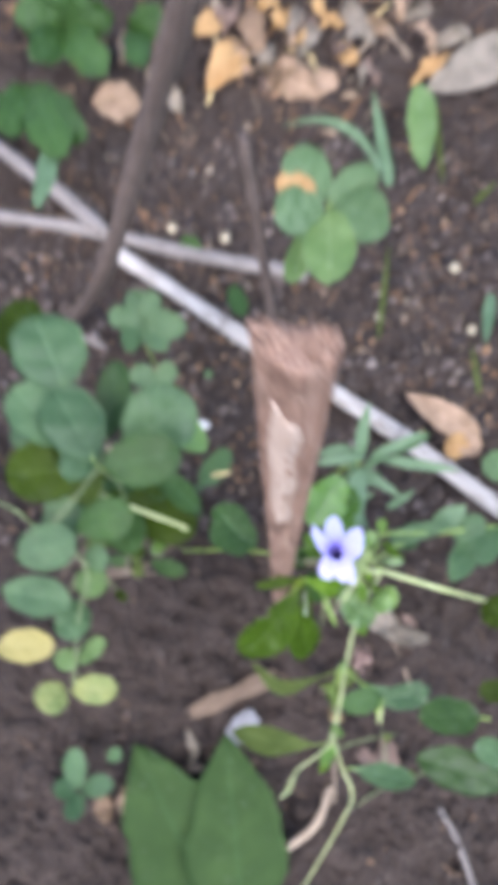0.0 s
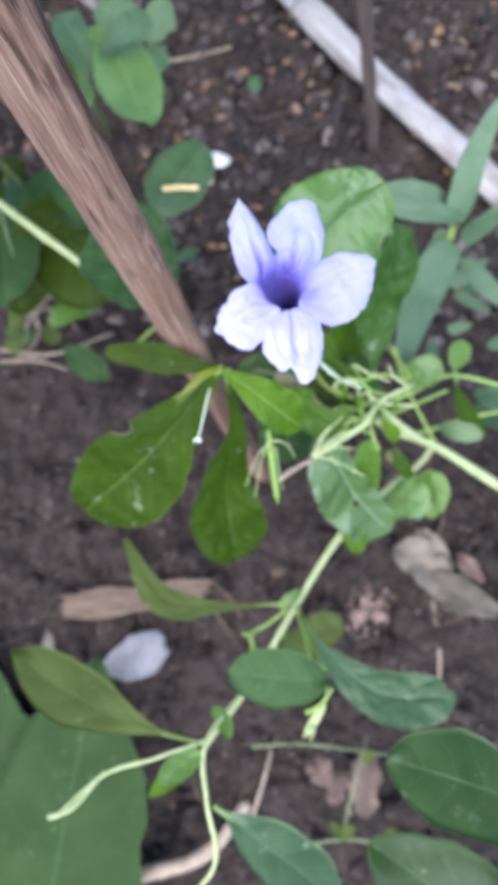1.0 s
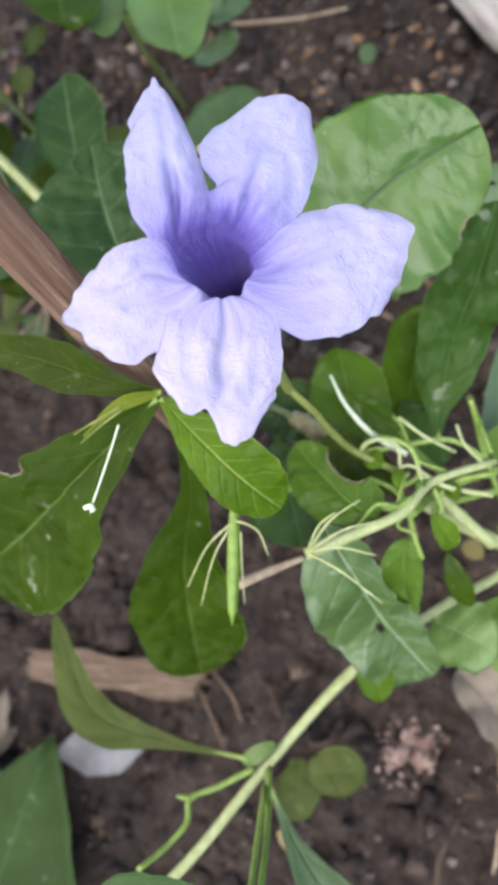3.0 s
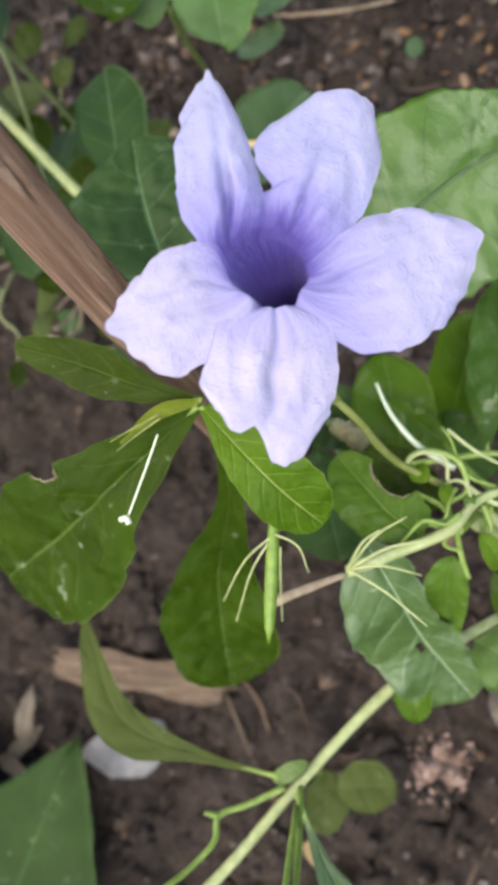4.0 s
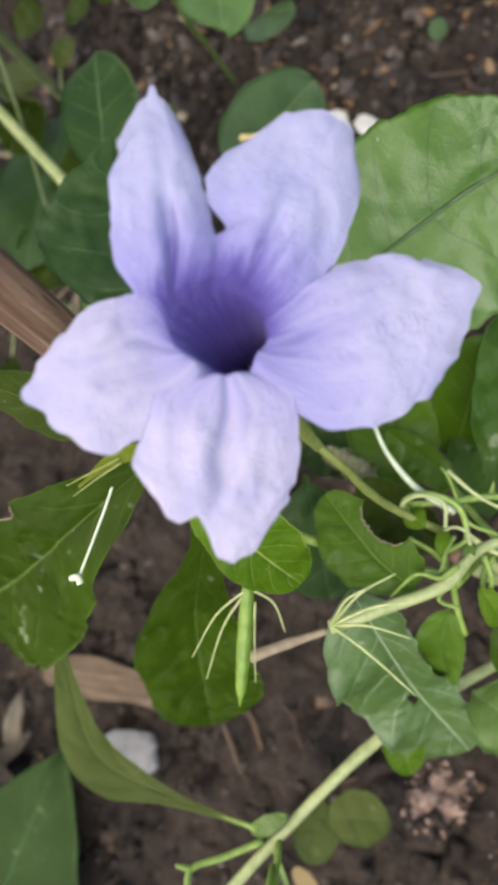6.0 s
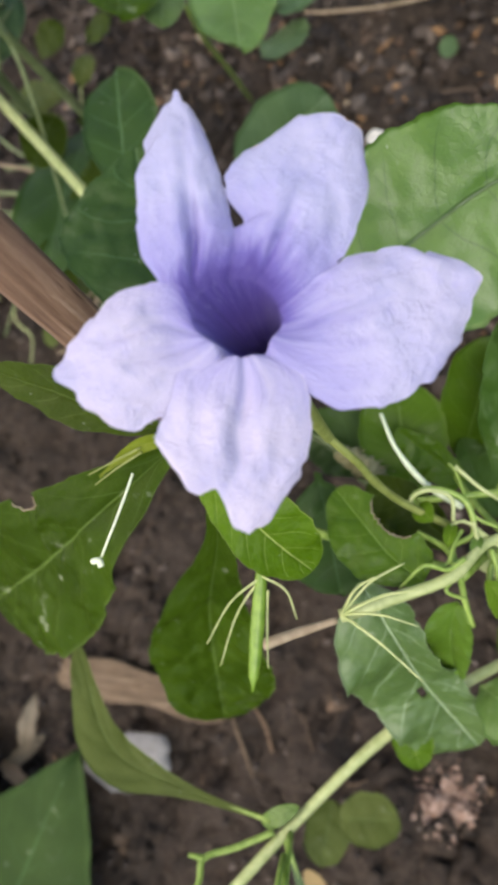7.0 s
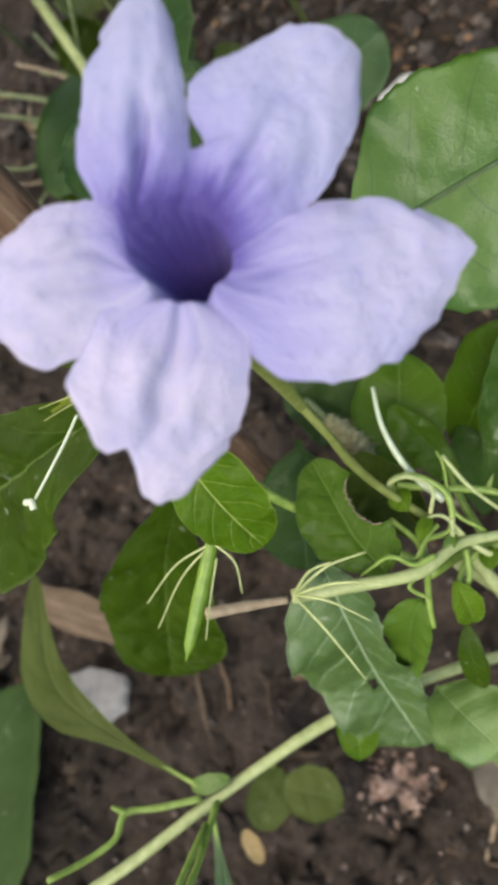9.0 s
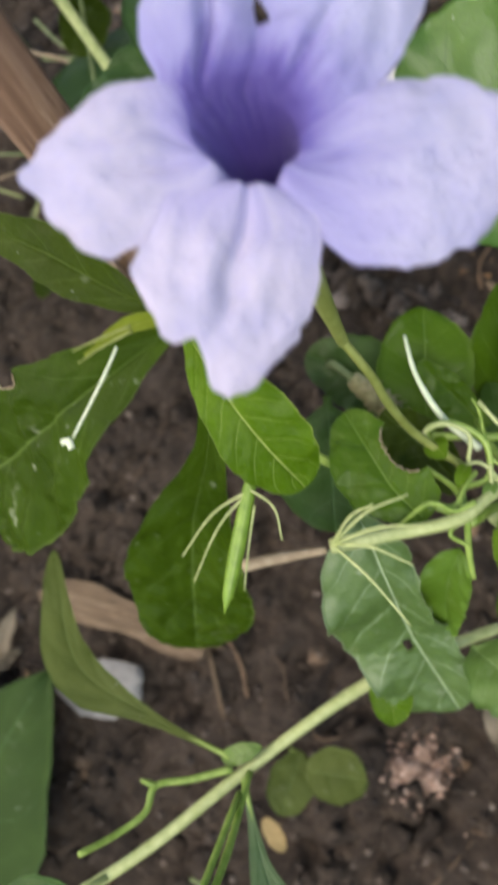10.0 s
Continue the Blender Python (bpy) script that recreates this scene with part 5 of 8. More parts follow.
stem(weed, "stem", [(-0.2016, 0.1824, 0.1000), (-0.1713, 0.1912, 0.1000), (-0.1445, 0.1881, 0.1000), (-0.1303, 0.1843, 0.1000)], 0.0012, 0.0010, dull_stem)
stem(weed, "stem", [(-0.1851, 0.1544, 0.1000), (-0.1576, 0.1668, 0.1000), (-0.1591, 0.1921, 0.1000), (-0.1568, 0.2185, 0.1000)], 0.0012, 0.0010, dull_stem)
stem(weed, "stem", [(-0.2210, 0.1578, 0.1050), (-0.1817, 0.1681, 0.1050), (-0.1483, 0.1733, 0.1050)], 0.0013, 0.0010, dull_stem)
stem(weed, "stem", [(-0.2116, 0.1472, 0.1050), (-0.1732, 0.1580, 0.1050), (-0.1393, 0.1623, 0.1050)], 0.001, 0.0008, dull_stem)
stem(weed, "stem", [(-0.2148, 0.1789, 0.1050), (-0.1899, 0.1832, 0.1050), (-0.1654, 0.1836, 0.1050)], 0.001, 0.0008, dry_stem)
stem(weed, "stem", [(-0.1669, 0.1677, 0.1050), (-0.1560, 0.1526, 0.1050), (-0.1620, 0.1341, 0.1050), (-0.1848, 0.1225, 0.1050)], 0.0009, 0.0007, dull_stem)
stem(weed, "stem", [(-0.2173, 0.1986, 0.1050), (-0.1871, 0.1908, 0.1050), (-0.1659, 0.1949, 0.1050)], 0.0009, 0.0007, dull_stem)
leaf(weed, (-0.1458, 0.1344, 0.0800), (-0.1124, 0.1507, 0.0900), 0.0251, (0.0928, -0.6526, 0.7520), shape=(0.7, 0.55), bend=0.06, wave=0.06, mat=leaf_olive)
leaf(weed, (-0.0863, 0.1502, 0.0800), (-0.1015, 0.1232, 0.0900), 0.0159, (0.4805, 0.0536, 0.8753), shape=(0.7, 0.55), bend=0.06, wave=0.06, mat=leaf_bright)
leaf(weed, (-0.1118, 0.1192, 0.0400), (-0.0657, 0.1022, 0.0500), 0.0221, (-0.2482, -0.1068, 0.9628), shape=(0.7, 0.55), bend=0.06, wave=0.06, mat=leaf_shade)
leaf(weed, (-0.1154, 0.2270, 0.1100), (-0.1207, 0.1836, 0.1200), 0.0240, (0.4852, 0.1389, 0.8633), shape=(0.7, 0.55), bend=0.06, wave=0.06, mat=leaf_shade)
leaf(weed, (-0.1080, 0.2154, 0.1100), (-0.0795, 0.1853, 0.1200), 0.0214, (-0.1926, 0.1407, 0.9711), shape=(0.7, 0.55), bend=0.06, wave=0.06, mat=leaf_shade)
leaf(weed, (-0.1535, 0.2204, 0.0900), (-0.1638, 0.2354, 0.1000), 0.0246, (0.5356, -0.1817, 0.8247), shape=(0.7, 0.55), bend=0.06, wave=0.06, mat=leaf_olive)
leaf(weed, (-0.0856, 0.1514, 0.0600), (-0.1000, 0.1368, 0.0700), 0.0124, (0.5475, 0.0342, 0.8361), shape=(0.7, 0.55), bend=0.06, wave=0.06, mat=leaf_bright)
leaf(weed, (-0.1672, 0.1260, 0.0300), (-0.1372, 0.1231, 0.0400), 0.0151, (-0.3281, -0.3289, 0.8855), shape=(0.7, 0.55), bend=0.06, wave=0.06, mat=leaf_shade)
stem(weed, "stem", [(-0.1534, 0.1722, 0.0900), (-0.1255, 0.1669, 0.0900), (-0.1022, 0.1691, 0.0850)], 0.0014, 0.0011, pale_stem)
stem(weed, "stem", [(-0.1681, 0.1118, 0.0300), (-0.1230, 0.1143, 0.0350), (-0.0802, 0.1404, 0.0300)], 0.0013, 0.0010, dry_stem)
stem(weed, "stem", [(-0.1535, 0.1679, 0.0700), (-0.1141, 0.1566, 0.0800), (-0.0642, 0.1513, 0.1000)], 0.001, 0.0008, dull_stem)
stem(weed, "stem", [(-0.1366, 0.1380, 0.0500), (-0.1172, 0.1514, 0.0700), (-0.0944, 0.1639, 0.0900)], 0.0009, 0.0007, dull_stem)
stem(weed, "stem", [(-0.1714, 0.1049, 0.0200), (-0.1332, 0.1085, 0.0300), (-0.1087, 0.1059, 0.0300)], 0.001, 0.0008, dry_stem)
leaf(weed, (-0.2244, 0.2215, 0.1000), (-0.1806, 0.2297, 0.1080), 0.02, (0.2, -0.1, 0.97), shape=(0.7, 0.55), petiole=0.05, bend=0.06, wave=0.06, mat=leaf_dull)
leaf(weed, (-0.1769, 0.1887, 0.1100), (-0.1609, 0.2116, 0.1180), 0.024, (0.2, -0.1, 0.97), shape=(0.7, 0.55), petiole=0.05, bend=0.06, wave=0.06, mat=leaf_dull)
leaf(weed, (-0.1484, 0.1768, 0.1000), (-0.1402, 0.1978, 0.1080), 0.014, (0.2, -0.1, 0.97), shape=(0.7, 0.55), petiole=0.05, bend=0.06, wave=0.06, mat=leaf_bright)
leaf(weed, (-0.2287, 0.2584, 0.0900), (-0.2215, 0.2810, 0.0980), 0.02, (0.2, -0.1, 0.97), shape=(0.7, 0.55), petiole=0.05, bend=0.06, wave=0.06, mat=leaf_olive)
leaf(weed, (-0.2122, 0.2819, 0.0800), (-0.1974, 0.2976, 0.0880), 0.016, (0.2, -0.1, 0.97), shape=(0.7, 0.55), petiole=0.05, bend=0.06, wave=0.06, mat=leaf_olive)
leaf(weed, (-0.1889, 0.1444, 0.0800), (-0.1510, 0.1433, 0.0880), 0.014, (0.2, -0.1, 0.97), shape=(0.7, 0.55), petiole=0.05, bend=0.06, wave=0.06, mat=leaf_olive)
leaf(weed, (-0.1225, 0.1091, 0.1000), (-0.1143, 0.1331, 0.1080), 0.011, (0.2, -0.1, 0.97), shape=(0.7, 0.55), petiole=0.05, bend=0.06, wave=0.06, mat=leaf_dull)
random.seed(19)
for k in range(26):
    x, y, z, turned = random.uniform(-0.19, -0.07), random.uniform(0.11, 0.22), random.uniform(0.02, 0.09), random.uniform(0, 6.28)
    run = [(x, y, z)]
    for q in range(3):
        turned += random.gauss(0, 0.55)
        step_on = random.uniform(0.010, 0.022)
        run.append((run[-1][0] + step_on * math.cos(turned), run[-1][1] + step_on * math.sin(turned), max(run[-1][2] + random.gauss(0, 0.006), 0.01)))
    stem(weed, "stem", run, random.uniform(0.0006, 0.0011), 0.0005, random.choice((dull_stem, dull_stem, pale_stem, dry_stem)))
    if k % 3 == 0:
        end = np.array(run[-1])
        leaf(weed, tuple(end), tuple(end + np.array([0.020 * math.cos(turned), 0.020 * math.sin(turned), random.uniform(-0.004, 0.006)])), random.uniform(0.010, 0.018), (random.gauss(0, 0.3), random.gauss(0, 0.3), 1.0), shape=(0.7, 0.5), bend=0.08, mat=random.choice((leaf_dull, leaf_olive, leaf_grey)))
# ---- weed on the far side ----
tall_weed = thing("broadleaf_weed", (0.12, 0.44, 0.0), "pale green weed with rounded leaves beside the dark stick", "plant")
leaf(tall_weed, (0.1174, 0.4233, 0.3600), (0.0814, 0.4489, 0.4000), 0.0433, (0.2119, -0.7256, 0.6547), shape=(0.6, 0.45), mat=leaf_mist)
leaf(tall_weed, (0.1222, 0.4169, 0.3600), (0.1635, 0.3696, 0.4000), 0.0495, (-0.7701, -0.1480, 0.6205), shape=(0.6, 0.45), mat=leaf_mist)
leaf(tall_weed, (0.1171, 0.4203, 0.3600), (0.1611, 0.4300, 0.3900), 0.0318, (-0.3268, -0.6469, 0.6890), shape=(0.6, 0.45), mat=leaf_mist)
leaf(tall_weed, (0.1136, 0.4116, 0.3600), (0.0638, 0.4011, 0.3800), 0.0451, (0.4133, -0.3910, 0.8223), shape=(0.6, 0.45), mat=leaf_mist)
leaf(tall_weed, (0.1172, 0.4101, 0.3600), (0.1081, 0.3257, 0.3800), 0.0497, (-0.1674, 0.2442, 0.9552), shape=(0.65, 0.55), mat=leaf_light)
leaf(tall_weed, (0.1131, 0.4174, 0.3400), (0.0745, 0.3535, 0.3300), 0.0276, (-0.0031, -0.1527, 0.9883), shape=(0.6, 0.5), mat=leaf_light)
leaf(tall_weed, (0.1060, 0.4241, 0.3700), (0.0676, 0.4285, 0.3850), 0.0253, (0.2567, -0.5249, 0.8115), shape=(0.6, 0.5), mat=dry_orange)
stem(tall_weed, "stem", [(0.1178, 0.4161, 0.3600), (0.1231, 0.4368, 0.3000), (0.1473, 0.5585, 0.0000)], 0.0018, 0.0022, green_stem)
# ---- shrubby weed on the other side of the stake ----
shrub = thing("leafy_weed", (-0.20, 0.14, 0.0), "low shrubby weed with rounded green and yellowing leaves", "plant")
leaf(shrub, (-0.0900, 0.1984, 0.3400), (-0.0259, 0.2379, 0.3600), 0.0643, (0.0226, -0.4812, 0.8763), shape=(0.6, 0.48), petiole=0.06, bend=0.05, mat=leaf_grey)
stem(shrub, "stem", [(-0.1251, 0.1947, 0.2800), (-0.0900, 0.1984, 0.3400)], 0.0015, 0.0010, dull_stem)
leaf(shrub, (-0.1450, 0.2610, 0.3200), (-0.1699, 0.3344, 0.3400), 0.0706, (0.3183, -0.1470, 0.9365), shape=(0.6, 0.48), petiole=0.06, bend=0.05, mat=leaf_grey)
stem(shrub, "stem", [(-0.1251, 0.1947, 0.2800), (-0.1450, 0.2610, 0.3200)], 0.0015, 0.0010, dull_stem)
leaf(shrub, (-0.1219, 0.1938, 0.3100), (-0.1551, 0.2632, 0.3300), 0.0592, (0.3074, -0.1247, 0.9434), shape=(0.6, 0.48), petiole=0.06, bend=0.05, mat=leaf_grey)
stem(shrub, "stem", [(-0.1251, 0.1947, 0.2800), (-0.1219, 0.1938, 0.3100)], 0.0015, 0.0010, dull_stem)
leaf(shrub, (-0.1211, 0.1904, 0.3000), (-0.1454, 0.2100, 0.3200), 0.0541, (0.4789, -0.2596, 0.8386), shape=(0.6, 0.48), petiole=0.06, bend=0.05, mat=leaf_grey)
stem(shrub, "stem", [(-0.1251, 0.1947, 0.2800), (-0.1211, 0.1904, 0.3000)], 0.0015, 0.0010, dull_stem)
leaf(shrub, (-0.1306, 0.2091, 0.1000), (-0.0468, 0.1420, 0.1200), 0.0686, (-0.2553, -0.0305, 0.9664), shape=(0.6, 0.48), petiole=0.06, bend=0.05, mat=leaf_olive)
stem(shrub, "stem", [(-0.1251, 0.1947, 0.2800), (-0.1306, 0.2091, 0.1000)], 0.0015, 0.0010, dull_stem)
leaf(shrub, (-0.1089, 0.1774, 0.3600), (-0.0347, 0.1822, 0.3800), 0.0468, (-0.2164, -0.3890, 0.8955), shape=(0.6, 0.48), petiole=0.06, bend=0.05, mat=leaf_shade)
stem(shrub, "stem", [(-0.1251, 0.1947, 0.2800), (-0.1089, 0.1774, 0.3600)], 0.0015, 0.0010, dull_stem)
leaf(shrub, (-0.1581, 0.2245, 0.1000), (-0.1177, 0.1244, 0.1200), 0.0548, (-0.0920, 0.1593, 0.9829), shape=(0.6, 0.48), petiole=0.06, bend=0.05, mat=leaf_shade)
stem(shrub, "stem", [(-0.1251, 0.1947, 0.2800), (-0.1581, 0.2245, 0.1000)], 0.0015, 0.0010, dull_stem)
leaf(shrub, (-0.1336, 0.1948, 0.2800), (-0.2105, 0.1921, 0.3000), 0.0610, (0.2536, -0.0671, 0.9650), shape=(0.6, 0.48), petiole=0.06, bend=0.05, mat=leaf_olive)
stem(shrub, "stem", [(-0.1251, 0.1947, 0.2800), (-0.1336, 0.1948, 0.2800)], 0.0015, 0.0010, dull_stem)
leaf(shrub, (-0.1418, 0.2117, 0.3100), (-0.1950, 0.2665, 0.3300), 0.0540, (0.2713, -0.0868, 0.9586), shape=(0.6, 0.48), petiole=0.06, bend=0.05, mat=leaf_grey)
stem(shrub, "stem", [(-0.1251, 0.1947, 0.2800), (-0.1418, 0.2117, 0.3100)], 0.0015, 0.0010, dull_stem)
leaf(shrub, (-0.1199, 0.2186, 0.2800), (-0.0980, 0.2972, 0.3000), 0.0340, (0.3028, -0.3135, 0.9000), shape=(0.6, 0.48), petiole=0.06, bend=0.05, mat=leaf_shade)
stem(shrub, "stem", [(-0.1251, 0.1947, 0.2800), (-0.1199, 0.2186, 0.2800)], 0.0015, 0.0010, dull_stem)
leaf(shrub, (-0.1904, 0.2340, 0.1857), (-0.2333, 0.2713, 0.2007), 0.0443, (0.0327, -0.3400, 0.9399), shape=(0.6, 0.48), petiole=0.04, bend=0.05, mat=leaf_grey)
stem(shrub, "stem", [(-0.1413, 0.2119, 0.2000), (-0.1804, 0.2361, 0.1800), (-0.1904, 0.2340, 0.1857)], 0.0012, 0.0008, dull_stem)
leaf(shrub, (-0.2034, 0.2028, 0.1705), (-0.1620, 0.1421, 0.1855), 0.0485, (0.0361, 0.2630, 0.9641), shape=(0.6, 0.48), petiole=0.04, bend=0.05, mat=leaf_grey)
stem(shrub, "stem", [(-0.1413, 0.2119, 0.2000), (-0.1637, 0.1938, 0.1800), (-0.2034, 0.2028, 0.1705)], 0.0012, 0.0008, dull_stem)
leaf(shrub, (-0.1443, 0.1627, 0.2417), (-0.1532, 0.2220, 0.2567), 0.0446, (0.1644, -0.2184, 0.9619), shape=(0.6, 0.48), petiole=0.04, bend=0.05, mat=leaf_olive)
stem(shrub, "stem", [(-0.1413, 0.2119, 0.2000), (-0.1549, 0.2114, 0.1800), (-0.1443, 0.1627, 0.2417)], 0.0012, 0.0008, dull_stem)
leaf(shrub, (-0.1261, 0.1517, 0.1050), (-0.0901, 0.2018, 0.1200), 0.0453, (0.0478, -0.3182, 0.9468), shape=(0.6, 0.48), petiole=0.04, bend=0.05, mat=leaf_olive)
stem(shrub, "stem", [(-0.1413, 0.2119, 0.2000), (-0.1216, 0.1911, 0.1800), (-0.1261, 0.1517, 0.1050)], 0.0012, 0.0008, dull_stem)
leaf(shrub, (-0.1616, 0.1405, 0.2200), (-0.1026, 0.1606, 0.2350), 0.0456, (-0.0524, -0.4934, 0.8682), shape=(0.6, 0.48), petiole=0.04, bend=0.05, mat=leaf_shade)
stem(shrub, "stem", [(-0.1413, 0.2119, 0.2000), (-0.1433, 0.1866, 0.1800), (-0.1616, 0.1405, 0.2200)], 0.0012, 0.0008, dull_stem)
leaf(shrub, (-0.2097, 0.3621, 0.2389), (-0.1608, 0.3553, 0.2539), 0.0327, (-0.3174, -0.5045, 0.8029), shape=(0.6, 0.48), petiole=0.04, bend=0.05, mat=leaf_olive)
stem(shrub, "stem", [(-0.1413, 0.2119, 0.2000), (-0.1736, 0.2996, 0.1800), (-0.2097, 0.3621, 0.2389)], 0.0012, 0.0008, dull_stem)
leaf(shrub, (-0.2005, 0.2259, 0.2056), (-0.1525, 0.2428, 0.2206), 0.0362, (-0.1970, -0.2748, 0.9411), shape=(0.6, 0.48), petiole=0.04, bend=0.05, mat=leaf_grey)
stem(shrub, "stem", [(-0.1413, 0.2119, 0.2000), (-0.1649, 0.2294, 0.1800), (-0.2005, 0.2259, 0.2056)], 0.0012, 0.0008, dull_stem)
leaf(shrub, (-0.2136, 0.3768, 0.2110), (-0.1615, 0.3562, 0.2260), 0.0355, (-0.3324, -0.1641, 0.9288), shape=(0.6, 0.48), petiole=0.04, bend=0.05, mat=leaf_grey)
stem(shrub, "stem", [(-0.1413, 0.2119, 0.2000), (-0.1709, 0.2976, 0.1800), (-0.2136, 0.3768, 0.2110)], 0.0012, 0.0008, dull_stem)
leaf(shrub, (-0.2010, 0.4011, 0.2405), (-0.2226, 0.3317, 0.2555), 0.0486, (0.2734, 0.1210, 0.9542), shape=(0.6, 0.48), petiole=0.04, bend=0.05, mat=leaf_olive)
stem(shrub, "stem", [(-0.1413, 0.2119, 0.2000), (-0.1882, 0.3037, 0.1800), (-0.2010, 0.4011, 0.2405)], 0.0012, 0.0008, dull_stem)
leaf(shrub, (-0.2050, 0.1477, 0.1875), (-0.1604, 0.1869, 0.2025), 0.0440, (-0.1276, -0.2246, 0.9661), shape=(0.6, 0.48), petiole=0.04, bend=0.05, mat=leaf_grey)
stem(shrub, "stem", [(-0.1413, 0.2119, 0.2000), (-0.1660, 0.1928, 0.1800), (-0.2050, 0.1477, 0.1875)], 0.0012, 0.0008, dull_stem)
leaf(shrub, (-0.1638, 0.2417, 0.1711), (-0.1836, 0.1737, 0.1861), 0.0498, (0.3205, 0.1140, 0.9404), shape=(0.6, 0.48), petiole=0.04, bend=0.05, mat=leaf_grey)
stem(shrub, "stem", [(-0.1413, 0.2119, 0.2000), (-0.1595, 0.2115, 0.1800), (-0.1638, 0.2417, 0.1711)], 0.0012, 0.0008, dull_stem)
stem(shrub, "stem", [(-0.1251, 0.1947, 0.2800), (-0.1684, 0.2041, 0.1500), (-0.2022, 0.2176, -0.0000)], 0.0022, 0.0026, dull_stem)
stem(shrub, "stem", [(-0.2134, 0.1373, 0.2000), (-0.1724, 0.1591, 0.2400), (-0.1251, 0.1947, 0.2800)], 0.0012, 0.0016, dull_stem)
leaf(shrub, (-0.2315, 0.1229, 0.2100), (-0.1633, 0.1343, 0.2200), 0.0507, (-0.0923, -0.2845, 0.9542), shape=(0.6, 0.48), petiole=0.04, bend=0.05, mat=leaf_grey)
leaf(shrub, (-0.2532, 0.0902, 0.1900), (-0.1755, 0.0720, 0.2000), 0.0422, (-0.1405, -0.0570, 0.9884), shape=(0.6, 0.48), petiole=0.04, bend=0.05, mat=leaf_grey)
leaf(shrub, (-0.1617, 0.1159, 0.1900), (-0.1341, 0.1160, 0.2000), 0.0304, (-0.3326, -0.2127, 0.9188), shape=(0.6, 0.48), petiole=0.04, bend=0.05, mat=leaf_grey)
leaf(shrub, (-0.1570, 0.1109, 0.1700), (-0.1590, 0.0741, 0.1800), 0.0341, (0.1358, 0.2528, 0.9579), shape=(0.6, 0.48), petiole=0.04, bend=0.05, mat=leaf_light)
leaf(shrub, (-0.1759, 0.0759, 0.1600), (-0.1869, 0.0317, 0.1700), 0.0385, (0.1799, 0.1740, 0.9682), shape=(0.6, 0.48), petiole=0.04, bend=0.05, mat=leaf_grey)
leaf(shrub, (-0.1756, 0.0269, 0.1400), (-0.1601, 0.0109, 0.1500), 0.0377, (-0.2160, 0.3598, 0.9077), shape=(0.6, 0.48), petiole=0.04, bend=0.05, mat=leaf_light)
leaf(shrub, (-0.2731, 0.0318, 0.1500), (-0.2043, 0.0286, 0.1600), 0.0374, (-0.1467, -0.0709, 0.9866), shape=(0.6, 0.48), petiole=0.04, bend=0.05, mat=leaf_yellow)
leaf(shrub, (-0.2042, -0.0140, 0.1300), (-0.2239, -0.0413, 0.1400), 0.0377, (0.2186, 0.1930, 0.9565), shape=(0.6, 0.48), petiole=0.04, bend=0.05, mat=leaf_yellow2)
leaf(shrub, (-0.1949, -0.0208, 0.1300), (-0.1409, -0.0252, 0.1400), 0.0327, (-0.1815, 0.0056, 0.9834), shape=(0.6, 0.48), petiole=0.04, bend=0.05, mat=leaf_yellow2)
leaf(shrub, (-0.1883, 0.0217, 0.1400), (-0.2019, 0.0023, 0.1500), 0.0251, (0.2897, 0.2698, 0.9183), shape=(0.6, 0.48), petiole=0.04, bend=0.05, mat=leaf_light)
stem(shrub, "stem", [(-0.1917, -0.0180, 0.1300), (-0.1742, 0.0515, 0.1700), (-0.1596, 0.1090, 0.2000), (-0.2132, 0.1556, 0.2000), (-0.2310, 0.1725, 0.2200), (-0.3404, 0.2287, 0.0000)], 0.0012, 0.0018, dull_stem)
# ---- broad leaves low on the ground ----
broad = thing("broad_leaves", (0.02, -0.22, 0.0), "large dull green leaves lying low over the soil", "plant")
leaf(broad, (-0.0266, -0.3091, 0.0200), (-0.0321, -0.0938, 0.0300), 0.1200, (0.2314, -0.0392, 0.9721), shape=(0.55, 0.95), petiole=0.0, bend=0.03, wave=0.05, mat=leaf_broad)
leaf(broad, (-0.0505, -0.3109, 0.0100), (-0.1432, -0.0983, 0.0300), 0.1372, (0.0991, -0.0503, 0.9938), shape=(0.55, 0.95), petiole=0.0, bend=0.03, wave=0.05, mat=leaf_broad)
# ---- grass and seedlings ----
thin_weed = thing("trailing_weed", (0.14, -0.16, 0.0), "thin pale green trailing stalks on bare soil", "plant")
stem(thin_weed, "stem", [(0.2108, -0.1581, 0.0200), (0.1855, -0.1661, 0.0220), (0.1591, -0.1705, 0.0250), (0.1391, -0.1798, 0.0220), (0.1204, -0.1930, 0.0100)], 0.0010, 0.0008, dull_stem)
stem(thin_weed, "stem", [(0.1591, -0.1705, 0.0250), (0.1591, -0.1449, 0.0300), (0.1617, -0.1194, 0.0280), (0.1628, -0.1053, 0.0150)], 0.0010, 0.0008, dull_stem)
stem(thin_weed, "stem", [(0.0867, -0.1320, 0.0120), (0.1150, -0.1221, 0.0160), (0.1456, -0.1165, 0.0180), (0.1799, -0.1141, 0.0120)], 0.0010, 0.0008, dull_stem)
leaf(thin_weed, (0.1590, -0.1701, 0.0260), (0.1489, -0.1589, 0.0340), 0.0074, (0.4862, -0.1708, 0.8570), shape=(0.6, 0.6), mat=leaf_dull, nu=12, nv=6)
leaf(thin_weed, (0.1590, -0.1701, 0.0260), (0.1635, -0.1574, 0.0340), 0.0074, (-0.3479, -0.4102, 0.8430), shape=(0.6, 0.6), mat=leaf_dull, nu=12, nv=6)
leaf(thin_weed, (0.1851, -0.1641, 0.0260), (0.1901, -0.1531, 0.0340), 0.0073, (-0.4768, -0.3632, 0.8005), shape=(0.6, 0.6), mat=leaf_dull, nu=12, nv=6)
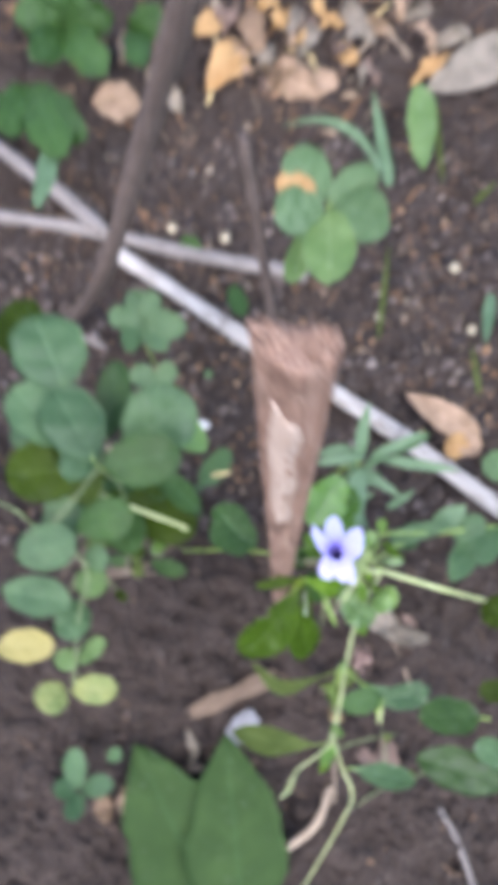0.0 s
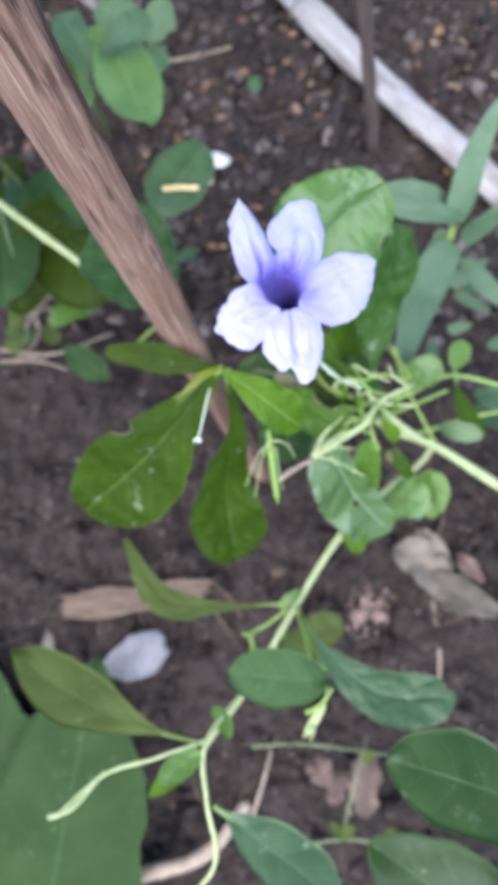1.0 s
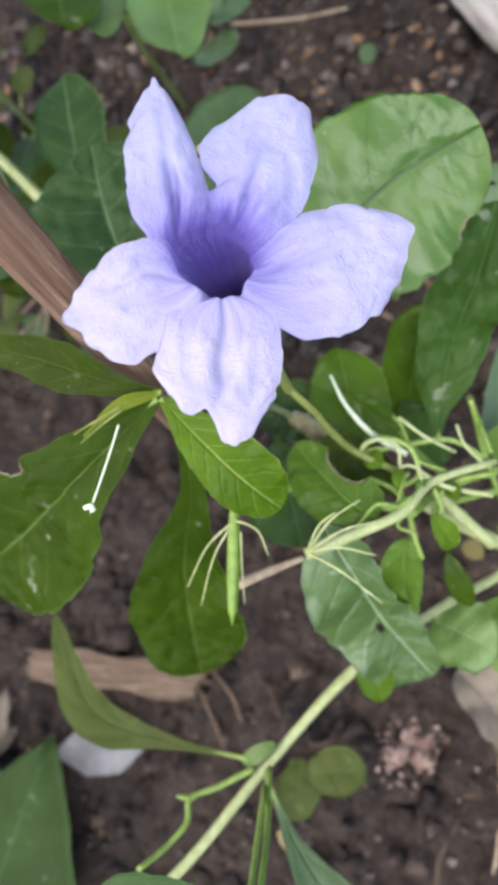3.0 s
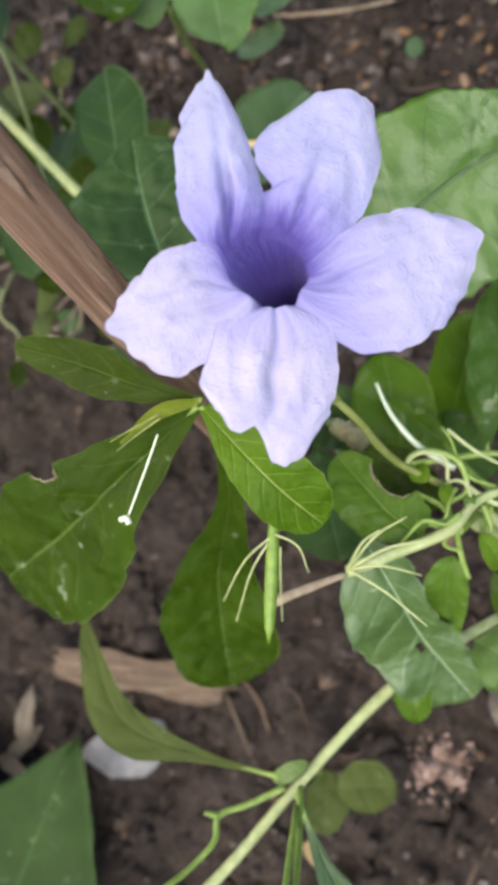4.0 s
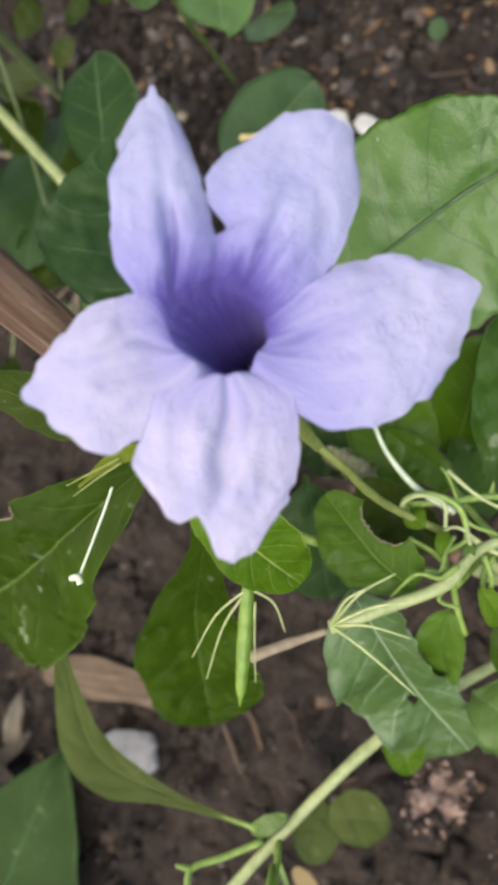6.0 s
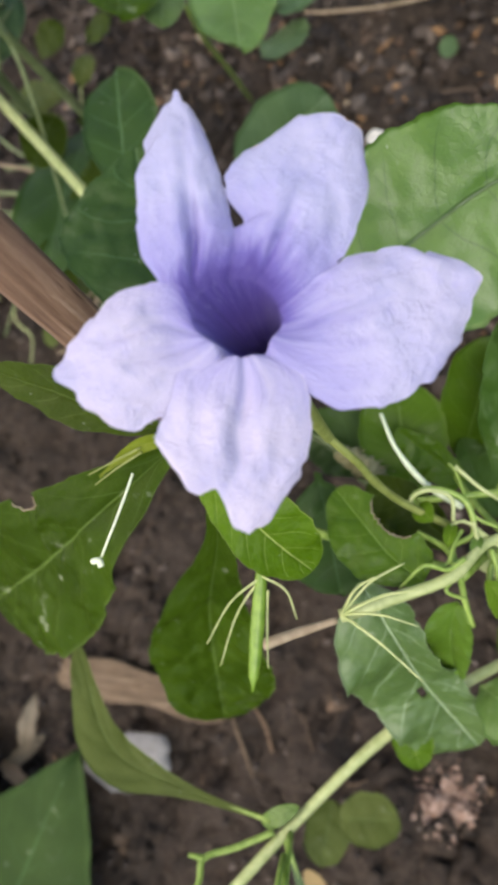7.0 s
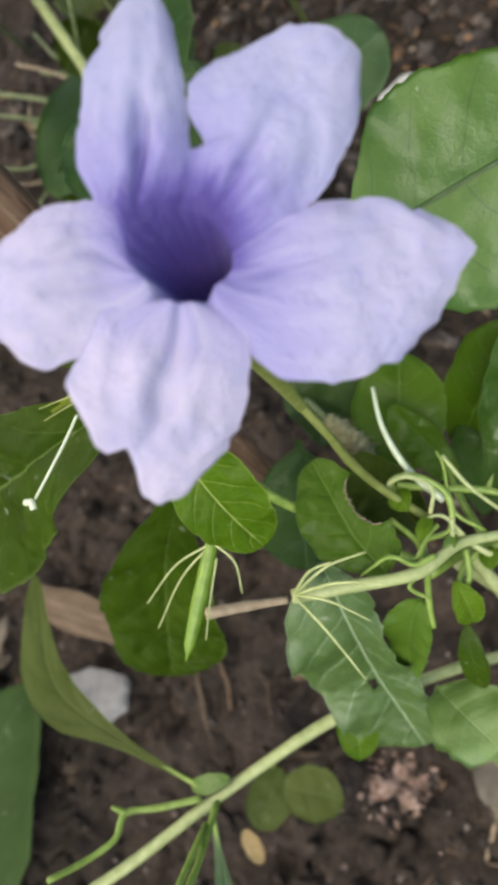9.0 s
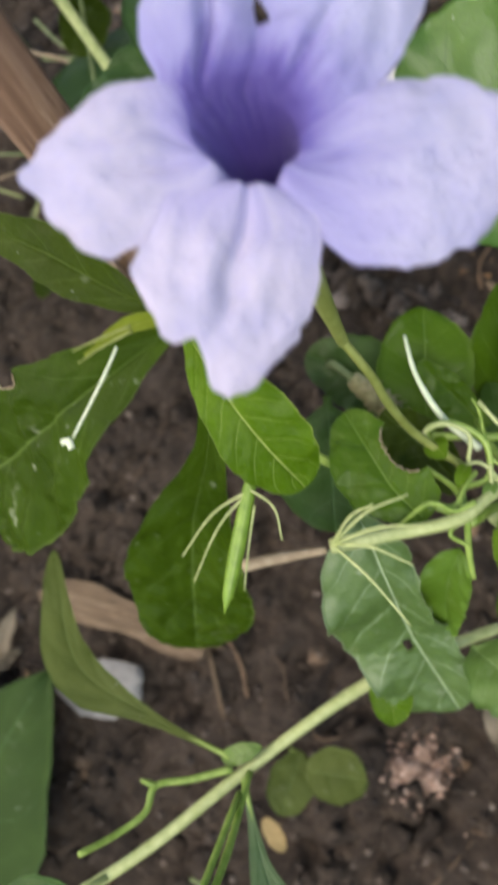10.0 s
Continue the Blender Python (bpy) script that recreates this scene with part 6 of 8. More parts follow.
leaf(thin_weed, (0.1618, -0.1198, 0.0260), (0.1683, -0.1108, 0.0340), 0.0075, (-0.5174, -0.3272, 0.7908), shape=(0.6, 0.6), mat=leaf_dull, nu=12, nv=6)
grass = thing("grass_tuft", (0.17, 0.20, 0.0), "broad-bladed green grass shoot by the white stick", "grass")
leaf(grass, (0.1545, 0.2114, 0.1350), (0.1661, 0.2683, 0.1800), 0.0163, (0.1329, -0.6309, 0.7644), shape=(0.35, 0.8), petiole=0.0, bend=0.04, mat=blade, sway=0.05)
leaf(grass, (0.1539, 0.2008, 0.1350), (0.1394, 0.1116, 0.1400), 0.0222, (-0.0200, 0.0592, 0.9980), shape=(0.35, 0.8), petiole=0.0, bend=0.04, mat=blade, sway=-0.04)
leaf(grass, (0.1507, 0.2168, 0.1350), (0.1017, 0.2177, 0.1500), 0.0183, (0.2689, -0.3433, 0.8999), shape=(0.35, 0.8), petiole=0.0, bend=0.04, mat=blade, sway=-0.1)
leaf(grass, (0.1496, 0.2100, 0.1300), (0.1324, 0.1925, 0.1000), 0.0117, (-0.3387, -0.7149, 0.6117), shape=(0.35, 0.8), petiole=0.0, bend=0.04, mat=blade, sway=0.1)
leaf(grass, (0.1605, 0.2019, 0.1350), (0.1817, 0.2100, 0.1600), 0.0116, (-0.3326, -0.7778, 0.5333), shape=(0.35, 0.8), petiole=0.0, bend=0.04, mat=blade, sway=0.06)
leaf(grass, (0.1586, 0.1995, 0.1300), (0.1454, 0.1988, 0.1200), 0.0085, (-0.5386, -0.3991, 0.7420), shape=(0.35, 0.8), petiole=0.0, bend=0.04, mat=blade, sway=0)
leaf(grass, (0.1593, 0.2052, 0.0600), (0.1817, 0.2189, 0.0800), 0.0129, (-0.2019, -0.6863, 0.6987), shape=(0.35, 0.8), petiole=0.0, bend=0.04, mat=blade, sway=0)
leaf(grass, (0.1650, 0.2048, 0.0500), (0.1919, 0.1887, 0.0600), 0.0086, (-0.4730, -0.2677, 0.8394), shape=(0.35, 0.8), petiole=0.0, bend=0.04, mat=blade, sway=0)
leaf(grass, (0.1658, 0.1797, 0.0400), (0.1813, 0.1838, 0.0500), 0.0088, (-0.3425, -0.5594, 0.7548), shape=(0.35, 0.8), petiole=0.0, bend=0.04, mat=blade, sway=0)
leaf(grass, (0.1553, 0.1584, 0.0800), (0.1594, 0.1286, 0.1000), 0.0066, (-0.2338, 0.5199, 0.8216), shape=(0.35, 0.8), petiole=0.0, bend=0.04, mat=blade, sway=0)
leaf(grass, (0.1704, 0.2111, 0.0500), (0.1912, 0.2057, 0.0600), 0.0099, (-0.4794, -0.4243, 0.7682), shape=(0.35, 0.8), petiole=0.0, bend=0.04, mat=blade, sway=0)
stem(grass, "stem", [(0.1539, 0.2143, 0.1350), (0.1524, 0.2061, 0.1200), (0.1435, 0.2183, 0.0600), (0.1417, 0.2197, -0.0000)], 0.0022, 0.0022, green_stem)
leaf(grass, (0.1664, 0.2134, 0.1400), (0.2303, 0.2342, 0.1600), 0.0119, (-0.1269, -0.4565, 0.8806), shape=(0.45, 0.75), petiole=0.0, bend=0.04, mat=blade)
leaf(grass, (0.1787, 0.2131, 0.1300), (0.2695, 0.1884, 0.1400), 0.0139, (-0.2056, -0.3919, 0.8967), shape=(0.45, 0.75), petiole=0.0, bend=0.04, mat=blade)
leaf(grass, (0.1613, 0.1981, 0.1200), (0.2016, 0.1662, 0.1200), 0.0114, (-0.2326, -0.2941, 0.9271), shape=(0.45, 0.75), petiole=0.0, bend=0.04, mat=blade)
leaf(grass, (0.1898, 0.1590, 0.0800), (0.2244, 0.1763, 0.0900), 0.0109, (-0.0963, -0.3467, 0.9330), shape=(0.45, 0.75), petiole=0.0, bend=0.04, mat=blade)
leaf(grass, (0.1888, 0.1214, 0.1000), (0.2434, 0.1232, 0.1100), 0.0189, (-0.1640, -0.2803, 0.9458), shape=(0.45, 0.75), petiole=0.0, bend=0.04, mat=blade)
leaf(grass, (0.2397, 0.1291, 0.1000), (0.2763, 0.1490, 0.1200), 0.0262, (-0.2830, -0.3697, 0.8850), shape=(0.45, 0.75), petiole=0.0, bend=0.04, mat=blade)
leaf(grass, (0.1595, 0.2141, 0.1400), (0.0978, 0.2083, 0.1500), 0.0121, (0.1717, -0.1470, 0.9741), shape=(0.45, 0.75), petiole=0.0, bend=0.04, mat=blade)
far_grass = thing("grass_tuft", (0.26, 0.66, 0.0), "thin arching grass blades on the soil", "grass")
leaf(far_grass, (0.2502, 0.6672, 0.0200), (0.1120, 0.7361, 0.0400), 0.0133, (-0.1553, -0.5496, 0.8209), shape=(0.3, 0.8), mat=blade, sway=-0.22)
leaf(far_grass, (0.2642, 0.6443, 0.0100), (0.2511, 0.7864, 0.0400), 0.0184, (-0.2455, -0.2219, 0.9437), shape=(0.3, 0.8), mat=blade)
leaf(far_grass, (0.3200, 0.7819, 0.0500), (0.3026, 0.6362, 0.0600), 0.0423, (-0.2194, 0.0927, 0.9712), shape=(0.5, 0.7), mat=leaf_light)
leaf(far_grass, (0.3434, 0.7666, 0.0300), (0.3397, 0.6314, 0.0200), 0.0083, (-0.2871, -0.0630, 0.9558), shape=(0.4, 0.8), mat=leaf_dull)
leaf(far_grass, (0.2193, 0.4075, 0.0100), (0.2460, 0.5377, 0.0400), 0.0072, (-0.1560, -0.1913, 0.9690), shape=(0.4, 0.8), mat=leaf_dull)
leaf(far_grass, (0.3489, 0.3137, 0.0100), (0.3349, 0.3742, 0.0500), 0.0062, (-0.2554, -0.5735, 0.7783), shape=(0.4, 0.8), mat=leaf_dull)
leaf(far_grass, (0.3845, 0.6060, 0.0100), (0.4084, 0.6155, 0.0500), 0.0081, (-0.5915, -0.6294, 0.5039), shape=(0.4, 0.8), mat=leaf_dull)
leaf(far_grass, (0.3874, 0.4621, 0.0100), (0.3538, 0.3726, 0.0500), 0.0172, (-0.1175, 0.4417, 0.8894), shape=(0.4, 0.8), mat=blade)
corner_weed = thing("leafy_weed", (-0.30, 0.95, 0.0), "dark green lobed weed on the far soil", "plant")
leaf(corner_weed, (-0.2053, 0.9277, 0.0500), (-0.2652, 0.9258, 0.0900), 0.0505, (0.4463, -0.6275, 0.6381), shape=(0.7, 0.5), wave=0.1, bend=0.08, mat=leaf_shade)
leaf(corner_weed, (-0.2053, 0.9277, 0.0500), (-0.2374, 0.8364, 0.0900), 0.0500, (0.6562, 0.0973, 0.7483), shape=(0.7, 0.5), wave=0.1, bend=0.08, mat=leaf_shade)
leaf(corner_weed, (-0.2011, 0.9273, 0.0500), (-0.1331, 0.8083, 0.0900), 0.0582, (-0.4991, 0.0063, 0.8665), shape=(0.7, 0.5), wave=0.1, bend=0.08, mat=leaf_shade)
leaf(corner_weed, (-0.2052, 0.9328, 0.0500), (-0.1254, 0.9132, 0.0900), 0.0589, (-0.4358, -0.7446, 0.5056), shape=(0.7, 0.5), wave=0.1, bend=0.08, mat=leaf_shade)
leaf(corner_weed, (-0.2051, 0.9378, 0.0500), (-0.1859, 0.9683, 0.0900), 0.0508, (0.1779, -0.8224, 0.5403), shape=(0.7, 0.5), wave=0.1, bend=0.08, mat=leaf_shade)
leaf(corner_weed, (-0.2492, 0.8323, 0.0500), (-0.2002, 0.6775, 0.0900), 0.0649, (-0.1319, 0.2087, 0.9690), shape=(0.7, 0.5), wave=0.1, bend=0.08, mat=leaf_shade)
leaf(corner_weed, (-0.2493, 0.8226, 0.0500), (-0.1683, 0.7014, 0.0900), 0.0569, (-0.4445, -0.0016, 0.8958), shape=(0.7, 0.5), wave=0.1, bend=0.08, mat=leaf_shade)
leaf(corner_weed, (-0.2576, 0.8331, 0.0500), (-0.2782, 0.7200, 0.0900), 0.0571, (0.5050, 0.2045, 0.8385), shape=(0.7, 0.5), wave=0.1, bend=0.08, mat=leaf_shade)
leaf(corner_weed, (-0.1035, 0.9084, 0.0500), (-0.0475, 0.9061, 0.0900), 0.0503, (-0.3523, -0.8228, 0.4459), shape=(0.7, 0.5), wave=0.1, bend=0.08, mat=leaf_shade)
leaf(corner_weed, (-0.2087, 0.7663, 0.0500), (-0.2364, 0.6024, 0.0900), 0.0272, (0.3648, 0.1621, 0.9169), shape=(0.7, 0.5), wave=0.1, bend=0.08, mat=blade)
leaf(corner_weed, (-0.1966, 0.9371, 0.0500), (-0.2525, 0.9643, 0.0900), 0.0508, (0.2286, -0.6257, 0.7458), shape=(0.7, 0.5), wave=0.1, bend=0.08, mat=leaf_shade)
leaf(corner_weed, (-0.0945, 0.9177, 0.0500), (-0.0846, 0.8134, 0.0900), 0.0416, (-0.0675, 0.3515, 0.9338), shape=(0.7, 0.5), wave=0.1, bend=0.08, mat=leaf_shade)
seedling = thing("seedling", (0.0, 0.33, 0.0), "small pale green seedlings beside the stake", "plant")
leaf(seedling, (-0.0993, 0.4287, 0.1000), (-0.1395, 0.4241, 0.1200), 0.0323, (0.4303, -0.5019, 0.7503), shape=(0.6, 0.5), mat=leaf_mist, wave=0.08)
leaf(seedling, (-0.0997, 0.4317, 0.1000), (-0.1079, 0.4577, 0.1200), 0.0303, (0.2943, -0.5226, 0.8002), shape=(0.6, 0.5), mat=leaf_mist, wave=0.08)
leaf(seedling, (-0.0965, 0.4287, 0.1000), (-0.0428, 0.3965, 0.1200), 0.0373, (-0.4554, -0.2242, 0.8616), shape=(0.6, 0.5), mat=leaf_mist, wave=0.08)
leaf(seedling, (-0.1014, 0.4319, 0.0900), (-0.0714, 0.3756, 0.1100), 0.0324, (-0.1164, 0.2767, 0.9539), shape=(0.6, 0.5), mat=leaf_mist, wave=0.08)
leaf(seedling, (-0.1037, 0.4319, 0.0900), (-0.1208, 0.3803, 0.1100), 0.0304, (0.6340, 0.0881, 0.7683), shape=(0.6, 0.5), mat=leaf_mist, wave=0.08)
leaf(seedling, (-0.0425, 0.5604, 0.0100), (-0.0276, 0.5753, 0.0300), 0.0326, (-0.1622, -0.7300, 0.6639), shape=(0.6, 0.5), mat=leaf_shade, wave=0.05)
leaf(seedling, (0.0193, 0.4968, 0.0300), (0.0314, 0.4404, 0.0500), 0.0266, (-0.1873, 0.2926, 0.9377), shape=(0.6, 0.5), mat=leaf_shade, wave=0.05)
stem(seedling, "stem", [(-0.0993, 0.4287, 0.1000), (-0.1097, 0.4443, 0.0600), (-0.1261, 0.4675, 0.0000)], 0.0012, 0.0014, green_stem)
for base, tip, wide in (((-0.0850, 0.3400, 0.100), (-0.1150, 0.3520, 0.115), 0.030), ((-0.0830, 0.3380, 0.100), (-0.0600, 0.3560, 0.115), 0.028), ((-0.0820, 0.3340, 0.095), (-0.0640, 0.3060, 0.105), 0.032),
                        ((-0.0860, 0.3340, 0.095), (-0.0960, 0.3020, 0.105), 0.030), ((-0.0760, 0.3100, 0.090), (-0.0650, 0.2820, 0.100), 0.028), ((-0.0990, 0.4270, 0.105), (-0.0780, 0.4520, 0.120), 0.032)):
    leaf(seedling, base, tip, wide, (-0.1, -0.2, 0.97), shape=(0.6, 0.5), mat=leaf_mist, wave=0.08)
stem(seedling, "stem", [(-0.0840, 0.3370, 0.100), (-0.0920, 0.3800, 0.060), (-0.1100, 0.4300, 0.000)], 0.0010, 0.0013, green_stem)
sprig = thing("seedling", (0.12, -0.04, 0.0), "two-leaved seedling on bare soil", "plant")
leaf(sprig, (0.1082, -0.0478, 0.0350), (0.1332, -0.0328, 0.0400), 0.0232, (-0.2309, 0.0609, 0.9711), shape=(0.5, 0.45), mat=leaf_dull, bend=0.06)
leaf(sprig, (0.1014, -0.0437, 0.0300), (0.1092, -0.0727, 0.0300), 0.0211, (0.1700, 0.0455, 0.9844), shape=(0.6, 0.55), mat=leaf_dull, bend=0.06)
stem(sprig, "stem", [(0.1029, -0.0473, 0.0300), (0.0981, -0.0487, 0.0200), (0.0929, -0.0550, 0.0000)], 0.0010, 0.0012, green_stem)
side_weed = thing("leafy_weed", (0.30, 0.10, 0.0), "grey-green trailing weed beside the lilac flower", "plant")
leaf(side_weed, (0.1849, 0.1223, 0.1000), (0.2556, 0.1278, 0.1200), 0.0202, (-0.2544, -0.1831, 0.9496), shape=(0.5, 0.55), mat=leaf_grey, wave=0.06)
leaf(side_weed, (0.2591, 0.1163, 0.1000), (0.2962, 0.1312, 0.1200), 0.0337, (-0.3887, -0.2289, 0.8925), shape=(0.5, 0.55), mat=leaf_grey, wave=0.06)
leaf(side_weed, (0.3043, 0.1288, 0.0800), (0.2516, 0.0634, 0.1000), 0.0342, (-0.0772, 0.3481, 0.9343), shape=(0.5, 0.55), mat=leaf_grey, wave=0.06)
leaf(side_weed, (0.1878, 0.1172, 0.0800), (0.2173, 0.1095, 0.1000), 0.0165, (-0.5728, -0.0812, 0.8156), shape=(0.5, 0.55), mat=leaf_grey, wave=0.06)
leaf(side_weed, (0.3216, 0.1274, 0.0800), (0.2877, 0.0805, 0.1000), 0.0343, (-0.0807, 0.4393, 0.8947), shape=(0.5, 0.55), mat=leaf_grey, wave=0.06)
leaf(side_weed, (0.3397, 0.1917, 0.0300), (0.3607, 0.2237, 0.0500), 0.0445, (-0.3321, -0.3341, 0.8821), shape=(0.5, 0.55), mat=leaf_grey, wave=0.06)
leaf(side_weed, (0.2978, 0.0406, 0.0800), (0.3098, 0.0068, 0.1000), 0.0403, (-0.5067, 0.2991, 0.8086), shape=(0.5, 0.55), mat=leaf_olive, wave=0.06)
leaf(side_weed, (0.2768, -0.0699, 0.0600), (0.3051, -0.0639, 0.0800), 0.0268, (-0.5722, -0.0310, 0.8195), shape=(0.5, 0.55), mat=leaf_olive, wave=0.06)
leaf(side_weed, (0.2075, 0.2362, 0.0500), (0.2565, 0.2500, 0.0700), 0.0176, (-0.2806, -0.3152, 0.9066), shape=(0.5, 0.55), mat=leaf_grey, wave=0.06)
stem(side_weed, "stem", [(0.1541, 0.0911, 0.1000), (0.2115, 0.1168, 0.1000), (0.2976, 0.1235, 0.1000), (0.3853, 0.1320, 0.0000)], 0.0013, 0.0015, green_stem)
left_seedling = thing("seedling", (-0.2, -0.12, 0.0), "small bluish green seedling on bare soil", "plant")
leaf(left_seedling, (-0.2156, -0.1453, 0.0300), (-0.2129, -0.0943, 0.0500), 0.0271, (0.2438, -0.3649, 0.8986), shape=(0.6, 0.5), mat=leaf_grey)
leaf(left_seedling, (-0.2156, -0.1453, 0.0300), (-0.2374, -0.1364, 0.0500), 0.0243, (0.6849, 0.0413, 0.7275), shape=(0.6, 0.5), mat=leaf_grey)
leaf(left_seedling, (-0.2123, -0.1487, 0.0300), (-0.2182, -0.1747, 0.0500), 0.0242, (0.3236, 0.5297, 0.7840), shape=(0.6, 0.5), mat=leaf_grey)
leaf(left_seedling, (-0.2088, -0.1459, 0.0300), (-0.1670, -0.1355, 0.0500), 0.0270, (-0.4426, 0.0565, 0.8949), shape=(0.6, 0.5), mat=leaf_grey)
leaf(left_seedling, (-0.1769, -0.1132, 0.0300), (-0.1557, -0.1019, 0.0500), 0.0177, (-0.5961, -0.2364, 0.7673), shape=(0.6, 0.5), mat=leaf_grey)
# ---- sticks ----
stick("white_stick", [(-0.150, 0.575, 0.012), (-0.05, 0.492, 0.014), (0.073, 0.388, 0.015), (0.185, 0.304, 0.014), (0.316, 0.188, 0.013), (0.44, 0.07, 0.011)], 0.0115, 0.0125, pale_wood, "bleached white split bamboo stick lying on soil", "stick", flat=0.6, rings=(0.31, 0.68))
stick("grey_stick", [(-0.3634, 0.6563, 0.0100), (-0.1972, 0.6144, 0.0100), (-0.0424, 0.5616, 0.0110), (0.1296, 0.5114, 0.0110)], 0.009, 0.011, grey_wood, "weathered grey stick lying on soil", "stick")
stick("grey_stick", [(-0.3467, 0.7871, 0.0120), (-0.2369, 0.6863, 0.0120), (-0.1607, 0.6029, 0.0200)], 0.011, 0.012, grey_wood, "short grey stick with a pale broken end", "stick")
stick("thin_twig", [(-0.2827, 0.4988, 0.0050), (-0.2263, 0.4633, 0.0060), (-0.1632, 0.4259, 0.0050)], 0.004, 0.004, grey_wood, "thin grey twig on the soil", "twig", group="twigs on the soil")
stick("thin_twig", [(-0.0593, 0.7190, 0.0040), (-0.0105, 0.6807, 0.0050), (-0.0010, 0.6710, 0.0040)], 0.003, 0.003, grey_wood, "thin grey twig on the soil", "twig", group="twigs on the soil")
stick("dark_stick", DARK_STICK, 0.0050, 0.0050, dark_wood, "thin dark stick standing in the soil", "stick")
stick("brown_stick", [(-0.230, 0.469, -0.01), (-0.134, 0.433, 0.20), (-0.044, 0.435, 0.45), (0.012, 0.410, 0.64)], 0.0085, 0.0105, dark_wood, "leaning brown branch standing in the soil", "stick")


# ---- the lilac flower ----
def flower(parent):
    """A funnel-shaped flower: five crinkled petals round a violet throat, on a slender tube."""
    origin = np.array([0.09689, 0.08948, 0.31229])
    fx, fy, fz = np.array([0.8143, 0.40102, -0.41965]), np.array([-0.35111, 0.91601, 0.19404]), np.array([0.46221, -0.01067, 0.8867])
    place = lambda p: origin + 0.001 * (p[..., :1] * fx + p[..., 1:2] * fy + p[..., 2:3] * fz)
    knots, span = (0.0, 0.25, 0.5, 0.75, 1.0), (-1.0, -0.66, -0.33, 0.0, 0.33, 0.66, 1.0)
    # base and tip in the flower's plane (mm), half-widths to either side along the length, and how far each strip reaches
    petals = (
        ((-5.2, 4.7), (-10.7, 35.1), (8.6, 8.8, 8.6, 7.9, 6.2), (4.6, 5.6, 5.6, 4.6, 3.6), (0.84, 0.90, 0.94, 0.955, 0.94, 0.88, 0.80), 1.0, -1.5, 0.0, 0.22),
        ((2.4, 5.5), (14.3, 33.2), (4.5, 7.4, 9.6, 11.6, 9.8), (6.5, 9.0, 10.0, 9.6, 7.6), (0.88, 0.99, 1.01, 1.0, 0.98, 0.90, 0.72), 0.6, -1.0, 0.0, 0.26),
        ((8.1, -0.5), (37.9, 9.7), (5.0, 6.8, 8.9, 8.6, 7.0), (9.0, 13.4, 14.8, 14.6, 13.0), (0.68, 0.83, 0.90, 1.0, 0.97, 0.89, 0.80), 0.5, -1.5, 0.4, -0.13),
        ((0.9, -6.9), (0.3, -30.9), (9.2, 9.9, 10.8, 10.6, 8.8), (9.0, 10.1, 11.2, 12.6, 10.6), (0.62, 0.80, 0.71, 0.98, 1.0, 0.93, 0.72), 0.12, -1.0, 1.0, -0.24),
        ((-6.1, -2.9), (-27.7, -8.6), (6.2, 7.6, 9.4, 10.6, 9.2), (8.0, 10.0, 10.3, 9.4, 7.2), (0.70, 0.82, 0.89, 0.93, 0.88, 0.84, 0.72), 0.4, -1.0, 0.7, -0.20),
    )
    # the slender tube that carries on from the throat to the calyx
    tip = np.array([25.3, -13.3, -58.7])
    deep = 17.0
    verts, faces, uvs, rings, cols = [], [], [], 16, 24
    for i in range(rings + 1):
        k = 0.27 + 0.25 * i / rings
        r = 2.1 - 0.6 * i / rings
        for j in range(cols):
            a = 2 * math.pi * j / cols
            verts.append(tip * k + np.array([math.cos(a) * r, math.sin(a) * r, 0]))
            uvs.append((-0.6, j / cols))
    verts = list(place(np.array(verts)))
    for i in range(rings):
        for j in range(cols):
            j2 = (j + 1) % cols
            faces.append((i * cols + j, i * cols + j2, (i + 1) * cols + j2, (i + 1) * cols + j))
    faces.append(tuple(rings * cols + j for j in range(cols)))
    body = mesh_object("flower", verts, faces, petal_mat, parent, "open lilac flower with a violet throat", uvs)
    line = place(np.array([tip * k for k in np.linspace(0.24, 1.02, 20)]))
    tv, tf = sweep(line, 0.0013 + 0.0021 * (1 - np.linspace(0, 1, 20)) ** 1.5, 12)
    mesh_object("flower_tube", tv, tf[:-2], calyx_stem, body, "pale green slender flower tube")
    # the funnel's lip: the middle of each petal's sector, and where the sectors meet
    middle, low, high = (138.0, 66.0, -3.5, -82.0, -155.0), (102.0, 31.0, -43.0, -118.0, -189.0), (171.0, 102.0, 31.0, -43.0, -118.0)
    around = lambda a, values: np.interp(a, middle, values, period=360.0)
    # rounded rolls of the lower petals over the lip: place across the petal, width, size
    lobes = ((), (), ((-0.40, 0.50, 1.2),), ((-0.46, 0.46, 0.8), (0.46, 0.46, 0.8)), ((0.36, 0.60, 1.1),))
    # nicks in the margins: place along the petal, side, depth (mm), width
    nicks = (((0.24, 1, 1.3, 0.05), (0.90, 1, 0.8, 0.05)), ((0.42, 1, 2.6, 0.07), (0.62, 1, -0.8, 0.08)), ((0.80, -1, 1.0, 0.06), (0.93, 1, 0.8, 0.04)), ((0.80, 1, 0.8, 0.05),), ((0.88, -1, 1.0, 0.05),))
    # small blunt points at the ends: place across, width, length (mm)
    nubs = (((-0.05, 0.16, 1.6),), (), (), (), ((0.0, 0.22, 1.3),))
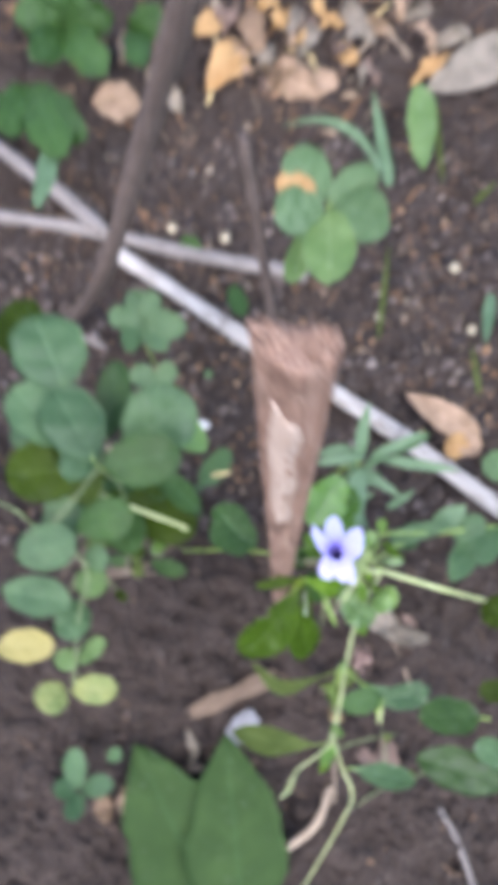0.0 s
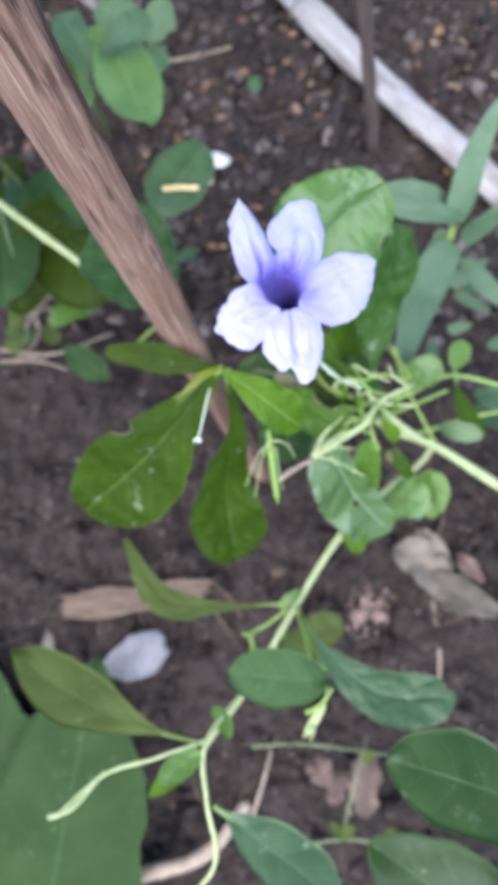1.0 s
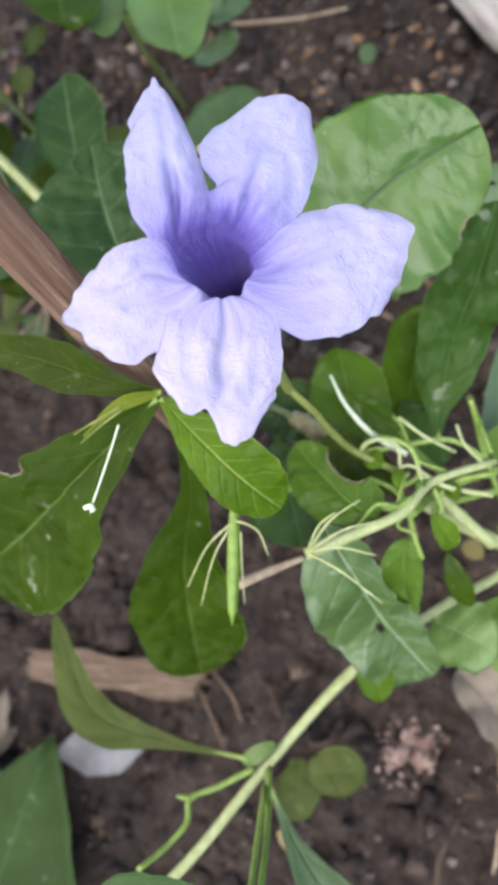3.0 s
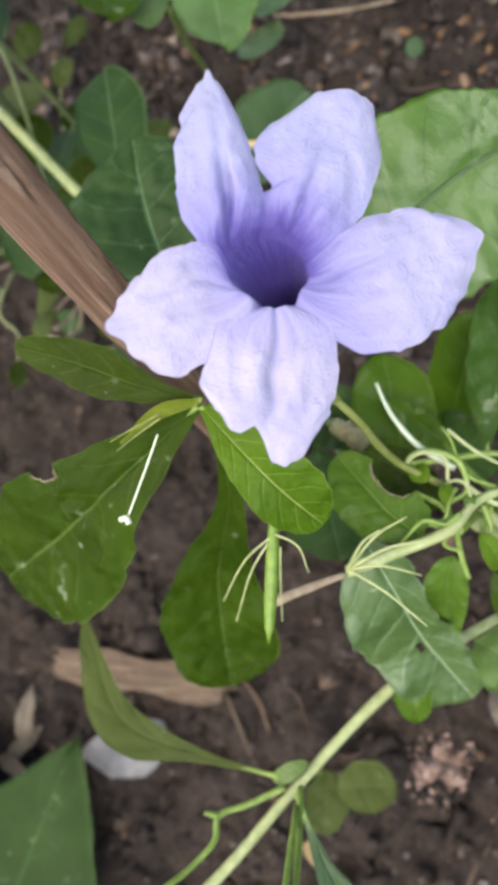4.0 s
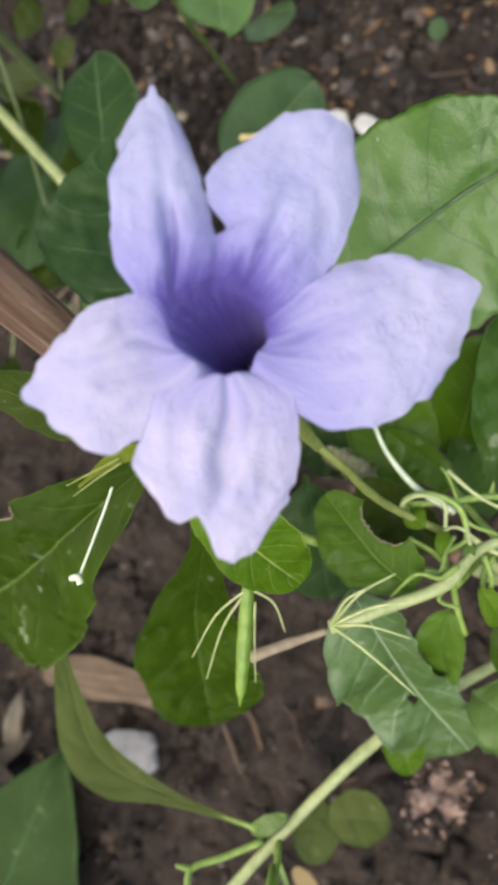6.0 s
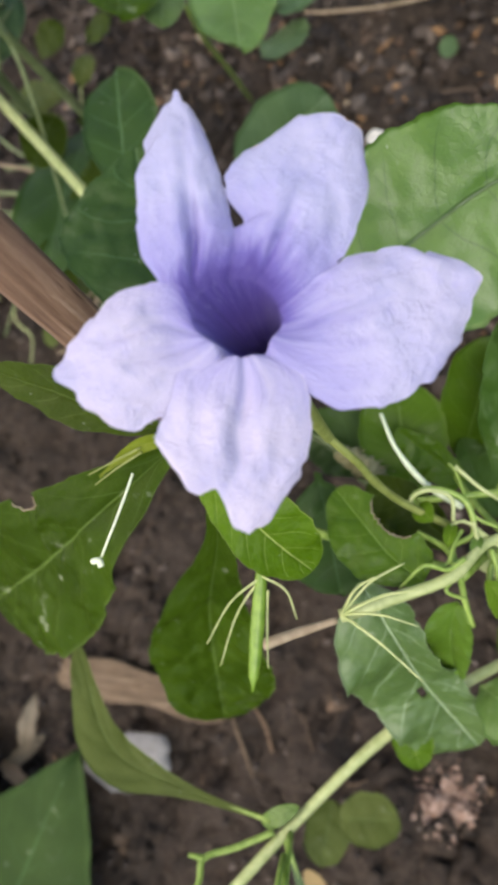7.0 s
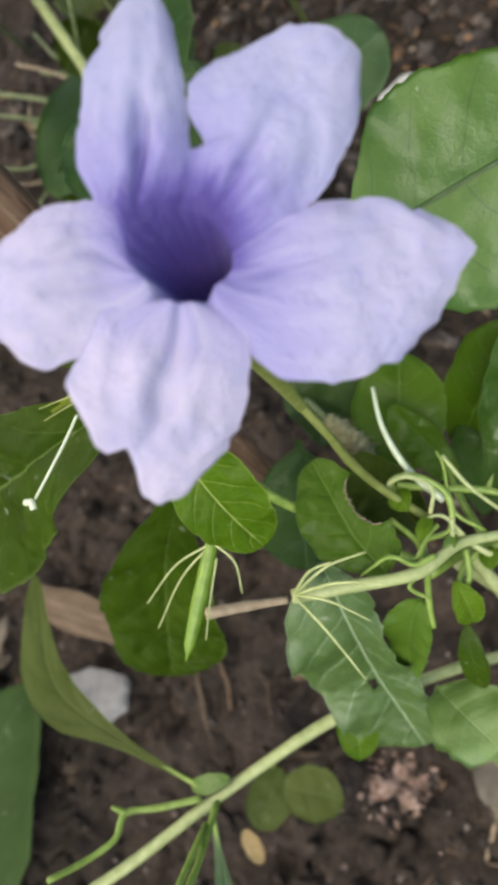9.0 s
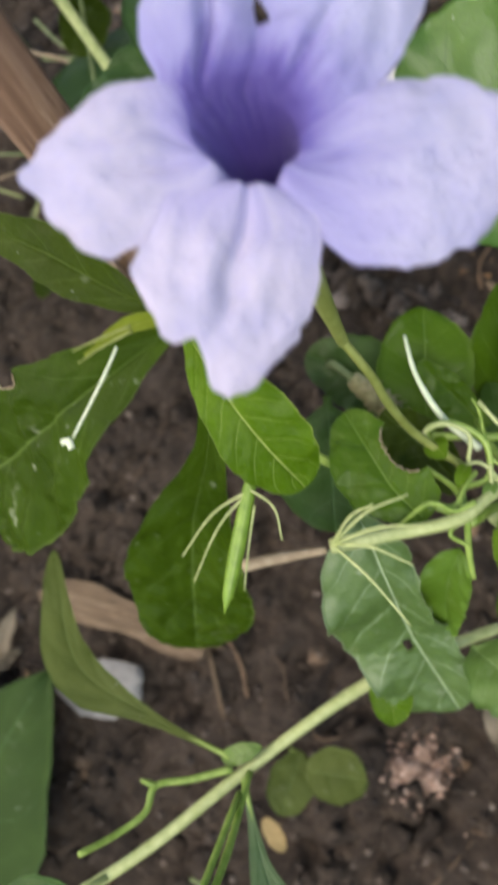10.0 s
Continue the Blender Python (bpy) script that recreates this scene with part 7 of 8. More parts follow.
    # creases along the petals: place across at the lip and at the tip, depth (mm), width, from and to along the length
    creases = (((-0.35, -0.2, 0.3, 0.16, 0.25, 0.9), (0.5, 0.35, 0.3, 0.16, 0.2, 0.8)), ((-0.35, -0.25, 0.6, 0.12, 0.0, 0.55), (0.35, 0.2, 0.6, 0.12, 0.0, 0.5)),
               ((0.30, 0.25, 0.8, 0.12, 0.0, 0.55), (-0.15, -0.2, 0.5, 0.14, 0.0, 0.6)), ((0.02, -0.12, 1.5, 0.10, 0.0, 0.75), (0.5, 0.45, 0.25, 0.14, 0.3, 0.9), (-0.55, -0.5, 0.25, 0.14, 0.3, 0.9)), ((-0.40, -0.30, 1.3, 0.11, 0.0, 0.7), (0.25, 0.3, 0.4, 0.15, 0.3, 0.9)))
    rise = lambda q: q * q * (3 - 2 * q)
    nu, nv = 84, 84
    for index, (base, end, left, right, reach, crease, droop, hump, dark) in enumerate(petals):
        rng = np.random.default_rng(40 + index)
        b, e = np.array(base), np.array(end)
        ax = e - b
        length = np.hypot(*ax)
        ax = ax / length
        side = np.array([-ax[1], ax[0]])
        u = np.concatenate([np.linspace(-1, 0, 17)[:-1], np.linspace(0, 1, nu)])
        fit_in = lambda w, q, at: np.convolve(np.pad(np.interp(np.maximum(q, at[0]), at, w), 3, mode="edge"), (0.08, 0.14, 0.18, 0.2, 0.18, 0.14, 0.08), "valid")
        v = np.linspace(-1, 1, nv + 1)
        wl, wr, ends = fit_in(left, u, knots), fit_in(right, u, knots), fit_in(reach, v, span)
        for at, hand, depth, wide in nicks[index]:
            cut = depth * np.exp(-((u - at) / wide) ** 2)
            wl, wr = (wl - cut, wr) if hand > 0 else (wl, wr - cut)
        U, V = np.meshgrid(u, v, indexing="ij")
        ph = rng.uniform(0, 6.28, 6)
        lat = np.where(V > 0, V * wl[:, None], V * wr[:, None])
        al = U * length * ends[None, :]
        lat = lat * (1 - 0.10 * np.clip((U - 0.8) / 0.2, 0, 1) ** 2)
        inner = np.clip(-U, 0, 1)
        U, al = np.maximum(U, 0), np.maximum(al, 0)
        R = al / length
        wrinkle = sum(amp * value_noise(al + 40 * index + 100, lat * stretch + 100, cell, 60 + index * 5 + q) for q, (amp, cell, stretch) in enumerate(((1.3, 9.0, 1.2), (0.85, 4.2, 1.2), (0.28, 1.7, 1.2))))
        al = al - np.minimum(0.055 * lat ** 2, 5.0) * np.exp(-np.maximum(al, 0) / (0.22 * length))
        frill = 0.6 * value_noise(al * 1.0 + 50, np.sign(V) * 9 + 50 + 0 * al, 1.3, 90 + index) * np.clip((np.abs(V) - 0.75) / 0.25, 0, 1)
        lat = lat + frill * np.sign(V)
        al = al + 0.9 * value_noise(lat + 70, 0 * lat + 3.3, 1.2, 95 + index) * np.clip((U - 0.85) / 0.15, 0, 1)
        for at, wide, out in nubs[index]:
            al = al + out * np.exp(-((V - at) / wide) ** 4) * np.clip((U - 0.93) / 0.07, 0, 1)
        # arch outwards, roll back at the margin
        h = 1.2 * np.sin(np.pi * np.clip(R, 0, 1) * 0.9) + droop * R ** 3 + (0.6, 0.3, 0.0, 0.35, 0.05)[index]
        h = h - 1.9 * np.abs(V) ** 3 * np.clip(R * 2, 0, 1)
        h = h - 1.2 * np.clip((U - 0.8) / 0.2, 0, 1) ** 2 * np.abs(V)
        h = h - crease * 1.9 * np.exp(-((V - 0.05) / 0.13) ** 2) * np.exp(-((R - 0.28) / 0.26) ** 2)
        h = h + 0.3 * np.exp(-((np.abs(V) - 0.35) / 0.2) ** 2) * np.sin(np.pi * np.clip(R, 0, 1))
        h = h + wrinkle * np.clip(R * 3, 0.0, 1)
        for v0, v1, depth, wide, start, stop in creases[index]:
            h = h - 0.62 * depth * np.exp(-((V - v0 - (v1 - v0) * R + 0.04 * np.sin(R * 14 + index)) / wide) ** 2) * np.clip((R - start) / 0.1 + 0.5, 0, 1) * np.clip((stop - R) / 0.25, 0, 1)
        # the funnel, one smooth ring shared by all five petals
        angle = np.interp(V, (-1.0, 0.0, 1.0), (low[index], middle[index], high[index]))
        ca, sa = np.cos(np.radians(angle)), np.sin(np.radians(angle))
        lip = around(angle, (7.4, 7.4, 6.6, 5.3, 5.9))
        roll = sum(amount * np.exp(-((V - at) / wide) ** 2) for at, wide, amount in lobes[index]) + 0 * V
        lip = lip - roll
        ring = (lip + 0.62 * R * length * (1 - inner)) * (1 - inner ** 0.9) + 2.0 * inner ** 0.9
        fx0, fy0 = ring * ca + 0.431 * deep * inner, ring * sa - 0.227 * deep * inner
        fh = around(angle, (-1.3, -1.3, 0.1, 0.9, 0.6)) - deep * inner - 0.5 * np.exp(-(R * length + 12 * inner) / 0.9)
        fh = fh + 0.45 * roll * np.exp(-(R * length + 20 * inner) / 6.0)
        fh = fh + (0.06 * np.sin(np.radians(angle) * 11) + 0.05 * np.sin(np.radians(angle) * 23 + 1)) * np.clip(1 - R * 4, 0, 1)
        # valleys between neighbouring petals, and the two rolls of the lowest one
        fh = fh - (0.4, 0.5, 0.8, 0.8, 0.7)[index] * np.abs(V) ** 5 * np.clip(1 - inner * 3, 0, 1) - 0.6 * hump * np.exp(-(V / 0.13) ** 2) * np.exp(-(R * length + 12 * inner) / 7.0)
        mixed = rise(np.clip(R / (0.30, 0.30, 0.20, 0.16, 0.18)[index], 0, 1)) * (1 - inner)
        mixed[inner > 0] = 0
        X, Y = b[0] + ax[0] * al + side[0] * lat, b[1] + ax[1] * al + side[1] * lat
        P = np.stack([fx0 + (X - fx0) * mixed, fy0 + (Y - fy0) * mixed, fh + (h - fh) * mixed], -1)
        shade = around(angle, [p[8] for p in petals]) * np.exp(-R / 0.24) + 0.10 * crease * np.exp(-((V - 0.05) / 0.10) ** 2) * np.exp(-((R - 0.25) / 0.22) ** 2)
        top = place(P.reshape(-1, 3))
        m, c = U.shape
        verts = np.concatenate([top, top - fz * 0.00022])
        uv = np.concatenate([np.stack([(R - 0.50 * inner - shade).ravel(), V.ravel() * 0.5 + 0.5], 1)] * 2)
        o, faces = m * c, []
        for i in range(m - 1):
            for j in range(c - 1):
                q = (i * c + j, i * c + j + 1, (i + 1) * c + j + 1, (i + 1) * c + j)
                faces.append((q[0], q[3], q[2], q[1]))
                faces.append((q[0] + o, q[1] + o, q[2] + o, q[3] + o))
        rim = [i * c for i in range(m)] + [(m - 1) * c + j for j in range(1, c)] + [i * c + c - 1 for i in range(m - 2, -1, -1)] + list(range(c - 2, 0, -1))
        for p, q in zip(rim, rim[1:] + rim[:1]):
            faces.append((p, q, q + o, p + o))
        mesh_object("petal", verts, faces, petal_mat, body, "", uv)["tint"] = (0.0, 0.0, 0.35, 0.85, 0.8)[index]
    return body


flower(ruellia)


# ---- loose things on the soil ----
def stone(name, at, size, turn, mat, label, category="stone", seed=1, cuts=3, rough=0.14, chop=True, group=""):
    """A broken stone: a lump cut by a few flat faces."""
    rng = np.random.default_rng(seed)
    v, f = lumpy(rng, (1, 1, 1), cuts, rough)
    if chop:
        for _ in range(7):
            d = rng.standard_normal(3)
            d /= np.linalg.norm(d)
            lim = rng.uniform(0.55, 0.8)
            over = np.maximum(v @ d - lim, 0)
            v = v - over[:, None] * d * 0.95
    v = v * np.array(size)
    ob = mesh_object(name, v, f, mat, smooth=not chop)
    ob.matrix_basis = pose(at[0], at[1], at[2], 0, 0, turn)
    return tagged(ob, label, category, group)


def chip(name, a, b, width, thick, mat, label, category="wood chip", seed=1):
    """A flat splinter of wood with ragged ends, from a to b."""
    rng = np.random.default_rng(seed)
    a, b = Vector(a), Vector(b)
    length = (b - a).length
    bm = bmesh.new()
    n, c = 14, 6
    rows = []
    for i in range(n + 1):
        z = length * i / n
        w = width * (0.85 + 0.15 * math.sin(i * 0.9 + seed)) / 2
        row = []
        for side in (1, -1):
            for j in range(c + 1):
                x = (-w + 2 * w * j / c) * side
                zz = z + (rng.uniform(-1, 1) * 0.06 * length if i in (0, n) else 0)
                row.append(bm.verts.new((x, side * thick / 2 * (0.7 + 0.3 * rng.random()), zz)))
        rows.append(row)
    for r, s in zip(rows, rows[1:]):
        for j in range(len(r)):
            j2 = (j + 1) % len(r)
            bm.faces.new((r[j], r[j2], s[j2], s[j]))
    bm.faces.new(rows[0][::-1])
    bm.faces.new(rows[-1])
    bmesh.ops.recalc_face_normals(bm, faces=bm.faces)
    me = bpy.data.meshes.new(name)
    bm.to_mesh(me)
    bm.free()
    me.materials.append(mat)
    ob = new(name, me)
    ob.matrix_basis = Matrix.Translation(a) @ (b - a).to_track_quat("Z", "Y").to_matrix().to_4x4()
    return tagged(ob, label, category)


stone("stone", (-0.0137, -0.0956, 0.0050), (0.0280, 0.0158, 0.0050), 40, white_stone, "angular white stone lying on the soil", "stone", 3)
chip("wood_chip", (-0.0773, -0.0713, 0.0080), (0.0317, -0.0353, 0.0090), 0.024, 0.008, chip_wood, "flat weathered wood chip lying on the soil", seed=4)
stick("thin_twig", [(0.0293, -0.0390, 0.0060), (0.0447, -0.0531, 0.0050), (0.0561, -0.0639, 0.0030)], 0.0011, 0.0008, chip_wood, "thin brown twig beside the wood chip", "twig", group="twigs on the soil")
def dry_scrap(spine, left, right, facing, mat, label, ruffle=0.004, cup=0.3, quilt=0.0015):
    """A crumpled dead leaf, a thing of its own lying on the soil."""
    return tagged(formed_leaf(None, spine, left, right, facing, mat, 0.5, quilt=quilt, ruffle=ruffle, cup=cup, round_base=0.12, nu=36, nv=18, name="dry_leaf"), label, "leaf", "dry leaves on the soil")


dry_scrap([(0.158, 0.026, 0.008), (0.176, 0.018, 0.018), (0.192, 0.006, 0.015), (0.204, -0.010, 0.008)], (5, 10, 14, 15, 14, 12, 10, 7, 0), (4, 9, 12, 11, 12, 10, 8, 5, 0), (-0.1, 0.1, 1.0), dry_pale, "crumpled pale dry leaf on the soil", 0.005)
dry_scrap([(0.184, 0.004, 0.010), (0.200, 0.003, 0.017), (0.218, -0.002, 0.016), (0.236, -0.004, 0.008)], (5, 11, 13, 13, 12, 11, 9, 6, 0), (4, 8, 10, 11, 11, 9, 8, 5, 0), (0.1, -0.2, 1.0), dry_pale, "crumpled pale dry leaf on the soil", 0.005)
dry_scrap([(0.170, 0.040, 0.007), (0.182, 0.032, 0.016), (0.192, 0.024, 0.014), (0.200, 0.012, 0.010)], (2, 5, 7, 8, 7, 6, 5, 4, 0), (2, 5, 7, 7, 7, 6, 4, 3, 0), (-0.3, -0.1, 1.0), dry_pale, "crumpled pale dry leaf on the soil")
# a scrap set pale where a sun fleck brightens the litter
dry_scrap([(0.200, 0.028, 0.010), (0.207, 0.024, 0.017), (0.214, 0.019, 0.015), (0.222, 0.013, 0.010)], (2, 4, 5, 6, 6, 5, 4, 3, 0), (2, 4, 5, 6, 6, 5, 4, 2, 0), (-0.3, -0.1, 1.0), dry_pink, "dry leaf scrap, pale pink in place of sunlight", 0.003)
def pink_patch():
    """Fine pinkish crumbs, heaped loosely on the soil."""
    rng = np.random.default_rng(31)
    kinds, verts, faces, at = [make_flake(rng) for _ in range(12)], [], [], 0
    for _ in range(1000):
        x, y = 0.1490 + 0.0060 * rng.standard_normal(), -0.0250 + 0.0065 * rng.standard_normal()
        v, f, size = kinds[rng.integers(12)]
        turn = np.array(Euler((rng.normal(0, 0.22), rng.normal(0, 0.22), rng.uniform(0, 6.28))).to_matrix())
        far = math.hypot(x - 0.1490, y + 0.0250)
        v = (v * np.array([1.0, 1.0, 0.5]) * rng.uniform(0.0008, 0.0026)) @ turn.T + np.array([x, y, float(ground_height(np.array(x), np.array(y))) + 0.0012 * math.exp(-far / 0.010) * rng.random() + 0.0004])
        verts.append(v)
        faces.extend([tuple(q + at for q in t) for t in f])
        at += len(v)
    tagged(mesh_object("leaf_crumbs", np.concatenate(verts), faces, pink_bits), "loose pinkish crumbs on the soil", "litter", kind="stuff")


pink_patch()
stone("white_flake", (-0.0555, 0.2920, 0.0120), (0.0164, 0.0115, 0.0036), 285, flake_white, "white flake lying on the soil", "flake", 285, group="white flakes on the soil")
stone("white_flake", (-0.0332, 0.3014, 0.0120), (0.0102, 0.0071, 0.0022), 342, flake_white, "white flake lying on the soil", "flake", 342, group="white flakes on the soil")
stone("white_flake", (-0.0422, 0.2867, 0.0120), (0.0077, 0.0054, 0.0017), 312, flake_white, "white flake lying on the soil", "flake", 312, group="white flakes on the soil")
# dry scraps whose pale pink stands in for sun flecks on the soil
tagged(leaf(None, (0.1309, -0.1295, 0.0060), (0.1440, -0.1437, 0.0120), 0.0180, (-0.2237, 0.1973, 0.9545), shape=(0.45, 0.5), wave=0.14, bend=0.15, fold=0.6, mat=dry_pink, name="dry_leaf"), "dry leaf scrap, pale pink in place of sunlight", "leaf", "dry leaves on the soil")
tagged(leaf(None, (0.1532, -0.1326, 0.0060), (0.1486, -0.1554, 0.0120), 0.0142, (-0.2606, 0.2952, 0.9192), shape=(0.45, 0.5), wave=0.14, bend=0.15, fold=0.6, mat=dry_pink, name="dry_leaf"), "dry leaf scrap, pale pink in place of sunlight", "leaf", "dry leaves on the soil")
tagged(leaf(None, (0.1668, -0.1149, 0.0060), (0.1717, -0.1576, 0.0120), 0.0212, (-0.2681, 0.1038, 0.9578), shape=(0.45, 0.5), wave=0.14, bend=0.15, fold=0.6, mat=dry_pink, name="dry_leaf"), "dry leaf scrap, pale pink in place of sunlight", "leaf", "dry leaves on the soil")
stick("yellow_stalk", [(-0.0210, 0.2037, 0.1490), (-0.0098, 0.2049, 0.1510), (0.0021, 0.2055, 0.1520)], 0.0016, 0.0017, straw, "short yellow stalk lying on a leaf", "stalk")
tagged(leaf(None, (-0.0287, 0.3761, 0.0040), (-0.0165, 0.3768, 0.0050), 0.0124, (-0.0269, -0.6416, 0.7665), shape=(0.5, 0.5), mat=leaf_grey, name="leaflet"), "tiny round green leaf on the soil", "leaf")
tagged(leaf(None, (0.3390, 0.2527, 0.0120), (0.2448, 0.3217, 0.0220), 0.0391, (-0.1057, -0.2823, 0.9535), shape=(0.6, 0.9), bend=0.08, fold=0.6, mat=dry_tan, name="dry_leaf"), "curled tan dry leaf on the soil", "leaf", "dry leaves on the soil")
tagged(leaf(None, (0.5027, 0.8729, 0.0120), (0.3334, 0.7935, 0.0220), 0.0694, (0.2248, -0.3655, 0.9033), shape=(0.6, 0.8), bend=0.05, fold=0.4, mat=dry_pale, name="dry_leaf"), "long pale dry leaf on the soil", "leaf", "dry leaves on the soil")
tagged(leaf(None, (0.0806, 0.9776, 0.0080), (0.0969, 0.8714, 0.0140), 0.0375, (-0.3482, -0.0003, 0.9374), shape=(0.7, 0.9), wave=0.10, bend=0.16, fold=0.7, mat=dry_tan, name="dry_leaf"), "curled brown dry leaf lying on the soil", "leaf", "dry leaves on the soil")
tagged(leaf(None, (0.1056, 0.8706, 0.0080), (0.1835, 0.8032, 0.0140), 0.0544, (-0.4820, -0.4924, 0.7247), shape=(0.7, 0.9), wave=0.10, bend=0.16, fold=0.7, mat=dry_tan, name="dry_leaf"), "curled brown dry leaf lying on the soil", "leaf", "dry leaves on the soil")
tagged(leaf(None, (0.0665, 0.9103, 0.0080), (0.0037, 0.8240, 0.0140), 0.0529, (0.2894, -0.1448, 0.9462), shape=(0.7, 0.9), wave=0.10, bend=0.16, fold=0.7, mat=dry_orange, name="dry_leaf"), "curled brown dry leaf lying on the soil", "leaf", "dry leaves on the soil")
tagged(leaf(None, (-0.0970, 0.8176, 0.0080), (-0.1718, 0.8246, 0.0140), 0.0541, (0.0240, -0.4939, 0.8692), shape=(0.7, 0.9), wave=0.10, bend=0.16, fold=0.7, mat=dry_tan, name="dry_leaf"), "curled brown dry leaf lying on the soil", "leaf", "dry leaves on the soil")
tagged(leaf(None, (0.2335, 0.9798, 0.0080), (0.2711, 0.8867, 0.0140), 0.0322, (-0.5920, -0.1882, 0.7837), shape=(0.7, 0.9), wave=0.10, bend=0.16, fold=0.7, mat=dry_pale, name="dry_leaf"), "curled brown dry leaf lying on the soil", "leaf", "dry leaves on the soil")
tagged(leaf(None, (0.3142, 0.9779, 0.0080), (0.3700, 0.9352, 0.0140), 0.0449, (-0.5206, -0.5932, 0.6141), shape=(0.7, 0.9), wave=0.10, bend=0.16, fold=0.7, mat=dry_pale, name="dry_leaf"), "curled brown dry leaf lying on the soil", "leaf", "dry leaves on the soil")
tagged(leaf(None, (-0.1001, 0.9461, 0.0080), (-0.1238, 0.8808, 0.0140), 0.0391, (0.2989, -0.0209, 0.9541), shape=(0.7, 0.9), wave=0.10, bend=0.16, fold=0.7, mat=dry_tan, name="dry_leaf"), "curled brown dry leaf lying on the soil", "leaf", "dry leaves on the soil")
tagged(leaf(None, (0.1848, 0.9416, 0.0080), (0.1506, 0.8666, 0.0140), 0.0320, (0.1192, 0.0252, 0.9926), shape=(0.7, 0.9), wave=0.10, bend=0.16, fold=0.7, mat=dry_pale, name="dry_leaf"), "curled brown dry leaf lying on the soil", "leaf", "dry leaves on the soil")
tagged(leaf(None, (0.2082, 0.8259, 0.0080), (0.1564, 0.8356, 0.0140), 0.0315, (-0.0022, -0.5313, 0.8472), shape=(0.7, 0.9), wave=0.10, bend=0.16, fold=0.7, mat=dry_tan, name="dry_leaf"), "curled brown dry leaf lying on the soil", "leaf", "dry leaves on the soil")
tagged(leaf(None, (0.0394, 0.9653, 0.0080), (-0.0113, 0.9327, 0.0140), 0.0358, (0.3532, -0.3928, 0.8491), shape=(0.7, 0.9), wave=0.10, bend=0.16, fold=0.7, mat=dry_orange, name="dry_leaf"), "curled brown dry leaf lying on the soil", "leaf", "dry leaves on the soil")
tagged(leaf(None, (-0.1345, -0.1690, 0.0080), (-0.1716, -0.1680, 0.0140), 0.0433, (0.1587, 0.3377, 0.9278), shape=(0.7, 0.9), wave=0.10, bend=0.16, fold=0.7, mat=dry_tan, name="dry_leaf"), "curled brown dry leaf lying on the soil", "leaf", "dry leaves on the soil")
tagged(leaf(None, (-0.1764, -0.1722, 0.0080), (-0.1995, -0.1755, 0.0140), 0.0349, (0.1909, 0.3421, 0.9201), shape=(0.7, 0.9), wave=0.10, bend=0.16, fold=0.7, mat=dry_tan, name="dry_leaf"), "curled brown dry leaf lying on the soil", "leaf", "dry leaves on the soil")
tagged(leaf(None, (-0.0725, -0.1217, 0.0080), (-0.0804, -0.0870, 0.0140), 0.0110, (0.2971, -0.0963, 0.9500), shape=(0.7, 0.9), wave=0.10, bend=0.16, fold=0.7, mat=dry_pale, name="dry_leaf"), "curled brown dry leaf lying on the soil", "leaf", "dry leaves on the soil")
tagged(leaf(None, (0.2942, 0.2543, 0.0080), (0.3207, 0.2350, 0.0140), 0.0387, (-0.3947, -0.2676, 0.8790), shape=(0.7, 0.9), wave=0.10, bend=0.16, fold=0.7, mat=dry_orange, name="dry_leaf"), "curled brown dry leaf lying on the soil", "leaf", "dry leaves on the soil")
tagged(leaf(None, (0.2566, 0.9457, 0.0080), (0.3041, 0.9044, 0.0140), 0.0268, (-0.5462, -0.5334, 0.6459), shape=(0.7, 0.9), wave=0.10, bend=0.16, fold=0.7, mat=dry_tan, name="dry_leaf"), "curled brown dry leaf lying on the soil", "leaf", "dry leaves on the soil")
tagged(leaf(None, (0.2157, 0.8969, 0.0080), (0.2453, 0.8531, 0.0140), 0.0265, (-0.6114, -0.3135, 0.7266), shape=(0.7, 0.9), wave=0.10, bend=0.16, fold=0.7, mat=dry_orange, name="dry_leaf"), "curled brown dry leaf lying on the soil", "leaf", "dry leaves on the soil")
tagged(leaf(None, (0.1513, 0.9659, 0.0080), (0.1292, 0.9201, 0.0140), 0.0233, (0.2069, 0.0280, 0.9780), shape=(0.7, 0.9), wave=0.10, bend=0.16, fold=0.7, mat=dry_orange, name="dry_leaf"), "curled brown dry leaf lying on the soil", "leaf", "dry leaves on the soil")
tagged(leaf(None, (0.3333, 0.2314, 0.0080), (0.3104, 0.2595, 0.0140), 0.0309, (-0.0679, -0.2612, 0.9629), shape=(0.7, 0.9), wave=0.10, bend=0.16, fold=0.7, mat=dry_tan, name="dry_leaf"), "curled brown dry leaf lying on the soil", "leaf", "dry leaves on the soil")
stick("dry_stalk", [(0.0920, -0.1705, 0.0060), (0.0702, -0.2090, 0.0120), (0.0338, -0.2313, 0.0120), (-0.0163, -0.2590, 0.0060)], 0.004, 0.006, dry_stem, "curved tan dry stalk on the soil", "stalk")
stick("thin_twig", [(0.2209, -0.2032, 0.0040), (0.2392, -0.2421, 0.0060), (0.2543, -0.3055, 0.0040)], 0.0035, 0.003, grey_wood, "thin grey twig on the soil", "twig", group="twigs on the soil")
stick("thin_twig", [(0.1909, -0.0059, 0.0030), (0.2026, -0.0457, 0.0040), (0.2075, -0.0926, 0.0030)], 0.0012, 0.001, dry_stem, "thin brown twig on the soil", "twig", group="twigs on the soil")
stick("thin_twig", [(-0.1320, 0.3840, 0.0040), (-0.0839, 0.3946, 0.0050), (-0.0490, 0.4092, 0.0040)], 0.0012, 0.001, dry_stem, "thin brown twig on the soil", "twig", group="twigs on the soil")
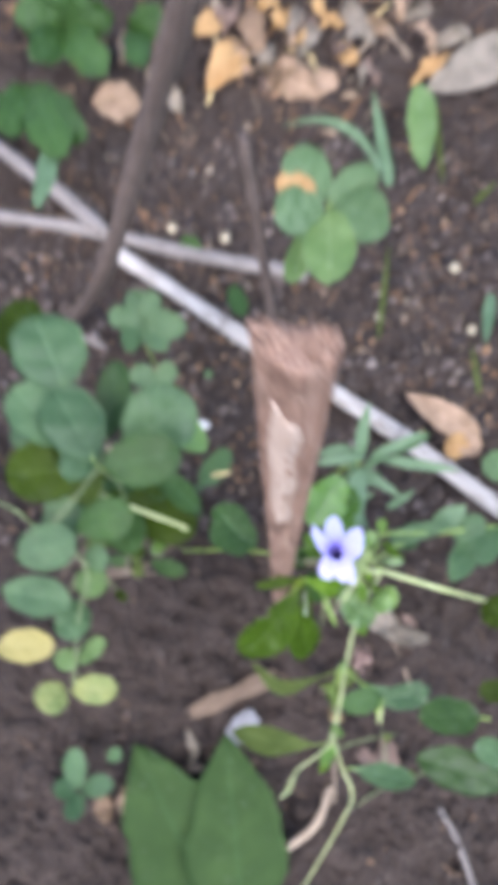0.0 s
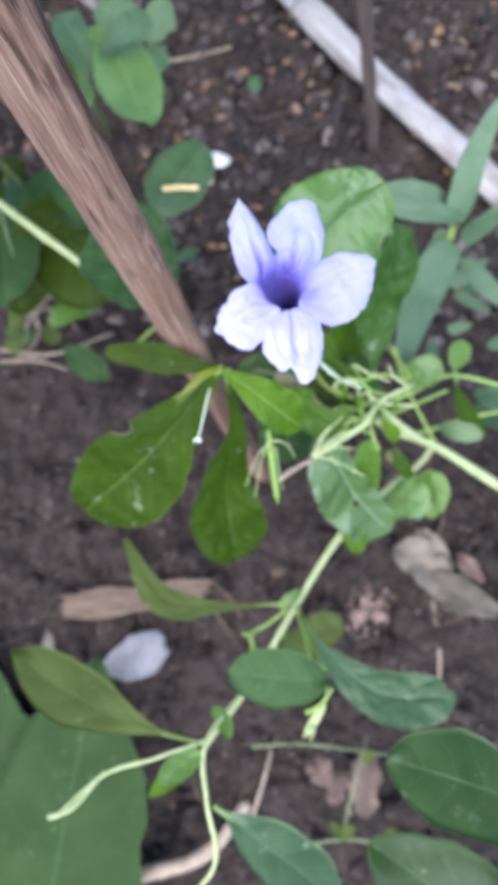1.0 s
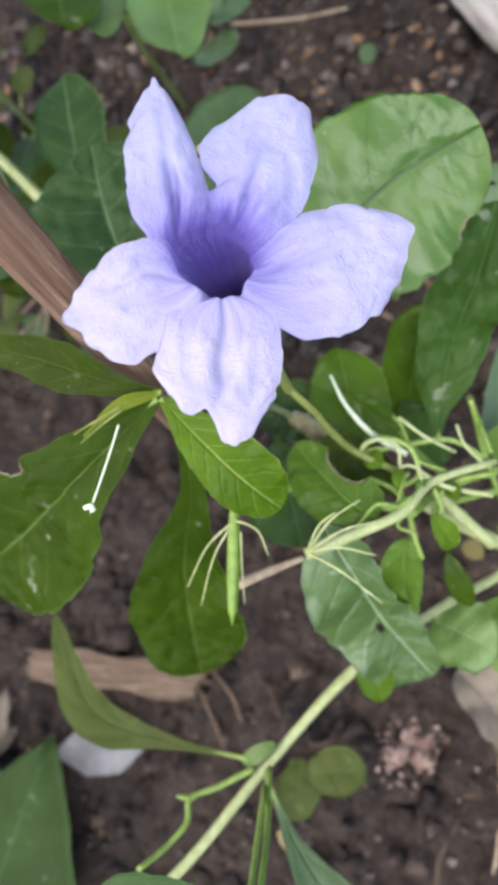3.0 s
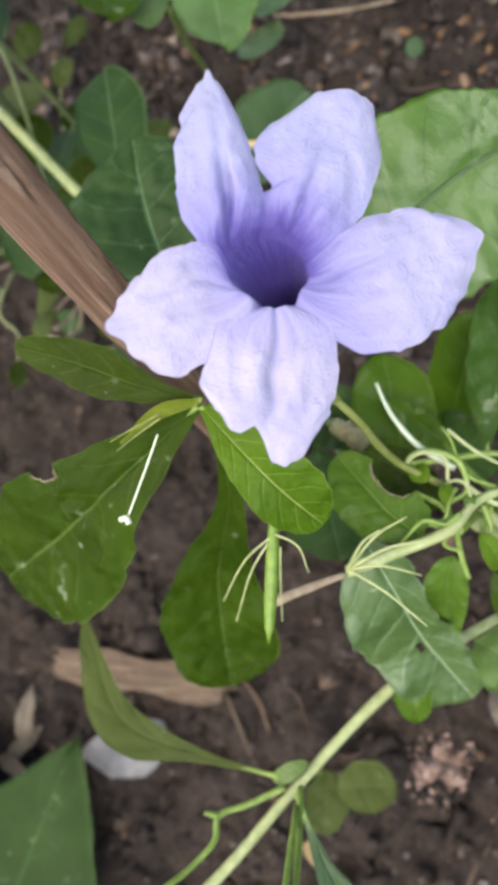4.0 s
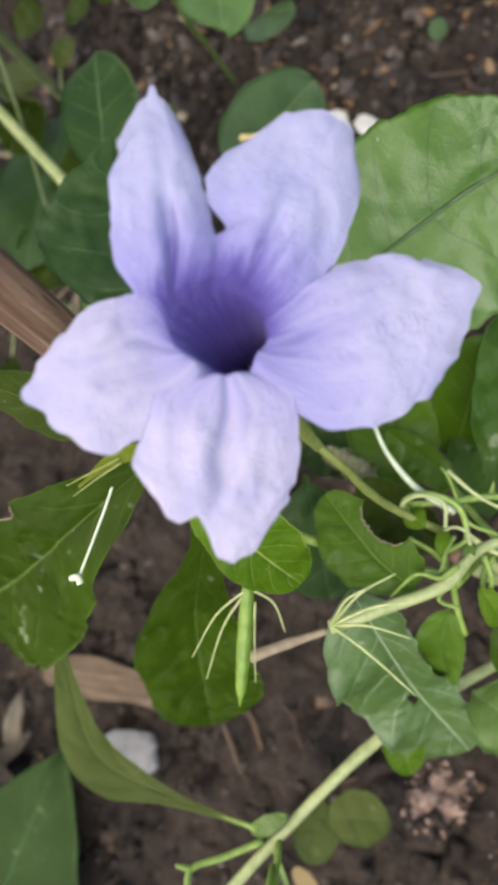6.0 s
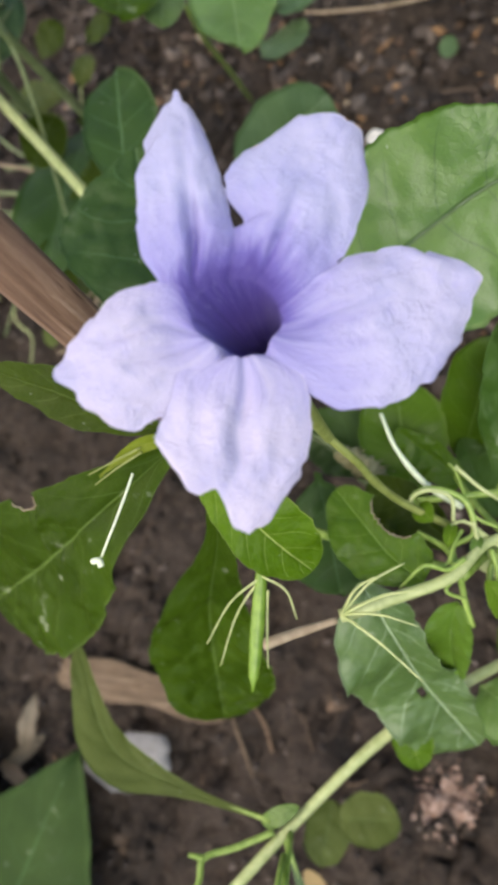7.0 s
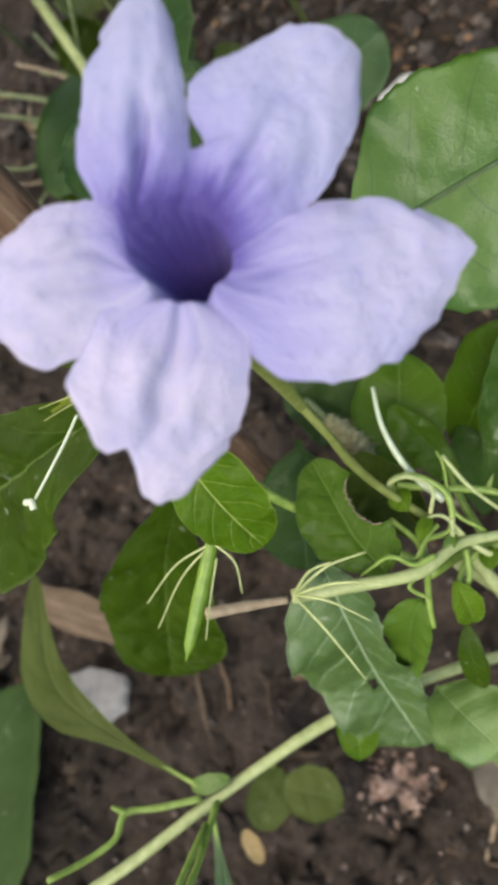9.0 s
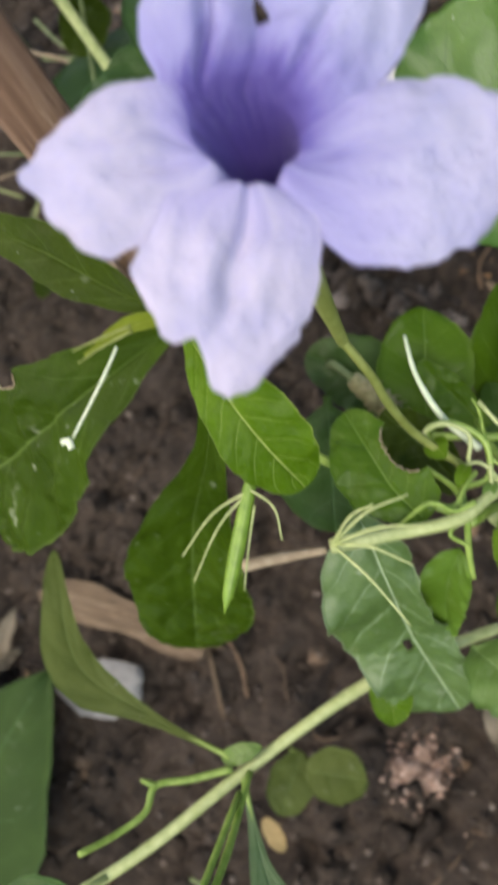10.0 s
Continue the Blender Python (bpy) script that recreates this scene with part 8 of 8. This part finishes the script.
stick("thin_twig", [(0.0952, -0.1883, 0.0040), (0.0988, -0.1562, 0.0060), (0.0998, -0.1332, 0.0040)], 0.0016, 0.001, dry_stem, "thin brown twig on the soil", "twig", group="twigs on the soil")
stone("pale_seed", (0.3530, 0.4111, 0.0050), (0.0076, 0.0068, 0.0056), 835, seed_tan, "small pale round seed on the soil", "seed", 835, 2, 0.08, False, "pale seeds on the soil")
stone("pale_seed", (0.3426, 0.5079, 0.0050), (0.0077, 0.0069, 0.0057), 805, seed_tan, "small pale round seed on the soil", "seed", 805, 2, 0.08, False, "pale seeds on the soil")
stone("pale_seed", (0.2256, 0.4406, 0.0050), (0.0076, 0.0068, 0.0056), 672, seed_tan, "small pale round seed on the soil", "seed", 672, 2, 0.08, False, "pale seeds on the soil")
stone("pale_seed", (0.0148, 0.5835, 0.0050), (0.0078, 0.0070, 0.0058), 398, seed_tan, "small pale round seed on the soil", "seed", 398, 2, 0.08, False, "pale seeds on the soil")
stone("pale_seed", (-0.0612, 0.6056, 0.0050), (0.0079, 0.0070, 0.0058), 305, seed_tan, "small pale round seed on the soil", "seed", 305, 2, 0.08, False, "pale seeds on the soil")
tagged(leaf(None, (-0.0809, -0.1356, 0.0060), (-0.0655, -0.1059, 0.0100), 0.0089, (0.3285, -0.2918, 0.8983), shape=(0.4, 0.6), wave=0.08, bend=0.05, mat=dry_pale, name="dry_leaf"), "torn pale dry leaf on the soil", "leaf", "dry leaves on the soil")
tagged(leaf(None, (-0.0853, -0.1360, 0.0060), (-0.0599, -0.1356, 0.0100), 0.0088, (-0.1537, 0.3066, 0.9393), shape=(0.4, 0.6), wave=0.08, bend=0.05, mat=dry_tan, name="dry_leaf"), "torn pale dry leaf on the soil", "leaf", "dry leaves on the soil")
tagged(leaf(None, (0.0996, -0.0888, 0.0040), (0.1165, -0.0928, 0.0080), 0.0089, (-0.1419, 0.3338, 0.9319), shape=(0.5, 0.5), mat=straw_leaf, name="dry_leaf"), "small tan leaf scrap on the soil", "leaf", "dry leaves on the soil")
tagged(leaf(None, (0.1402, 0.0890, 0.0200), (0.1512, 0.0835, 0.0450), 0.0101, (-0.8755, 0.2189, 0.4308), shape=(0.5, 0.5), mat=leaf_yellow, name="dry_leaf"), "small yellow fallen leaf", "leaf", "dry leaves on the soil")
# ---- deep leaf litter on the far soil ----
random.seed(77)
for k in range(46):
    x, y = random.uniform(-0.06, 0.40), random.uniform(0.80, 1.09)
    if k < 12:
        x, y = random.uniform(0.02, 0.16), random.uniform(0.80, 0.98)
    turned, size, tip = random.uniform(0, 6.28), random.uniform(16, 34), random.uniform(0.004, 0.03)
    dx, dy = 0.001 * size * math.cos(turned), 0.001 * size * math.sin(turned)
    dry_scrap([(x - dx, y - dy, 0.008), (x - dx / 3, y - dy / 3, 0.014 + tip / 2), (x + dx / 3, y + dy / 3, 0.014 + tip), (x + dx, y + dy, 0.008 + tip / 2)], [size * q for q in (0.05, 0.2, 0.34, 0.4, 0.42, 0.36, 0.26, 0.14, 0)], [size * q for q in (0.05, 0.22, 0.3, 0.38, 0.4, 0.32, 0.22, 0.12, 0)],
              (random.gauss(0, 0.35), random.gauss(0, 0.35), 1.0), random.choice((dry_tan, dry_tan, dry_pale, dry_orange, dry_pink)), "curled brown dry leaf lying in the litter", 0.006, 0.35, 0.002)
for k in range(16):
    x, y, turned, size = random.uniform(-0.05, 0.42), random.uniform(0.72, 1.08), random.uniform(0, 3.14), random.uniform(0.03, 0.08)
    dx, dy = size * math.cos(turned), size * math.sin(turned)
    stick("dry_stalk", [(x - dx, y - dy, 0.006), (x + 0.2 * dy, y - 0.2 * dx, 0.02), (x + dx, y + dy, 0.008)], 0.0022, 0.0014, random.choice((straw, dry_stem, dry_stem)), "thin straw-coloured dry stalk in the litter", "stalk", group="dry stalks in the litter")
